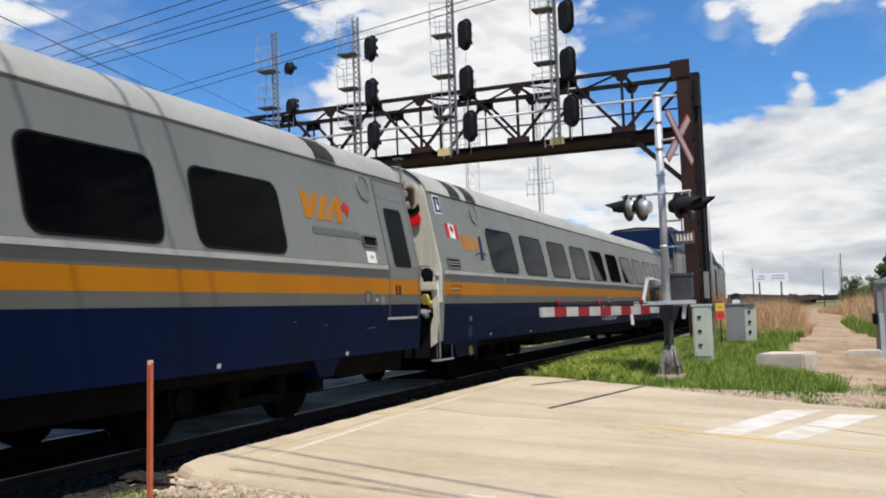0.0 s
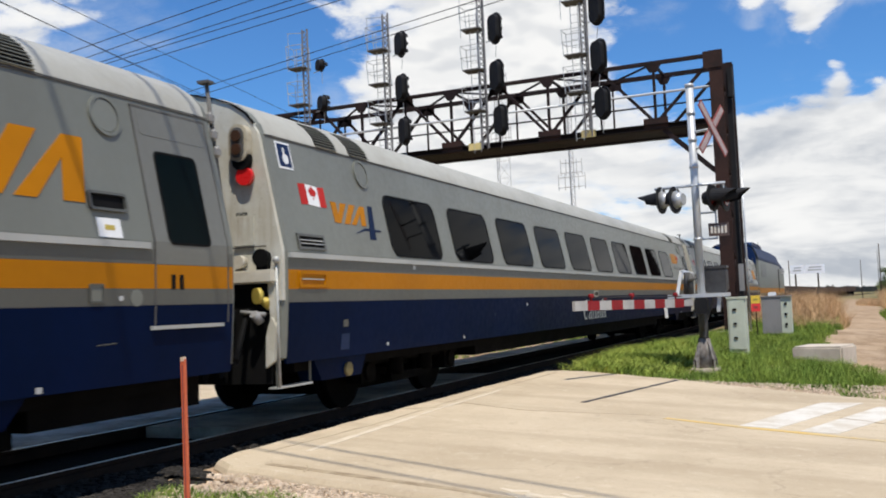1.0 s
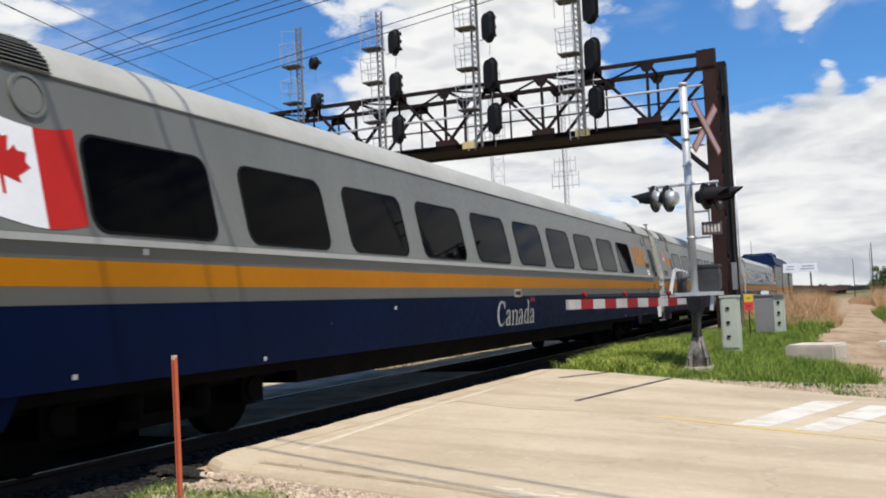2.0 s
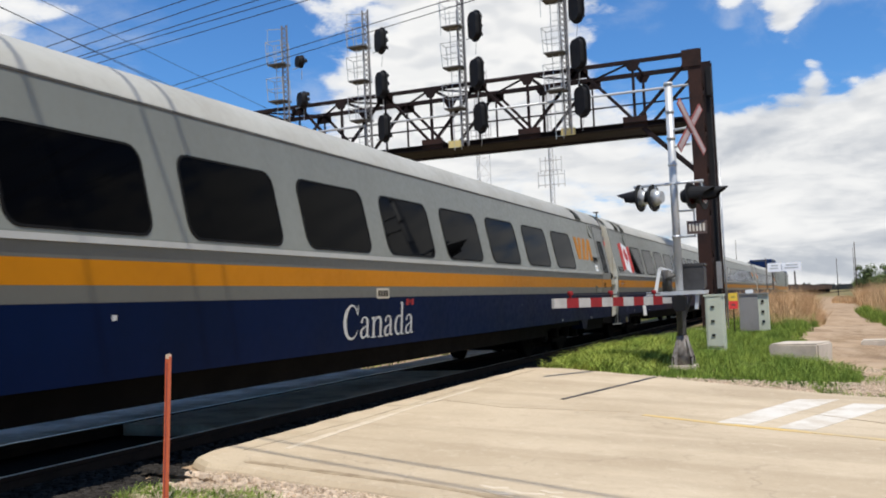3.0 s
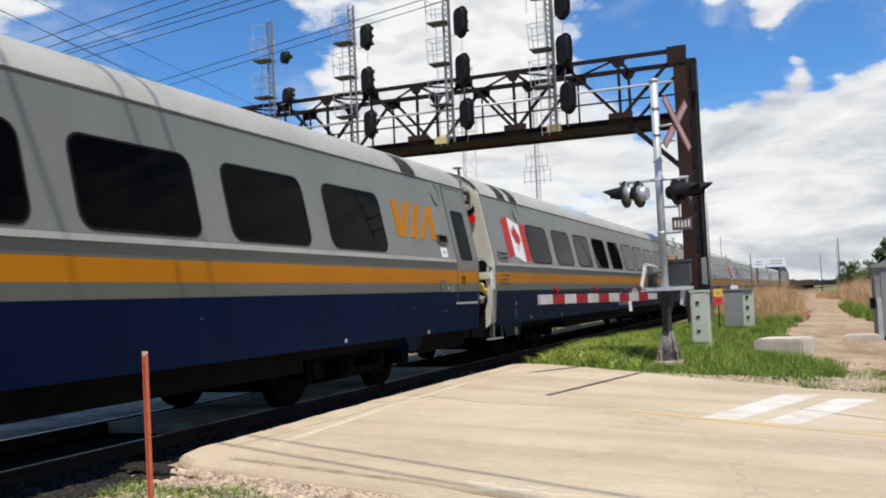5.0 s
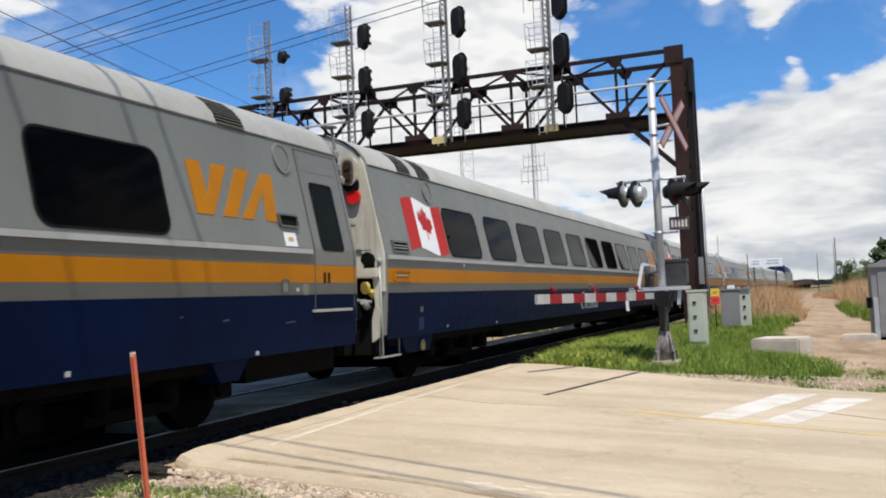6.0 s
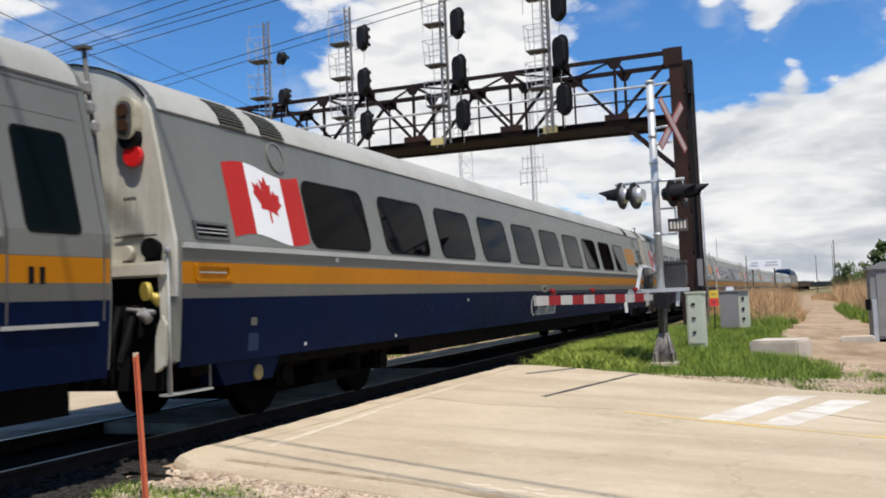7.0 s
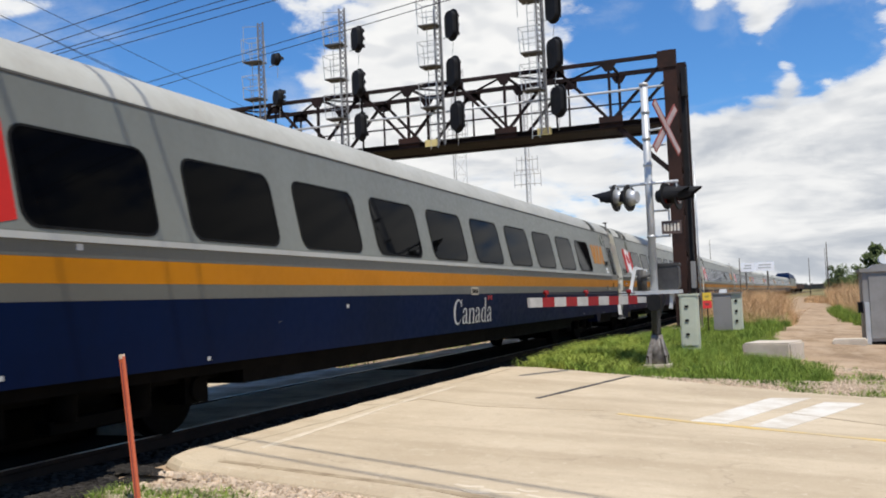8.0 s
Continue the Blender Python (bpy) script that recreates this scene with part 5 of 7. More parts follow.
first_class_label = "silver passenger car, amber stripe, dark blue lower side, access sign"
coach_label = "silver passenger coach, amber stripe, dark blue lower side, large flag"
cars = []
lead_car = build_car(True, first_class_label)
cars.append(lead_car)
cars.append(copy_thing(lead_car, Matrix()))
for ob in [o for o in cars[1].children if o.name.startswith("logo_bar")][:3]:
    bpy.data.objects.remove(ob)
slanted_logo(cars[1], 19.72, 20.62, 2.24, 2.54)
part("maple_leaf", shape(decal, maple(20.76, 2.40, 0.11), 0.008), RED, cars[1], "red maple leaf shape")
part("name_bar", shape(decal, rect(19.85, 20.98, 2.07, 2.15), 0.006), GREY, cars[1], "dark grey bar of small writing")
coach = build_car(False, coach_label)
cars.append(coach)
for _ in range(5):
    cars.append(copy_thing(coach, Matrix()))
locomotive = build_locomotive()


# ---------------------------------------------------------------- signal gantry over the tracks
GANTRY_Y, BACK = 32.8, 2.05


def build_gantry():
    g = thing("signal_gantry", "rust-brown steel truss gantry spanning the tracks on a braced column", "signal gantry")
    right, left, bay = -3.75, -25.2, 3.85
    nodes = [-5.87 - bay * i for i in range(6)]
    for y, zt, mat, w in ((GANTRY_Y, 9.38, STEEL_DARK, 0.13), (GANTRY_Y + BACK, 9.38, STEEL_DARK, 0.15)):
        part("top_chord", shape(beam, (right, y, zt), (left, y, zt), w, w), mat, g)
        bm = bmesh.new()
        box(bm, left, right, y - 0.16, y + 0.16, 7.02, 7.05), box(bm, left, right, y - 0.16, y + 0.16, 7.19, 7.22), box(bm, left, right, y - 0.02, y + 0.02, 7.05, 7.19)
        part("bottom_girder", bm, GIRDER, g, "dark rusty bottom girder, underside shade in its colour")
        for i, x in enumerate(nodes):
            part("post", shape(beam, (x, y, 7.18), (x, y, zt), 0.09, 0.09), STEEL_DARK, g)
            part("gusset", shape(box, x - 0.42, x + 0.42, y - 0.07 if y == GANTRY_Y else y + 0.03, y - 0.03 if y == GANTRY_Y else y + 0.07, 7.00, 7.44), STEEL_RUST, g, "rust-brown gusset plate")
            part("gusset", shape(prism, [(-0.36, 0.05), (0.36, 0.05), (0.12, -0.34), (-0.12, -0.34)], 0.03, Matrix.Translation((x, y - 0.03, zt)) @ Matrix.Rotation(radians(90), 4, "X")), STEEL_DARK, g)
            m = x - bay / 2
            part("post", shape(beam, (m, y, 7.18), (m, y, zt - 0.1), 0.06, 0.06), STEEL_DARK, g)
            part("diagonal", shape(beam, (x, y, 7.25), (m, y, zt), 0.10, 0.10), STEEL_DARK, g)
            part("diagonal", shape(beam, (m, y, zt), (x - bay, y, 7.25), 0.10, 0.10), STEEL_DARK, g)
            part("gusset", shape(box, m - 0.34, m + 0.34, y - 0.05, y - 0.02, zt - 0.36, zt + 0.02), STEEL_DARK, g)
        part("diagonal", shape(beam, (nodes[0], y, 7.25), (right, y, zt), 0.10, 0.10), STEEL_DARK, g)
    for i, x in enumerate(nodes):
        m = x - bay / 2
        part("cross_tie", shape(beam, (x, GANTRY_Y, 9.38), (x, GANTRY_Y + BACK, 9.38), 0.08, 0.08), STEEL_DARK, g)
        part("cross_tie", shape(beam, (x, GANTRY_Y, 9.36), (m, GANTRY_Y + BACK, 9.36), 0.06, 0.06), STEEL_DARK, g)
        part("cross_tie", shape(beam, (m, GANTRY_Y + BACK, 9.36), (x - bay, GANTRY_Y, 9.36), 0.06, 0.06), STEEL_DARK, g)
        part("cross_tie", shape(beam, (x, GANTRY_Y, 7.12), (x, GANTRY_Y + BACK, 7.12), 0.12, 0.12), STEEL_DARK, g)
    # walkway between the girders, with pipes and rail
    part("walkway", shape(box, left, right, GANTRY_Y + 0.2, GANTRY_Y + BACK - 0.2, 7.07, 7.11), STEEL_DARK, g, "dark walkway grating")
    bm = bmesh.new()
    rod(bm, (right, GANTRY_Y - 0.10, 8.30), (left, GANTRY_Y - 0.10, 8.22), 0.045, 10)
    part("handrail", bm, PIPE, g, "bright galvanised handrail pipe")
    bm = bmesh.new()
    rod(bm, (right, GANTRY_Y + 0.1, 7.88), (left, GANTRY_Y + 0.1, 7.88), 0.03, 8)
    part("handrail", bm, STEEL_DARK, g)
    for x in (-8.23, -12.58):
        part("number_plate", shape(box, x - 0.26, x + 0.26, GANTRY_Y - 0.21, GANTRY_Y - 0.18, 7.0, 7.26), PLATE_PALE, g, "small pale yellow plate")
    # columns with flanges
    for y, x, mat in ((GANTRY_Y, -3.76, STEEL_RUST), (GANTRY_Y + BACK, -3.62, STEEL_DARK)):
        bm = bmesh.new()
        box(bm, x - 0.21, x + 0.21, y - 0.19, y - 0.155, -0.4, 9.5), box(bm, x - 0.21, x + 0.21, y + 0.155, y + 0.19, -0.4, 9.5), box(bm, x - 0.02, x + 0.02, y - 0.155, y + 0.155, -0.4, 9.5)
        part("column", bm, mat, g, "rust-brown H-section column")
    for k in range(6):
        z0 = 0.2 + 1.5 * k
        part("lacing", shape(beam, (-3.70, GANTRY_Y + 0.19, z0), (-3.70, GANTRY_Y + BACK - 0.19, z0 + 0.75), 0.07, 0.07), STEEL_DARK, g)
        part("lacing", shape(beam, (-3.70, GANTRY_Y + BACK - 0.19, z0 + 0.75), (-3.70, GANTRY_Y + 0.19, z0 + 1.5), 0.07, 0.07), STEEL_DARK, g)
    for y in (GANTRY_Y, GANTRY_Y + BACK):
        part("knee_brace", shape(beam, (-3.9, y, 5.35), (-5.6, y, 7.0), 0.16, 0.16), STEEL_DARK, g)
    part("head_box", shape(box, -4.15, -3.5, GANTRY_Y - 0.23, GANTRY_Y - 0.195, 8.9, 9.48), STEEL_RUST, g, "rust-brown top plate")
    part("cable_duct", shape(box, -3.48, -3.32, GANTRY_Y + 0.3, GANTRY_Y + 0.42, -0.1, 8.9), BLACK, g, "black cable duct on the column")
    bm = bmesh.new()
    rod(bm, (-3.14, GANTRY_Y - 0.05, -0.1), (-3.14, GANTRY_Y - 0.05, 5.6), 0.03, 8)
    part("conduit", bm, GALV, g, "galvanised conduit pipe")
    part("junction_box", shape(box, -3.40, -3.25, GANTRY_Y - 0.25, GANTRY_Y - 0.05, 1.3, 2.2), ALU, g, "grey junction box")
    part("junction_box", shape(box, -3.42, -3.25, GANTRY_Y + 0.1, GANTRY_Y + 0.3, 7.9, 8.9), BLACK, g, "black junction box")
    part("footing", shape(box, -4.2, -3.2, GANTRY_Y - 0.4, GANTRY_Y + BACK + 0.4, -0.5, -0.02), BLOCK, g, "concrete footing")
    return g


build_gantry()


def signal_head(mast, x, z, w, h, round_head=False):
    """A black backing board, seen nearly edge to face, with hooded lenses."""
    y, x, z, w, h = GANTRY_Y - 0.42, x + 0.20, z - 0.09, w * 1.36, h * 0.99
    turn = Matrix.Translation((x, y, z)) @ Matrix.Rotation(radians(142), 4, "Z") @ Matrix.Rotation(radians(90), 4, "X")
    board = part("signal_head", shape(prism, rounded(w, h, w / 2 - 0.01, 6), 0.05, turn), BLACK, mast, "black rounded signal backing board")
    bm = bmesh.new()
    prism(bm, rounded(w * 0.74, h * 0.84, w * 0.30, 5), 0.16, turn @ Matrix.Translation((0, 0, -0.16)))
    part("lamp_case", bm, BLACK, board)
    count = 1 if round_head else 3
    for k in range(count):
        dz = (k - (count - 1) / 2) * h * 0.29
        bm = bmesh.new()
        n, r = 10, 0.135
        ring = [(r * math.cos(radians(-20 + 220 * i / n)), dz + r * math.sin(radians(-20 + 220 * i / n))) for i in range(n + 1)]
        rows = [[bm.verts.new((a * s, dz + (b - dz) * s, c)) for a, b in ring] for c, s in ((0.05, 1.0), (0.24, 1.0), (0.24, 0.93), (0.05, 0.93))]
        for p, q in zip(rows, rows[1:]):
            for i in range(n):
                bm.faces.new((p[i], p[i + 1], q[i + 1], q[i]))
        bmesh.ops.transform(bm, matrix=turn, verts=bm.verts[:])
        part("hood", bm, BLACK, board, "black lens hood")
        bm = bmesh.new()
        rod(bm, (0, dz, 0.05), (0, dz, 0.065), 0.09, 14)
        bmesh.ops.transform(bm, matrix=turn, verts=bm.verts[:])
        part("lens", bm, LENS_RED if k == 0 else DARKGREY, board)
    bm = bmesh.new()
    rod(bm, (x - 0.02, y + 0.1, z - h / 2 - 0.02), (x - 0.10, y + 0.2, z - h / 2 - 0.42), 0.012, 5)
    rod(bm, (x - 0.06, y + 0.13, z - h * 0.30), (x - 0.45, GANTRY_Y - 0.25, z - h * 0.30 - 0.06), 0.022, 6)
    part("bracket", bm, GALV, board, "grey bracket and cable")


def build_signal_mast(x, top, heads, platforms):
    m = thing("signal_mast", "grey lattice signal mast with black signal heads on the gantry", "railway signal", group="signals on the gantry")
    y = GANTRY_Y - 0.25
    bm = bmesh.new()
    for dx, dy in ((-0.12, -0.09), (0.12, -0.09), (0.0, 0.12)):
        rod(bm, (x + dx, y + dy, 7.0), (x + dx, y + dy, top), 0.032, 6)
    part("pole", bm, MAST_GREY, m, "slim three-legged mast")
    bm = bmesh.new()
    k, z = 0, 7.1
    legs = ((-0.12, -0.09), (0.12, -0.09), (0.0, 0.12))
    while z < top - 0.2:
        for i in range(3):
            a, b = legs[i], legs[(i + 1) % 3]
            rod(bm, (x + a[0], y + a[1], z), (x + b[0], y + b[1], z + 0.2), 0.015, 4)
        z += 0.2
    part("lacing", bm, MAST_GREY, m)
    bm = bmesh.new()
    rod(bm, (x - 0.22, y + 0.05, 6.9), (x - 0.22, y + 0.05, top - 0.7), 0.014, 5), rod(bm, (x - 0.50, y + 0.05, 6.9), (x - 0.50, y + 0.05, top - 0.7), 0.014, 5)
    z = 7.0
    while z < top - 0.8:
        rod(bm, (x - 0.50, y + 0.05, z), (x - 0.22, y + 0.05, z), 0.009, 4)
        z += 0.3
    part("ladder", bm, GALV, m, "thin grey ladder")
    for z in platforms:
        part("platform", shape(box, x - 0.72, x + 0.02, y - 0.30, y + 0.30, z, z + 0.05), DARKGREY, m, "small maintenance platform")
        for px, py in ((-0.72, -0.3), (0.0, -0.3), (-0.72, 0.3), (0.0, 0.3)):
            part("railing_post", shape(rod, (x + px, y + py, z), (x + px - 0.06, y + py, z + 0.95), 0.015, 5), GALV, m)
        for h in (0.5, 0.95):
            c = [(x - 0.78, y - 0.3, z + h), (x - 0.06, y - 0.3, z + h), (x - 0.06, y + 0.3, z + h), (x - 0.78, y + 0.3, z + h)]
            for i in (0, 2, 3):
                part("railing_bar", shape(rod, c[i], c[(i + 1) % 4], 0.013, 5), GALV, m)
    bm = bmesh.new()
    rod(bm, (x - 0.05, y, top - 0.12), (x - 0.9, y, top - 0.02), 0.014, 5), rod(bm, (x - 0.85, y, top - 0.02), (x - 0.85, y, top - 1.6), 0.012, 5)
    part("davit", bm, GALV, m)
    for hx, hz, w, h, rnd in heads:
        signal_head(m, hx, hz, w, h, rnd)
    return m


build_signal_mast(-8.18, 13.0, [(-7.85, 11.62, 0.56, 1.25, False), (-7.86, 9.90, 0.58, 1.25, False), (-7.80, 8.20, 0.56, 1.20, False)], (9.95, 11.9, 8.6))
build_signal_mast(-12.10, 12.9, [(-11.70, 11.50, 0.56, 1.20, False), (-11.70, 9.72, 0.58, 1.25, False), (-11.62, 8.05, 0.56, 1.20, False)], (9.95, 11.5, 8.4))
build_signal_mast(-16.07, 12.75, [(-15.58, 11.50, 0.56, 1.05, False), (-15.60, 9.80, 0.58, 1.1, False), (-15.55, 8.10, 0.56, 1.15, False)], (9.95, 11.3, 8.4))
build_signal_mast(-19.74, 12.7, [(-19.17, 11.18, 0.50, 0.52, True), (-19.12, 9.62, 0.60, 0.70, False)], (9.6, 11.1))


# ---------------------------------------------------------------- level crossing signal
MAST = (-2.54, 17.8)
ROADWAY = Vector((0.96, -0.28, 0)).normalized()


def flasher(post, at, facing, dark):
    """A round lamp with a backing disc and long hood that faces along the road."""
    turn = Matrix.Translation(at) @ Vector(facing).to_track_quat("Z", "Y").to_matrix().to_4x4()
    bm = bmesh.new()
    rod(bm, (0, 0, 0), (0, 0, 0.025), 0.255, 24)
    bmesh.ops.transform(bm, matrix=turn, verts=bm.verts[:])
    disc = part("backing_disc", bm, BLACK, post, "round black backing disc")
    bm = bmesh.new()
    rod(bm, (0, 0, -0.16), (0, 0, 0.0), 0.11, 16, 0.17)
    bmesh.ops.transform(bm, matrix=turn, verts=bm.verts[:])
    part("lamp_case", bm, GALV if not dark else BLACK, disc, "rounded lamp case")
    bm = bmesh.new()
    n = 14
    rows = []
    for long, r in ((0, 0.17), (1, 0.115), (1, 0.105), (0, 0.16)):
        angles = [radians(-30 + 240 * i / n) for i in range(n + 1)]
        rows.append([bm.verts.new((r * math.cos(a), r * math.sin(a), 0.025 + long * (0.26 + 0.20 * max(0.0, math.sin(a))))) for a in angles])
    for p, q in zip(rows, rows[1:]):
        for i in range(n):
            bm.faces.new((p[i], p[i + 1], q[i + 1], q[i]))
    bmesh.ops.transform(bm, matrix=turn, verts=bm.verts[:])
    part("hood", bm, BLACK, disc, "long black lamp hood")
    bm = bmesh.new()
    rod(bm, (0, 0, 0.025), (0, 0, 0.04), 0.15, 20)
    bmesh.ops.transform(bm, matrix=turn, verts=bm.verts[:])
    part("lens", bm, LENS_RED, disc, "unlit dark red lens")


def build_crossing_signal():
    x, y = MAST
    s = thing("crossing_signal", "silver level-crossing mast with crossbuck, flashers and gate machine in grass", "crossing signal")
    bm = bmesh.new()
    rod(bm, (x, y, 1.1), (x, y, 5.08), 0.072, 16)
    rod(bm, (x, y, 5.08), (x, y, 5.13), 0.085, 16)
    part("mast", bm, PIPE, s, "silver-painted pipe mast")
    for z in (4.55, 4.05, 3.55, 2.2):
        part("band_clamp", shape(rod, (x, y, z), (x, y, z + 0.05), 0.085, 14), GALV, s)
    bm = bmesh.new()
    rod(bm, (x, y, 0.3), (x, y, 1.12), 0.085, 14)
    part("lower_mast", bm, DARKGREY, s, "weathered dark lower mast")
    bm = bmesh.new()
    for k in range(4):
        turn = Matrix.Translation((x, y, 0)) @ Matrix.Rotation(radians(45 + 90 * k), 4, "Z")
        prism(bm, [(0.085, -0.14), (0.27, -0.14), (0.26, -0.02), (0.16, 0.26), (0.085, 0.40)], 0.03, turn @ Matrix.Translation((0, 0.015, 0)) @ Matrix.Rotation(radians(90), 4, "X"))
    rod(bm, (x, y, -0.14), (x, y, 0.40), 0.155, 16, 0.105)
    part("base", bm, BASE_IRON, s, "weathered pale ribbed cast base")
    part("base_plate", shape(box, x - 0.24, x + 0.24, y - 0.24, y + 0.24, -0.26, -0.14), BLOCK, s, "concrete footing plate")
    for sx in (-1, 1):
        for sy in (-1, 1):
            bm = bmesh.new()
            rod(bm, (x + sx * 0.165, y + sy * 0.165, -0.12), (x + sx * 0.165, y + sy * 0.165, 0.02), 0.025, 6)
            part("bolt", bm, RUST, s)
    # crossbuck on a short arm, face to the traffic
    n = Vector((0.93, -0.37, 0)).normalized()
    mid = Vector((x, y, 4.22)) + n * 0.40
    side = Vector((-n.y, n.x, 0))
    for a, off in ((45, 0.0), (-45, 0.03)):
        basis = Matrix((side.to_4d(), (0, 0, 1, 0), n.to_4d(), (0, 0, 0, 1))).transposed()
        basis[3][3] = 1
        for r in range(3):
            basis[3][r] = 0
        basis.translation = mid + n * off
        turn = basis @ Matrix.Rotation(radians(a), 4, "Z")
        bm = bmesh.new()
        box(bm, -0.62, 0.62, -0.085, 0.085, 0, 0.012, turn)
        blade = part("crossbuck_blade", bm, MAROON, s, "white crossbuck blade with red border")
        for f in (-0.004, 0.0125):
            bm = bmesh.new()
            box(bm, -0.595, 0.595, -0.052, 0.052, f, f + 0.0035, turn)
            part("blade_face", bm, SHADED_WHITE, blade)
    part("crossbuck_arm", shape(rod, (x, y, 4.22), mid, 0.025, 8), GALV, s)
    part("crossbuck_arm", shape(rod, (x, y, 3.9), mid - Vector((0, 0, 0.3)), 0.02, 8), GALV, s)
    # flasher arms
    bm = bmesh.new()
    rod(bm, (x - 0.75, y + 0.05, 3.22), (x + 0.55, y - 0.12, 3.22), 0.028, 8)
    for dx in (-0.62, -0.35, 0.30, 0.50):
        rod(bm, (x + dx, y, 3.22), (x + dx, y, 3.02), 0.02, 6)
    part("cross_arm", bm, PIPE, s, "silver cross arm")
    away, near = Vector((-0.93, 0.33, -0.02)), Vector((0.93, -0.36, 0.02))
    flasher(s, (x - 0.62, y, 3.0), Vector((-0.97, 0.22, -0.02)), False)
    flasher(s, (x - 0.36, y - 0.05, 2.98), Vector((-0.95, 0.30, -0.02)), False)
    flasher(s, (x + 0.30, y - 0.05, 2.97), Vector((0.95, -0.30, 0.02)), True)
    flasher(s, (x + 0.50, y + 0.05, 2.96), Vector((0.97, -0.2, 0.05)), True)
    # ladder-like bracket and small plate
    bm = bmesh.new()
    for z in (2.70, 2.22):
        rod(bm, (x, y, z), (x + 0.34, y, z), 0.018, 6)
    rod(bm, (x + 0.34, y, 2.72), (x + 0.34, y, 2.20), 0.018, 6)
    part("side_bracket", bm, PIPE, s)
    plate = part("number_plate", shape(box, x + 0.20, x + 0.56, y - 0.04, y - 0.02, 2.26, 2.50), PLATE_DULL, s, "small faded plate of track count")
    for k in range(5):
        part("plate_mark", shape(box, x + 0.24 + 0.062 * k, x + 0.275 + 0.062 * k, y - 0.046, y - 0.041, 2.31, 2.45), LINE_WHITE, plate)
    # gate machine
    part("platform", shape(box, x - 0.58, x + 0.46, y - 0.20, y + 0.52, 1.15, 1.22), PIPE, s, "silver platform beam")
    bm = bmesh.new()
    prism(bm, rounded(0.40, 0.46, 0.08), 0.36, Matrix.Translation((x + 0.24, y + 0.50, 1.46)) @ Matrix.Rotation(radians(90), 4, "X"))
    part("gate_machine", bm, MACHINE, s, "dark grey gate machine case")
    part("machine_lid", shape(prism, rounded(0.43, 0.05, 0.02), 0.39, Matrix.Translation((x + 0.24, y + 0.515, 1.70)) @ Matrix.Rotation(radians(90), 4, "X")), MACHINE, s, "overhanging machine lid")
    bm = shape(rod, (x - 0.16, y - 0.16, 1.22), (x - 0.16, y - 0.16, 1.60), 0.055, 12)
    rod(bm, (x - 0.20, y - 0.20, 1.45), (x - 0.04, y - 0.20, 1.52), 0.035, 8)
    rod(bm, (x + 0.08, y - 0.22, 1.10), (x + 0.02, y - 0.16, 0.55), 0.028, 8)
    part("linkage", bm, DARKGREY, s, "dull steel linkage")
    bm = shape(beam, (x + 0.10, y - 0.18, 1.12), (x + 0.03, y - 0.13, 0.42), 0.05, 0.05)
    beam(bm, (x + 0.22, y - 0.05, 1.12), (x + 0.06, y - 0.05, 0.70), 0.04, 0.04)
    part("strut", bm, DARKGREY, s, "weathered strut")
    bm = bmesh.new()
    beam(bm, (x - 0.42, y - 0.1, 1.22), (x - 0.32, y - 0.1, 1.66), 0.05, 0.06)
    beam(bm, (x - 0.32, y - 0.1, 1.66), (x - 0.10, y - 0.1, 1.58), 0.05, 0.05)
    part("support_bracket", bm, WHITE, s, "white support bracket")
    bm = bmesh.new()
    rod(bm, (x - 0.22, y - 0.12, 1.22), (x - 0.22, y - 0.12, 1.62), 0.085, 12, 0.06)
    part("pivot_hub", bm, MACHINE, s, "grey pivot hub")
    bm = bmesh.new()
    prism(bm, rounded(0.24, 0.30, 0.08), 0.14, Matrix.Translation((x + 0.02, y - 0.14, 1.0)) @ Matrix.Rotation(radians(90), 4, "X"))
    part("counterweight", bm, BLACK, s, "black counterweight")
    part("foot_bracket", shape(beam, (x + 0.33, y - 0.1, 1.15), (x + 0.30, y - 0.1, 0.88), 0.08, 0.06), PIPE, s)
    part("stirrup", shape(beam, (x - 0.62, y - 0.3, 1.12), (x - 0.60, y - 0.3, 0.80), 0.05, 0.05), WHITE, s)
    # lowered arm over the lane, white and red
    root, tip = Vector((x - 0.14, y - 0.25, 1.06)), Vector((-3.91, 14.0, 1.10))
    arm = thing("gate_arm", "lowered crossing gate arm with red and white bands and lamps", "gate arm")
    way = tip - root
    n = 11
    for i in range(n):
        a, b = root + way * (i / n), root + way * ((i + 0.995) / n)
        part("arm_band", shape(beam, a, b, 0.05, 0.15 if i else 0.11), ARM_RED if i % 2 == 1 else ARM_WHITE, arm, "red band" if i % 2 == 1 else "white band")
    for u in (0.87, 0.55, 0.16):
        p = root + way * u
        bm = bmesh.new()
        rod(bm, p + Vector((0, 0, 0.07)), p + Vector((0, 0, 0.13)), 0.018, 8)
        d = way.normalized().cross(Vector((0, 0, 1)))
        rod(bm, p + Vector((0, 0, 0.155)) - d * 0.035, p + Vector((0, 0, 0.155)) + d * 0.035, 0.034, 14)
        part("arm_lamp", bm, ARM_RED, arm, "small red arm lamp")
    bm = bmesh.new()
    rod(bm, root + way * 0.1 + Vector((0, 0, 0.12)), root + way * 0.87 + Vector((0, 0, 0.13)), 0.01, 5)
    part("lamp_cable", bm, CABLE, arm)
    return s


build_crossing_signal()


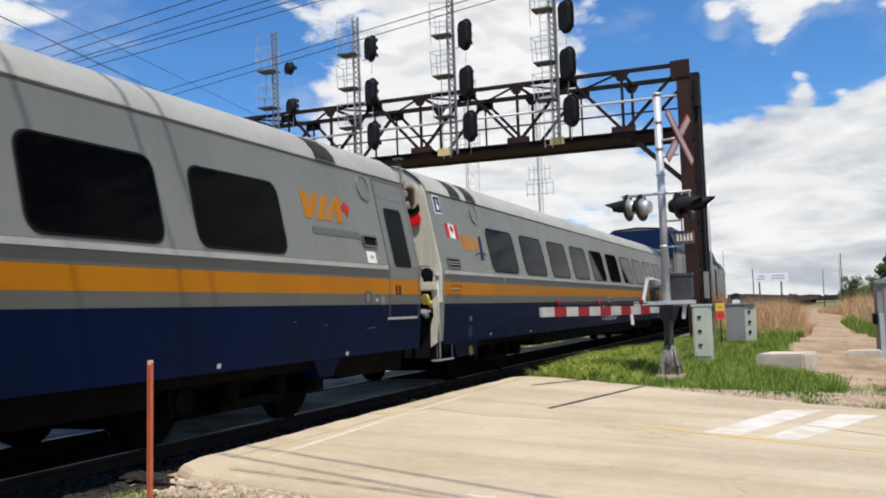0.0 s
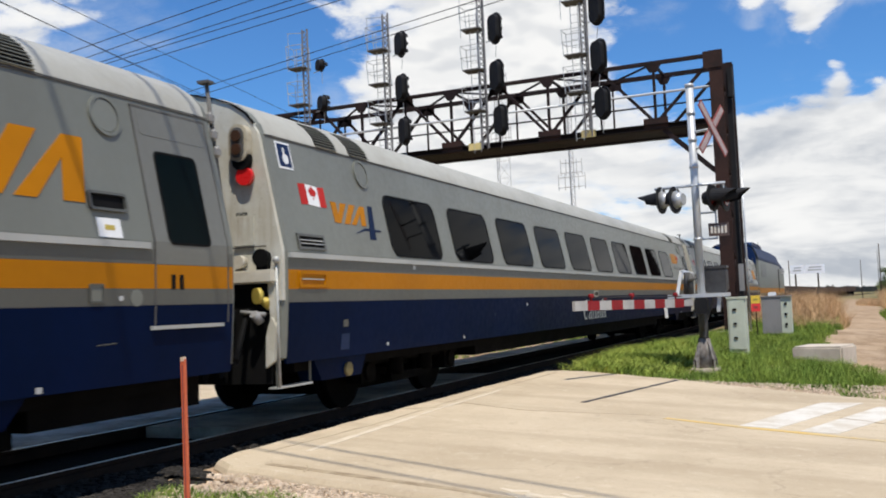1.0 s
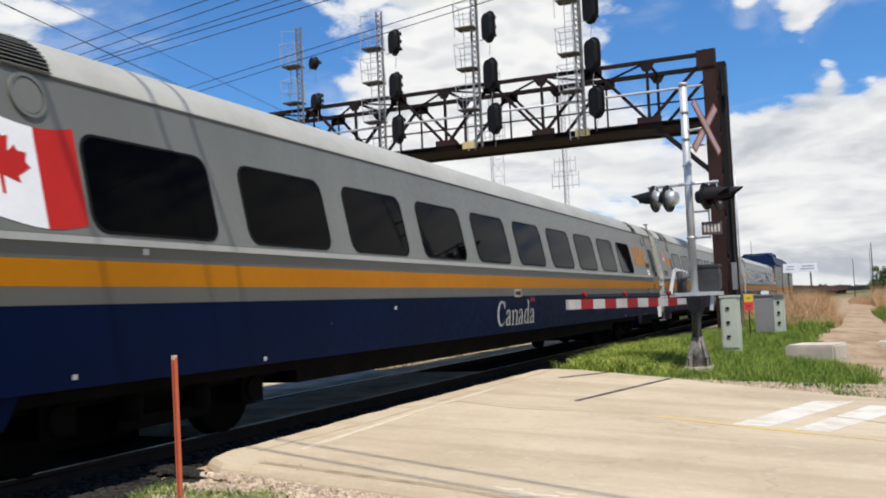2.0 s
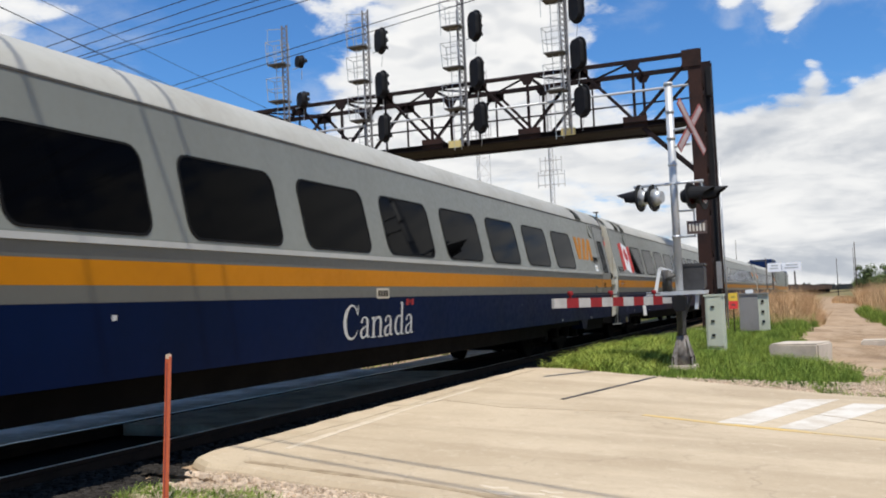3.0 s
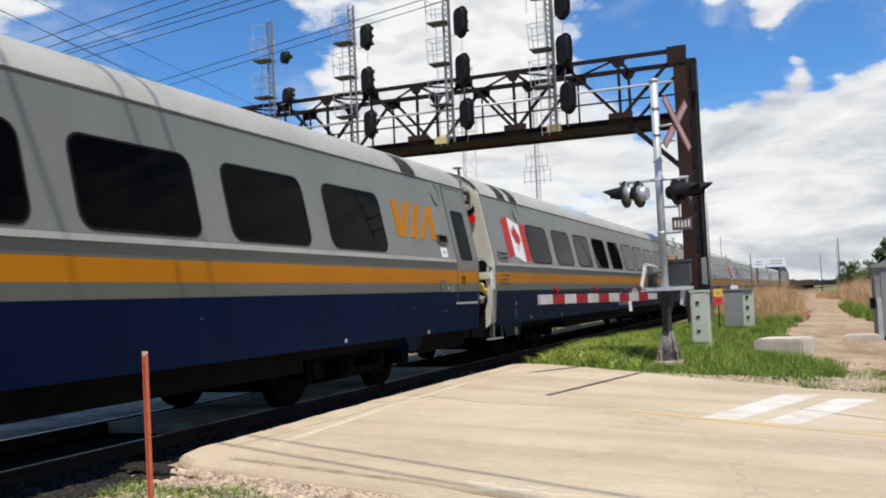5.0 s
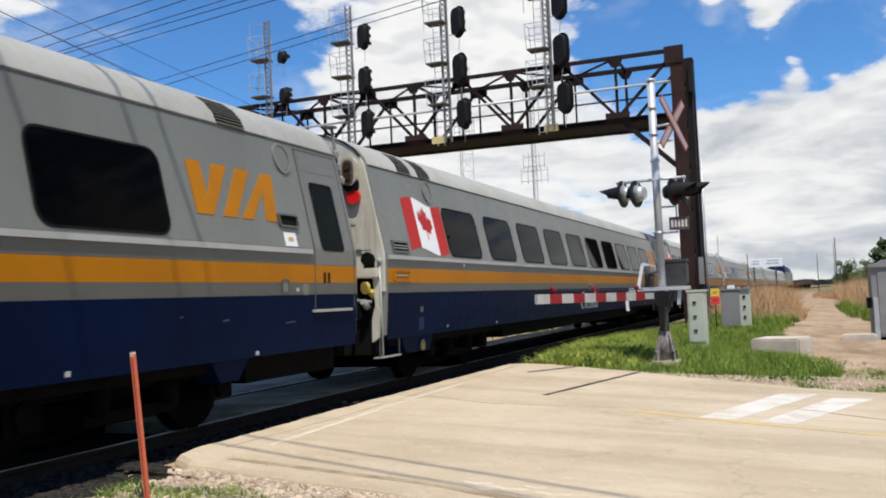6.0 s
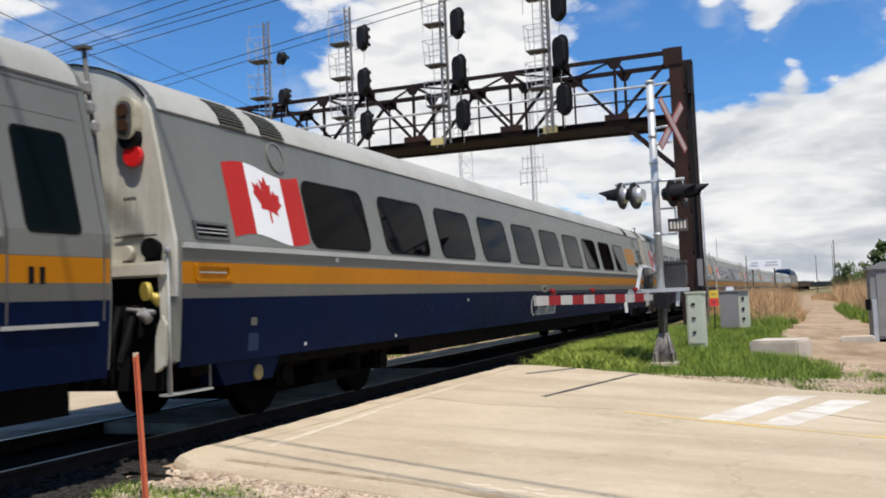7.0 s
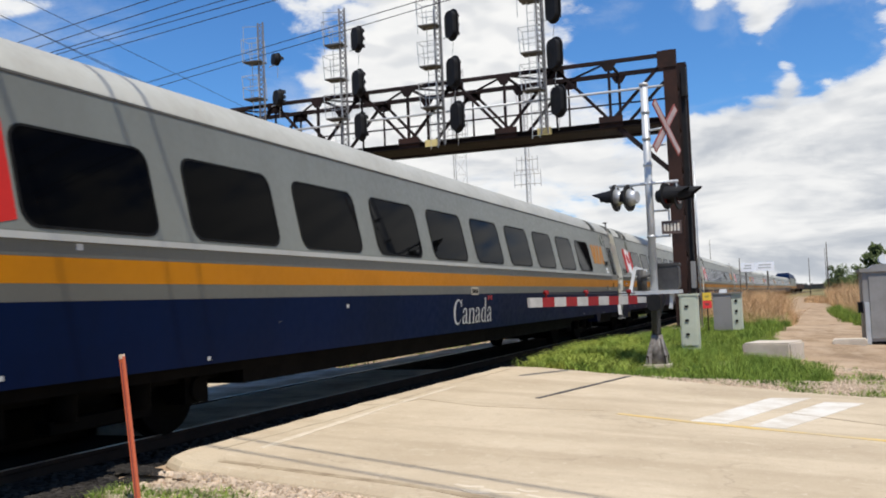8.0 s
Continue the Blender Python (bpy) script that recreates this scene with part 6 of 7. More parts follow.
# ---------------------------------------------------------------- cabinets, blocks, small signs
def cabinet_small():
    c = thing("relay_case", "slim pale green relay case with black latches standing in grass", "cabinet")
    x0, x1, y0, y1, z0, z1 = -2.62, -2.22, 22.2, 22.6, -0.2, 1.08
    part("case", shape(box, x0, x1, y0, y1, z0, z1), CABINET, c)
    part("lid", shape(box, x0 - 0.02, x1 + 0.02, y0 - 0.03, y1 + 0.02, z1, z1 + 0.05), CABINET, c, "overhanging lid")
    part("door", shape(box, x0 + 0.03, x1 - 0.03, y0 - 0.025, y0 - 0.001, z0 + 0.15, z1 - 0.03), CABINET, c)
    for z in (0.18, 0.5, 0.82):
        part("latch", shape(box, x0 + 0.12, x0 + 0.20, y0 - 0.05, y0 - 0.026, z, z + 0.045), BLACK, c, "black latch")


def cabinet_grey():
    c = thing("signal_case", "grey metal signal case with painted sunlit side on a post", "cabinet", Matrix.Translation((-2.36, 32.0, -0.16)))
    part("case", shape(box, -0.32, 0.26, -0.25, 0.25, 0.05, 1.22), ALU, c, "dull grey case front")
    part("lid", shape(box, -0.34, 0.60, -0.28, 0.28, 1.22, 1.26), ALU, c)
    # pale paint stands in for sun on the case's right face
    part("side_case", shape(box, 0.262, 0.57, -0.22, 0.25, 0.05, 1.24), CABINET, c, "pale box painted as the sunlit right side")
    for z in (0.3, 0.62, 0.95):
        part("hinge", shape(box, 0.36, 0.44, -0.25, -0.221, z, z + 0.08), BLACK, c, "black hinge")
    part("lamp_cap", shape(prism, rounded(0.24, 0.14, 0.06), 0.2, Matrix.Translation((0.0, 0.1, 1.31)) @ Matrix.Rotation(radians(90), 4, "X")), WHITE, c, "small white cap")
    bm = bmesh.new()
    rod(bm, (0.2, 0, -0.3), (0.2, 0, 0.06), 0.05, 8)
    part("post", bm, RUST, c)


def speed_board():
    b = thing("track_flag_board", "small yellow over red board on a thin post", "track sign", Matrix.Translation((-2.70, 30.0, -0.15)))
    part("yellow_plate", shape(box, -0.13, 0.13, -0.02, 0.0, 1.04, 1.28), SIGN_YELLOW, b, "yellow plate")
    part("red_plate", shape(box, -0.13, 0.13, -0.02, 0.0, 0.80, 1.036), SIGN_RED, b, "red plate")
    for z in (1.13, 0.89):
        part("plate_mark", shape(box, -0.06, 0.06, -0.024, -0.0205, z, z + 0.06), BRASS if z > 1.0 else MAROON, b)
    bm = bmesh.new()
    rod(bm, (0, 0.02, -0.2), (0, 0.02, 1.27), 0.02, 6)
    part("post", bm, RUST, b)


def bungalow():
    c = thing("equipment_shelter", "grey aluminium signal equipment shelter with white roof vent", "equipment shelter", Matrix.Translation((2.68, 28.9, -0.50)))
    part("body", shape(box, -1.08, 1.1, -0.7, 0.9, 0.12, 2.02), ALU, c, "dull aluminium sheet walls")
    part("roof", shape(box, -1.14, 1.16, -0.78, 0.96, 2.02, 2.12), ALU, c, "shallow overhanging roof")
    part("ridge", shape(prism, [(-0.9, 0), (0.9, 0), (0.75, 0.10), (-0.75, 0.10)], 1.4, Matrix.Translation((0, 0.75, 2.12)) @ Matrix.Rotation(radians(90), 4, "X")), ALU, c)
    part("vent_cap", shape(prism, rounded(0.7, 0.26, 0.12), 0.5, Matrix.Translation((-0.25, 0.2, 2.36)) @ Matrix.Rotation(radians(90), 4, "X")), WHITE, c, "white domed vent")
    part("door", shape(box, -0.92, -0.42, -0.73, -0.701, 0.2, 1.92), ALU, c, "sheet metal door")
    part("door", shape(box, -0.38, 0.5, -0.73, -0.701, 0.2, 1.92), ALU, c, "sheet metal door")
    part("door_gap", shape(box, -0.415, -0.385, -0.735, -0.702, 0.2, 1.92), BLACK, c, "dark door gap")
    part("meter_box", shape(box, -1.2, -1.08, -0.4, 0.0, 0.9, 1.2), BLACK, c, "dark side box")
    part("conduit", shape(box, -1.06, -0.94, -0.80, -0.70, 0.05, 1.2), GALV, c)
    part("skid", shape(box, -1.0, 1.0, -0.6, -0.45, -0.15, 0.12), RUBBER, c)
    part("skid", shape(box, -1.0, 1.0, 0.6, 0.75, -0.15, 0.12), RUBBER, c)


def block(name, x0, x1, y0, y1, h, turn, label):
    bm = bmesh.new()
    cx, cy = (x0 + x1) / 2, (y0 + y1) / 2
    box(bm, x0 - cx, x1 - cx, y0 - cy, y1 - cy, -0.15, h)
    bmesh.ops.bevel(bm, geom=bm.edges[:], offset=0.04, segments=2, affect="EDGES")
    for v in bm.verts:
        v.co += 0.02 * noise.noise_vector(v.co * 3 + Vector((cx, cy, 0)))
    one(name, bm, BLOCK, label, "concrete block", m=Matrix.Translation((cx, cy, level(cx) - 0.06)) @ Matrix.Rotation(radians(turn), 4, "Z"))


cabinet_small(), cabinet_grey(), speed_board(), bungalow()
block("concrete_block", -1.10, -0.10, 20.7, 21.7, 0.37, -16, "weathered pale concrete block lying in grass")
block("concrete_block", 0.75, 1.62, 27.6, 28.2, 0.16, -4, "low pale concrete slab on dirt")


# ---------------------------------------------------------------- wires and poles
def cable(name, p, q, r, sag, label, mat=None):
    bm = bmesh.new()
    p, q, n = Vector(p), Vector(q), 16
    pts = [p.lerp(q, i / n) - Vector((0, 0, sag * 4 * (i / n) * (1 - i / n))) for i in range(n + 1)]
    along = (q - p).normalized()
    u = along.cross(Vector((0, 0, 1))).normalized()
    w = u.cross(along)
    rings = [[bm.verts.new(c + r * (u * math.cos(1.2566 * k) + w * math.sin(1.2566 * k))) for k in range(5)] for c in pts]
    for a, b in zip(rings, rings[1:]):
        for k in range(5):
            bm.faces.new((a[k], a[(k + 1) % 5], b[(k + 1) % 5], b[k]))
    bm.faces.new(rings[0]), bm.faces.new(rings[-1])
    one(name, bm, mat or CABLE, label, "overhead wire", group="overhead wires")


for ya, yb, z in ((24.52, 37.31, 11.0), (25.08, 38.21, 11.0), (19.57, 29.08, 11.0), (20.03, 30.11, 11.0), (21.15, 30.62, 11.0), (21.98, 30.6, 11.0), (22.31, 31.62, 11.0)):
    k = (yb - ya) / 40
    cable("overhead_wire", (25, ya - 25 * k, z), (-70, ya + 70 * k, z), 0.015, 0.0, "thin dark overhead wire beside the road")
for (ya, za), (yb, zb) in (((26.9, 12.85), (38.35, 11.53)), ((28.74, 13.71), (43.92, 12.34)), ((27.44, 12.78), (36.2, 11.89))):
    dy, dz = (yb - ya), (zb - za)
    cable("overhead_wire", (-28, ya - 1.5 * dy, za - 1.5 * dz), (-28, ya + 4 * dy, za + 4 * dz), 0.012, 0.0, "thin dark wire along the railway")
# wires nearer the camera, above its view, whose shade falls on the cars
for shade_y in (5.04, 6.27, 6.72):
    p = Vector((-5.23, shade_y, 2.94)) + SUN_FROM * (8.2 / SUN_FROM.z)
    d = Vector((0.96, -0.28, 0)).normalized()
    cable("overhead_wire", p + d * 30, p - d * 30, 0.022, 0.0, "dark overhead cable crossing the tracks")


def far_pole(x, y, h, arms, label):
    p = thing("utility_pole", label, "utility pole", Matrix.Translation((x, y, -0.3)))
    bm = bmesh.new()
    rod(bm, (0, 0, 0), (0, 0, h), 0.085, 8, 0.05)
    part("pole", bm, BARK, p)
    for z in arms:
        part("crossarm", shape(box, -1.1, 1.1, -0.06, 0.06, z, z + 0.12), BARK, p)


far_pole(2.9, 110, 6.3, (), "bare weathered wooden pole far down the line")
far_pole(1.6, 170, 6.4, (), "weathered wooden utility pole far down the line")
far_pole(5.2, 210, 9.5, (), "weathered wooden utility pole far down the line")
far_pole(-16.0, 190, 11.5, (), "thin far pole beside the tracks")


def lattice_tower(x, y, h, w, label, antennas):
    t = thing("lattice_tower", label, "antenna mast", Matrix.Translation((x, y, -0.3)))
    legs = [(w * math.cos(a), w * math.sin(a)) for a in (0.5, 2.6, 4.7)]
    for a, b in legs:
        part("leg", shape(rod, (a, b, 0), (a, b, h), 0.045, 5), TOWER_WHITE, t, "galvanised tower leg")
    bm = bmesh.new()
    z, step = 0.0, w * 2.2
    while z < h - step:
        for i in range(3):
            a, b = legs[i], legs[(i + 1) % 3]
            rod(bm, (*a, z), (*b, z + step), 0.03, 4), rod(bm, (*b, z + step), (*a, z + step), 0.022, 4)
        z += step
    part("lacing", bm, TOWER_WHITE, t)
    for z, size in antennas:
        for dx in (-size, -size / 2, size / 2, size):
            part("antenna", shape(rod, (dx, 0, z - 0.9), (dx, 0, z + 0.9), 0.05, 6), TOWER_WHITE, t, "grey antenna rod")
        for dz in (-0.6, 0.5):
            part("antenna_arm", shape(rod, (-size, 0, z + dz), (size, 0, z + dz), 0.05, 6), TOWER_WHITE, t)
    return t


lattice_tower(-27.4, 100, 25.5, 0.28, "tall slim galvanised antenna mast behind the railway", ((14.7, 1.5), (16.3, 1.2), (24.0, 0.9)))
lattice_tower(-35.4, 100, 28.0, 0.9, "tall galvanised lattice tower behind the railway", ((21.0, 1.2),))

# ---------------------------------------------------------------- far things along the line
bb = thing("billboard", "wide white lineside board of two panels on brown posts", "billboard", Matrix.Translation((-3.12, 80, 0)))
for x0, x1, top in ((-1.28, -0.22, 3.36), (-0.18, 1.28, 3.34)):
    panel = part("panel", shape(box, x0, x1, -0.03, 0.03, 2.64, top), BOARD_WHITE, bb, "white panel")
    for k in range(2):
        part("panel_bar", shape(box, x0 + 0.2 + 0.1 * k, x1 - 0.25, -0.038, -0.031, 2.86 + 0.22 * k, 2.96 + 0.22 * k), LETTER, panel, "pale bar of unreadable writing")
for x in (-0.92, 0.75):
    part("post", shape(box, x - 0.06, x + 0.06, 0.032, 0.15, -0.6, 3.2), BARK, bb, "brown timber post")
pole = thing("lineside_pole", "thin brown pole standing in reeds beside a white board", "pole", Matrix.Translation((-4.5, 80, 0)))
part("shaft", shape(rod, (0, 0, -0.6), (0, 0, 3.75), 0.05, 8, 0.04), BARK, pole)
for px, y, size in ((-10.4, 96, 1.0), (-9.2, 125, 1.28)):
    s = thing("dwarf_signal", "black low signal on a short post beside the far track", "railway signal", Matrix.Translation((px, y, -0.3)) @ Matrix.Scale(size, 4), group="low signals")
    part("backing_board", shape(prism, rounded(1.0, 1.3, 0.3), 0.12, Matrix.Translation((0, 0, 1.3)) @ Matrix.Rotation(radians(90), 4, "X")), BLACK, s)
    bm = bmesh.new()
    rod(bm, (0, 0, 0), (0, 0, 0.7), 0.08, 8)
    part("post", bm, BLACK, s)

# a row of standing freight cars far off on another track
for i in range(12):
    y = 150 + 16 * i
    c = thing("freight_car", "brown open freight car standing far down the line", "freight car", Matrix.Translation((track_x(y) - 4.6, y, 0)) @ Matrix.Rotation(-math.atan(2 * CURVE * (y - 60)), 4, "Z"), group="standing freight cars")
    bm = bmesh.new()
    box(bm, -1.5, 1.5, -7.3, 7.3, 0.9, 2.2)
    for k in range(9):
        box(bm, 1.5, 1.62, -7.2 + 1.78 * k, -7.05 + 1.78 * k, 0.9, 2.2)
    part("body", bm, FREIGHT, c, "ribbed brown body")
    for s in (-5.2, 5.2):
        part("bogie", shape(box, -1.1, 1.1, s - 1.2, s + 1.2, -0.16, 0.9), UNDER, c)


def tree(x, y, h, spread, seed, leaves=2600):
    rnd = random.Random(seed)
    t = thing("tree", "scrubby green tree with uneven crown beside the dirt track", "tree", Matrix.Translation((x, y, -0.5)), group="trees beside the line")
    bm = bmesh.new()
    rod(bm, (0, 0, 0), (0.05, 0, h * 0.55), 0.05 * h * 0.4, 8, 0.02 * h * 0.4)
    tips = []
    for k in range(9):
        a, z = rnd.uniform(0, 6.28), h * rnd.uniform(0.18, 0.5)
        q = (spread * rnd.uniform(0.4, 0.9) * math.cos(a), spread * rnd.uniform(0.4, 0.9) * math.sin(a), z + h * rnd.uniform(0.15, 0.4))
        rod(bm, (0, 0, z), q, 0.03, 5, 0.012)
        tips.append(q)
    part("trunk", bm, BARK, t)
    clumps = [(Vector(q) + Vector((rnd.gauss(0, 0.25), rnd.gauss(0, 0.25), rnd.gauss(0, 0.2))) * spread, spread * rnd.uniform(0.25, 0.5)) for q in tips for _ in range(3)]
    verts, faces = [], []
    for _ in range(leaves):
        c, r = rnd.choice(clumps)
        d = Vector((rnd.gauss(0, 1), rnd.gauss(0, 1), rnd.gauss(0, 0.8))).normalized() * r * rnd.uniform(0.5, 1.05)
        p = c + d
        p.z = max(p.z, 0.15)
        u = Vector((rnd.gauss(0, 1), rnd.gauss(0, 1), rnd.gauss(0, 1))).normalized() * 0.04 * h * rnd.uniform(0.5, 1.1)
        w = u.orthogonal().normalized() * u.length * 0.6
        n = len(verts)
        verts += [tuple(p - u), tuple(p + w), tuple(p + u), tuple(p - w)]
        faces.append((n, n + 1, n + 2, n + 3))
    soup("crown", verts, faces, LEAF, "dense green leaves", parent=t)


for i, (x, y, h, s) in enumerate(((7.3, 90, 5.4, 1.5), (6.5, 106, 4.0, 1.5), (8.4, 88, 4.6, 1.7), (9.8, 84, 5.4, 2.2), (8.2, 112, 3.6, 1.6), (11.5, 86, 6.0, 2.8), (5.6, 134, 4.4, 1.7), (6.8, 140, 3.2, 1.5), (8.6, 132, 3.8, 2.0), (7.0, 185, 4.0, 2.2), (9.4, 68, 3.2, 1.4), (13, 92, 6.4, 3.0))):
    tree(x, y, h, s, 40 + i)


def far_woods():
    rnd = random.Random(5)
    verts, faces = [], []
    for _ in range(16000):
        a = rnd.uniform(-1.3, 1.0)
        d = rnd.uniform(650, 800)
        x, y = d * math.sin(a), d * math.cos(a)
        z = rnd.uniform(-1, 3.2 + 2.4 * noise.noise((a * 14, 0, 2)))
        r = rnd.uniform(0.7, 1.8)
        n = len(verts)
        verts += [(x - r, y, z), (x, y - r * 0.4, z + r), (x + r, y, z), (x, y + r * 0.4, z - r)]
        faces.append((n, n + 1, n + 2, n + 3))
    soup("distant_woods", verts, faces, DARKTREE, "low dark line of distant woods", "woods")


far_woods()


# ---------------------------------------------------------------- grass, reeds, stones
def inside(p, poly):
    x, y = p
    hit = False
    for (x0, y0), (x1, y1) in zip(poly, poly[1:] + poly[:1]):
        if (y0 > y) != (y1 > y) and x < x0 + (y - y0) / (y1 - y0) * (x1 - x0):
            hit = not hit
    return hit


def blades(name, poly, count, h0, h1, width, mat, label, seed, clump=0.25, lean=0.35, edge=0.0):
    rnd = random.Random(seed)
    xs, ys = [p[0] for p in poly], [p[1] for p in poly]
    verts, faces = [], []
    tries = 0
    while len(faces) < count * 2 and tries < count * 6:
        tries += 1
        x, y = rnd.uniform(min(xs), max(xs)), rnd.uniform(min(ys), max(ys))
        ex, ey = x + 0.5 * noise.noise((x * 1.3, y * 1.3, 0.5)) + 0.15 * noise.noise((x * 5, y * 5, 1.5)), y + 0.3 * noise.noise((x * 1.6, y * 1.6, 3.5))
        if not inside((ex, ey), poly):
            continue
        much = noise.noise((x * 1.1, y * 0.6, seed + 9))
        if rnd.random() > 0.75 + 0.8 * much + edge:
            continue
        h = rnd.uniform(h0, h1) * (0.75 + 0.7 * max(0, much + 0.2))
        z = ground_z(x, y) - 0.03
        a = rnd.uniform(0, 6.28)
        w, l = width * rnd.uniform(0.6, 1.3), h * lean * rnd.uniform(0.1, 1.2)
        b = rnd.uniform(0, 6.28)
        dx, dy = math.cos(a) * w, math.sin(a) * w
        lx, ly = math.cos(b) * l, math.sin(b) * l
        n = len(verts)
        verts += [(x - dx, y - dy, z), (x + dx, y + dy, z), (x + dx * 0.7 + lx * 0.4, y + dy * 0.7 + ly * 0.4, z + h * 0.6), (x - dx * 0.7 + lx * 0.4, y - dy * 0.7 + ly * 0.4, z + h * 0.6), (x + lx, y + ly, z + h)]
        faces += [(n, n + 1, n + 2, n + 3), (n + 3, n + 2, n + 4)]
    return soup(name, verts, faces, mat, label, "grass")


VERGE = [(-4.85, 16.35), (-4.4, 16.2), (-3.7, 16.0), (-2.63, 15.65), (-2.2, 15.75), (-1.6, 15.7), (-0.6, 15.55), (0.0, 15.7), (0.4, 16.5), (0.35, 18.0), (-0.1, 19.5), (-0.3, 21.5), (-0.9, 24), (-1.2, 30), (-1.0, 40), (-1.6, 46), (-4.0, 46), (-4.75, 30), (-4.85, 20)]


def turf(poly, label, mat):
    """A thin skin of matted low growth under the blades."""
    xs, ys = [p[0] for p in poly], [p[1] for p in poly]
    verts, faces, seen, step = [], [], {}, 0.3
    for j in range(int((max(ys) - min(ys)) / step)):
        for i in range(int((max(xs) - min(xs)) / step)):
            x, y = min(xs) + i * step, min(ys) + j * step
            if not inside((x + 0.15 + 0.3 * noise.noise((x * 1.3, y * 1.3, 0.5)), y + 0.15), poly):
                continue
            face = []
            for u, v in ((0, 0), (1, 0), (1, 1), (0, 1)):
                key = (i + u, j + v)
                if key not in seen:
                    px, py = min(xs) + key[0] * step, min(ys) + key[1] * step
                    px, py = px + 0.1 * noise.noise((px * 4, py * 4, 1)), py + 0.1 * noise.noise((px * 4, py * 4, 7))
                    seen[key] = len(verts)
                    verts.append((px, py, ground_z(px, py) - 0.03 + 0.03 * noise.noise((px * 1.5, py * 1.5, 4))))
                face.append(seen[key])
            faces.append(tuple(face))
    soup("turf", verts, faces, mat, label, "turf")


blades("reed_bed", [(-3.4, 37), (-1.6, 36), (-0.2, 40), (-0.3, 47), (-1.5, 50), (-3.6, 46)], 6000, 0.12, 0.7, 0.005, REED, "short broken tan reeds round the taller ones", 27, lean=1.2, edge=-0.35)
turf(VERGE, "matted green and brown turf under the grass", TURF)
blades("grass_verge", VERGE, 42000, 0.03, 0.09, 0.010, GRASS, "dense short green turf round the crossing mast", 2, lean=0.8, edge=0.3)
blades("grass_verge", VERGE, 34000, 0.05, 0.20, 0.0042, GRASS, "lush uneven green grass round the crossing mast", 3, lean=0.8, edge=-0.25)
blades("weeds", [(-4.9, 16.4), (-4.3, 16.1), (-3.0, 15.9), (-2.8, 17.2), (-3.2, 20.5), (-4.0, 24), (-4.9, 24)], 22000, 0.08, 0.30, 0.010, WEED, "bushy light green weeds beside the rails", 31, lean=1.2, edge=-0.25)
blades("weeds", [(-2.4, 16.8), (-0.4, 16.2), (0.4, 16.8), (0.5, 18.2), (-0.2, 20.4), (-2.2, 21.6)], 9000, 0.08, 0.30, 0.0045, GRASS, "tall ragged grass before the concrete block", 32, lean=0.9, edge=-0.2)
blades("grass_verge", [(-4.4, 22), (-2.0, 18.5), (-1.0, 20), (-0.6, 23), (-0.9, 34), (-4.2, 36)], 26000, 0.08, 0.28, 0.0055, GRASS, "taller green grass round the relay case", 4, lean=0.7, edge=0.0)
blades("grass_tufts", [(-5.0, 4.2), (-4.5, 5.35), (-3.9, 5.55), (-3.1, 5.2), (-2.7, 4.3)], 6000, 0.03, 0.09, 0.004, GRASS, "short sparse green tufts on gravel", 6, lean=0.7, edge=-0.15)
blades("grass_tufts", [(-4.75, 5.25), (-4.72, 5.62), (-4.2, 5.8), (-3.7, 5.85), (-3.35, 5.65), (-3.3, 5.3)], 2400, 0.03, 0.10, 0.004, GRASS, "bright green grass tufts on gravel round the stake", 16, lean=1.0, edge=-0.3)
blades("grass_tufts", [(-0.6, 14.4), (0.9, 14.3), (1.3, 16.0), (0.9, 18.6), (0.2, 21.0), (-0.2, 18)], 3500, 0.03, 0.12, 0.006, GRASS, "thin green tufts straying onto the dirt", 17, lean=0.9, edge=-0.35)
blades("reed_bed", [(-2.9, 38), (-1.9, 37), (-0.5, 42), (-0.7, 60), (-1.5, 90), (-4.6, 90), (-4.4, 44)], 15000, 0.3, 1.5, 0.0055, REED, "tall dry tan reeds beside the railway", 7, lean=0.9, edge=-0.4)
blades("reed_bed", [(2.5, 47), (3.4, 40), (9, 39), (14, 60), (11, 110), (2.6, 110), (2.3, 66)], 30000, 0.6, 2.1, 0.010, REED, "tall dry tan reeds beside the dirt track", 8, lean=0.5, edge=-0.2)
blades("grass_verge", [(1.5, 64), (1.9, 46), (2.5, 38), (6.5, 33), (5, 46), (2.6, 70)], 20000, 0.1, 0.6, 0.009, GRASS, "green grass along the dirt track", 9, lean=0.7)
blades("grass_verge", [(-3.6, 34), (-1.6, 33), (-0.5, 38), (-0.7, 44), (-3.6, 44)], 9000, 0.1, 0.5, 0.008, GRASS, "green grass mixed into the foot of the reeds", 18, lean=0.7)
blades("grass_verge", [(-1.3, 30), (-0.7, 36), (-0.2, 46), (-1.2, 48), (-2.4, 38)], 9000, 0.06, 0.25, 0.010, GRASS, "green grass along the foot of the reeds", 13, lean=0.7)
blades("grass_verge", [(0.3, 100), (2.4, 100), (3.2, 150), (1.5, 150)], 5000, 0.2, 0.5, 0.03, REED, "dry grass strip far down the line", 10)
blades("grass_verge", [(-9.5, 17), (-8.7, 17), (-8.8, 60), (-12, 60), (-14, 18)], 9000, 0.08, 0.24, 0.02, GRASS, "low green weeds on the other side of the track", 12)


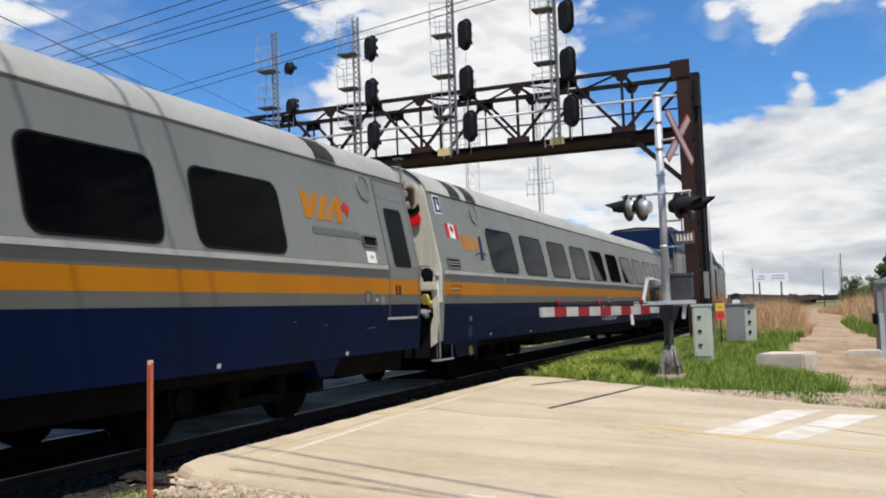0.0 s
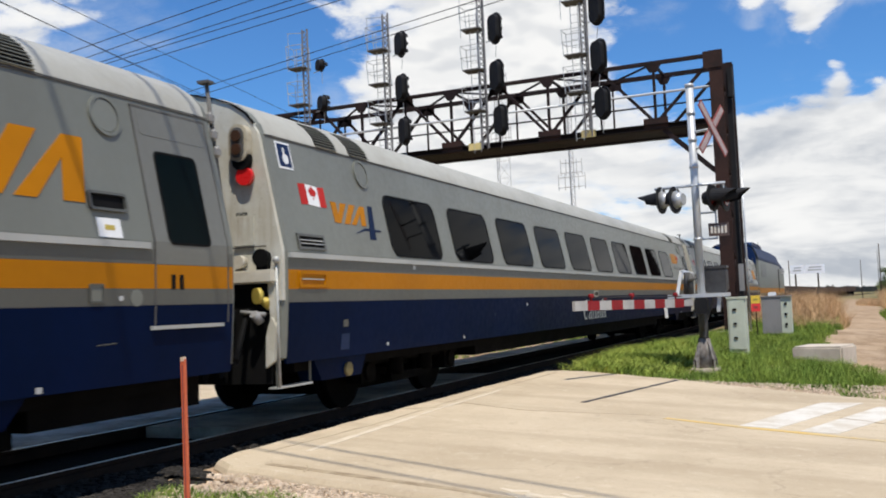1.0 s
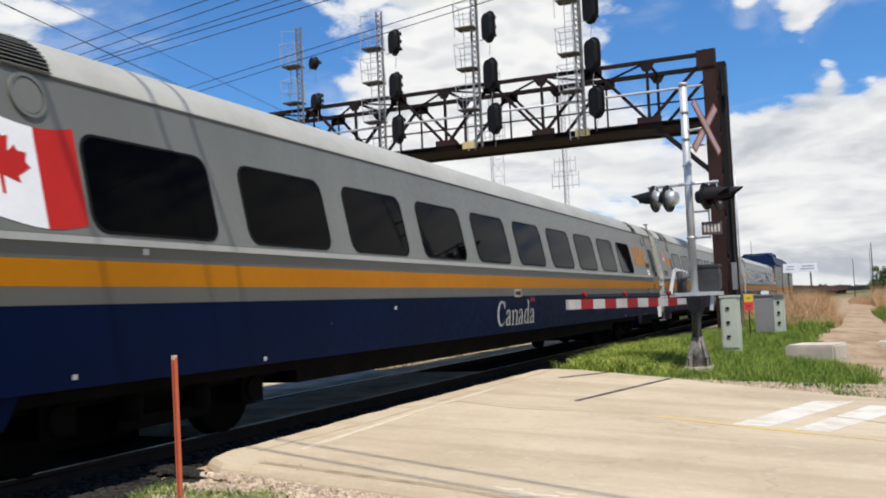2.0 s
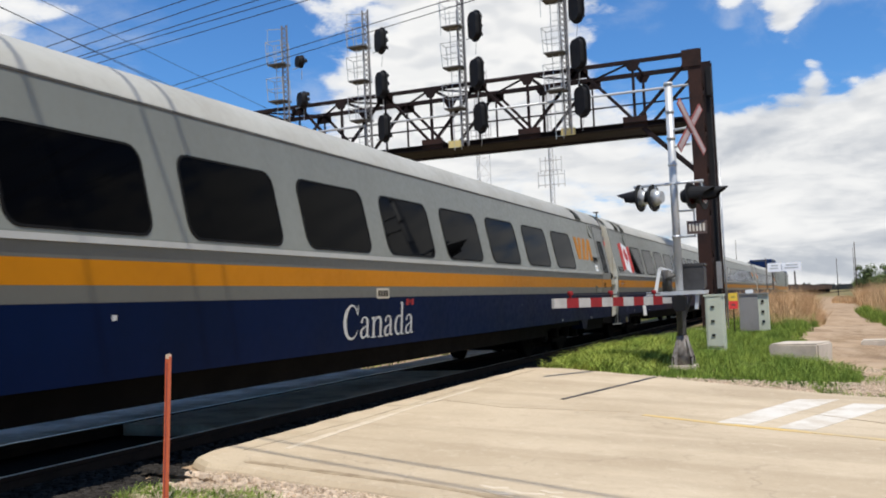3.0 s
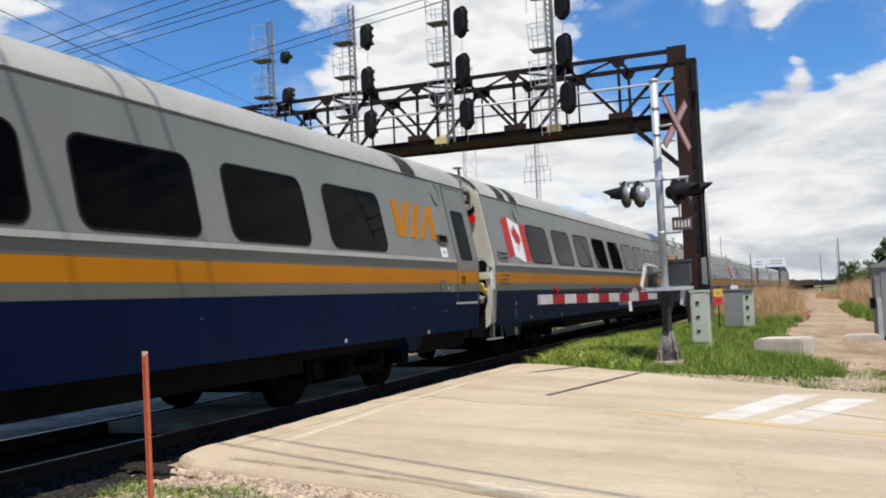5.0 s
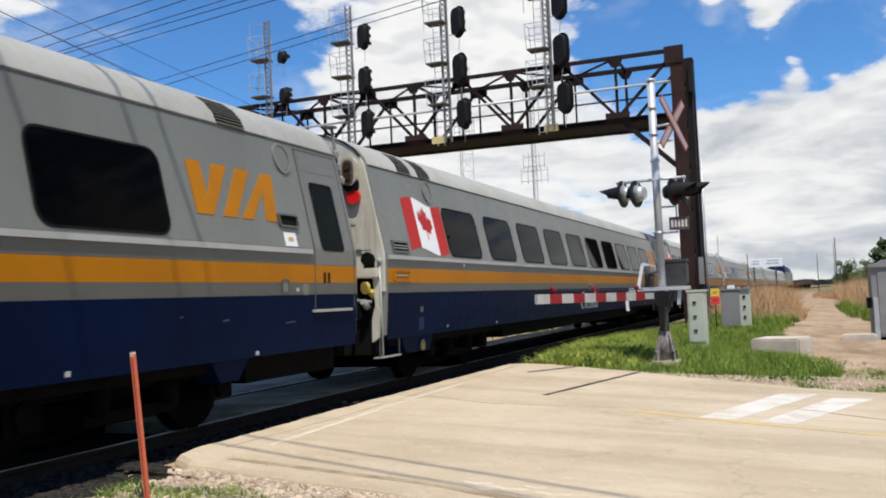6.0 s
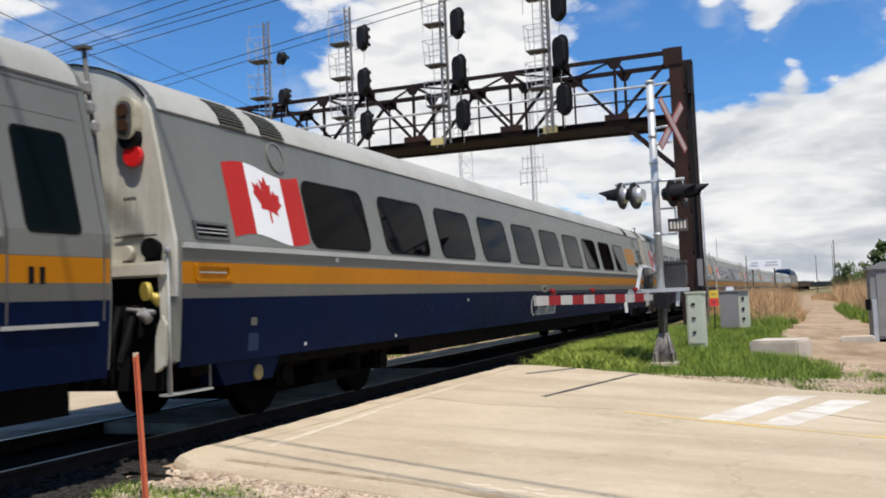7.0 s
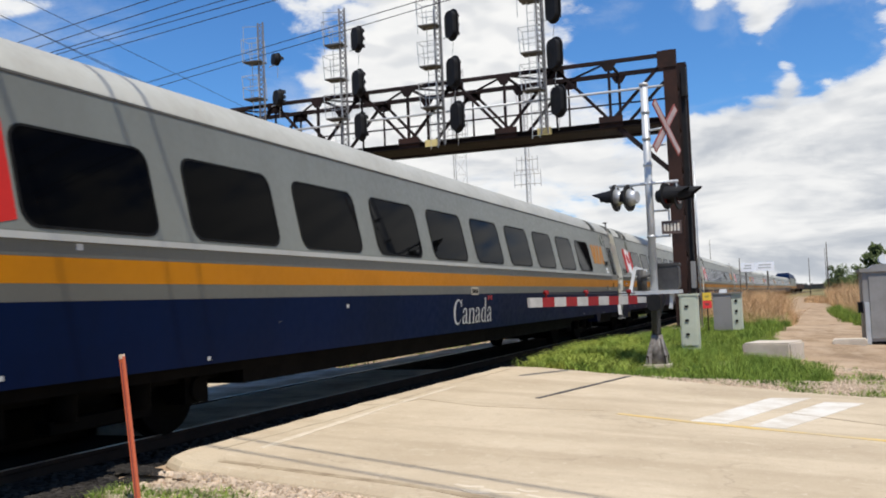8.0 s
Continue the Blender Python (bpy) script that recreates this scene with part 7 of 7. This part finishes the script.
def stones(name, poly, count, r0, r1, mat, label, seed, base=None):
    rnd = random.Random(seed)
    xs, ys = [p[0] for p in poly], [p[1] for p in poly]
    verts, faces = [], []
    made = 0
    while made < count:
        x, y = rnd.uniform(min(xs), max(xs)), rnd.uniform(min(ys), max(ys))
        if not inside((x, y), poly):
            continue
        made += 1
        r = rnd.uniform(r0, r1) * rnd.uniform(0.6, 1.2)
        z = (base if base is not None else ground_z(x, y)) + r * 0.2
        n = len(verts)
        k = 5
        off = rnd.uniform(0, 6)
        for ring, up in ((1.0, -0.4), (0.75, 0.45)):
            for i in range(k):
                a = off + 6.283 * i / k
                q = r * ring * rnd.uniform(0.75, 1.2)
                verts.append((x + q * math.cos(a), y + q * math.sin(a), z + r * up * rnd.uniform(0.8, 1.1)))
        for i in range(k):
            j = (i + 1) % k
            faces.append((n + i, n + j, n + k + j, n + k + i))
        faces.append(tuple(n + k + i for i in range(k)))
    soup(name, verts, faces, mat, label, "gravel")


stones("shoulder_gravel", [(-4.82, 4.0), (-4.80, 5.4), (-4.72, 6.15), (-4.5, 6.25), (-2.6, 6.05), (-1.0, 5.6), (0.2, 5.2), (0.2, 4.0)], 24000, 0.004, 0.0115, GRAVEL, "pale crushed gravel on the road shoulder", 21)
stones("shoulder_gravel", [(-4.80, 4.6), (-4.78, 5.6), (-4.72, 6.1), (-4.4, 6.12), (-2.6, 5.92), (-1.0, 5.45), (-0.5, 5.0), (-2.5, 4.6)], 2200, 0.014, 0.034, GRAVEL, "larger pale stones lying on the road shoulder", 28)
stones("verge_gravel", [(-3.6, 15.85), (-2.63, 15.4), (-1.6, 14.85), (0.2, 14.1), (3, 13.4), (3.4, 18), (0.6, 19.5), (0.4, 16.5), (-1.6, 15.9), (-3.4, 16.1)], 9000, 0.008, 0.022, GRAVEL, "pale loose gravel between road and grass", 22)
stones("track_ballast", [(-5.95, -2), (-5.0, -2), (-5.0, 6.3), (-5.95, 6.3)], 5200, 0.02, 0.045, STONE, "dark crushed ballast stones beside the rail", 23, base=-0.13)
stones("track_ballast", [(-5.75, 16.2), (-4.5, 16.2), (-4.5, 34), (-5.75, 34)], 5200, 0.02, 0.05, STONE, "dark crushed ballast stones beside the rail", 24, base=-0.13)
stones("track_ballast", [(-5.75, 6.3), (-5.05, 6.3), (-5.05, 16.2), (-5.75, 16.2)], 2400, 0.02, 0.04, STONE, "dark crushed ballast stones beside the rail", 25, base=-0.13)

# dark stones added to stand for the train's shade at the shoulder
stones("track_ballast", [(-5.35, 3.6), (-4.72, 3.6), (-4.76, 5.4), (-4.66, 6.1), (-5.35, 6.3)], 6500, 0.014, 0.034, STONE, "dark stones added for the shade along the shoulder", 26)

# ties under the rails outside the crossing
for k in range(70):
    y = -14 + 0.56 * k + (11.5 if -14 + 0.56 * k > 5.0 else 0)
    tie = new("tie", bpy.data.meshes.get("tie_mesh") or finish(shape(box, -1.3, 1.3, -0.11, 0.11, -0.30, -0.115), "tie_mesh", TIE))
    if k == 0:
        tie.data.name = "tie_mesh"
    tie.location = (TRACK, y, 0)
    tie.parent = track_bed

# orange stake beside the track
STAKE_AT = Vector((-4.17, 5.16, -0.1))
stake = thing("marker_stake", "thin orange marker stake in gravel, shaken by the train", "marker stake", Matrix.Translation(STAKE_AT))
bm = bmesh.new()
prism(bm, [(-0.016, -0.012), (0.016, -0.012), (0.018, 0.0), (0.016, 0.012), (-0.016, 0.012), (-0.018, 0.0)], 0.99)
part("shaft", bm, STAKE, stake, "orange fibreglass shaft")
part("groove", shape(box, -0.004, 0.004, -0.0145, -0.011, 0.05, 0.95), MAROON, stake, "dark groove")
part("tip", shape(box, -0.0135, 0.0135, -0.0135, 0.0135, 0.975, 1.005), GRAVEL, stake, "pale worn tip")


# ---------------------------------------------------------------- movement
# seconds and the place along the track of the fifth car's first window
RUN = [(0.0, -88.52), (0.5, -78.05), (1.0, -67.61), (1.5, -57.07), (2.0, -46.50), (2.5, -35.89), (3.0, -25.21), (3.5, -14.65), (4.0, -3.88),
       (4.5, 6.84), (5.0, 17.60), (5.5, 28.36), (6.0, 39.165), (6.5, 49.98), (7.0, 60.85), (7.5, 71.83), (8.0, 82.74)]
CAR_PITCH = 25.9


def on_track(y, reach=9.07):
    a, b = Vector((track_x(y - reach), y - reach)), Vector((track_x(y + reach), y + reach))
    mid = (a + b) / 2
    return pose(mid.x, mid.y, 0, 0, 0, -math.degrees(math.atan2(b.x - a.x, b.y - a.y)))


def motions():
    for k, car in enumerate(cars, start=1):
        walk(car, [(t, on_track(s + (5 - k) * CAR_PITCH + CAR_MID)) for t, s in RUN])
    walk(locomotive, [(t, on_track(s + 4 * CAR_PITCH + CAR_MID + 12.95 + 0.5 + 10.7, 7.0)) for t, s in RUN])
    # the stake sways in the wind of the passing cars: seconds, lean in degrees
    sway = [(0.0, -1.2), (0.1, 3.5), (0.2, 6.4), (0.3, 7.9), (0.4, 8.5), (0.5, 7.0), (0.6, 3.8), (0.7, 0.3), (0.8, -1.2), (0.9, -1.2), (1.0, 0.3), (1.1, 3.2), (1.2, 5.6), (1.5, 4.1), (1.8, -0.4), (2.1, 2.6), (2.3, 3.8), (2.5, 2.6), (2.7, -2.4), (2.8, -4.1), (3.0, -3.2), (3.1, -1.5), (3.3, 1.8), (3.5, 2.9), (3.8, 2.6), (4.0, 2.1), (4.2, 2.1), (4.4, 2.6), (4.6, 3.5), (4.8, 2.2), (5.2, 0.1), (5.5, -0.9), (5.8, 1.2), (6.0, 5.3), (6.1, 6.2), (6.2, 5.0), (6.4, -0.9), (6.5, -2.7), (6.6, -3.5), (6.8, -1.0), (7.0, 3.2), (7.1, 4.7), (7.2, 5.6), (7.4, 5.0), (7.6, 3.3), (7.8, 4.7), (8.0, 6.4)]
    walk(stake, [(t, Matrix.Translation(STAKE_AT) @ Matrix.Rotation(radians(-a), 4, "Y")) for t, a in sway])


motions()
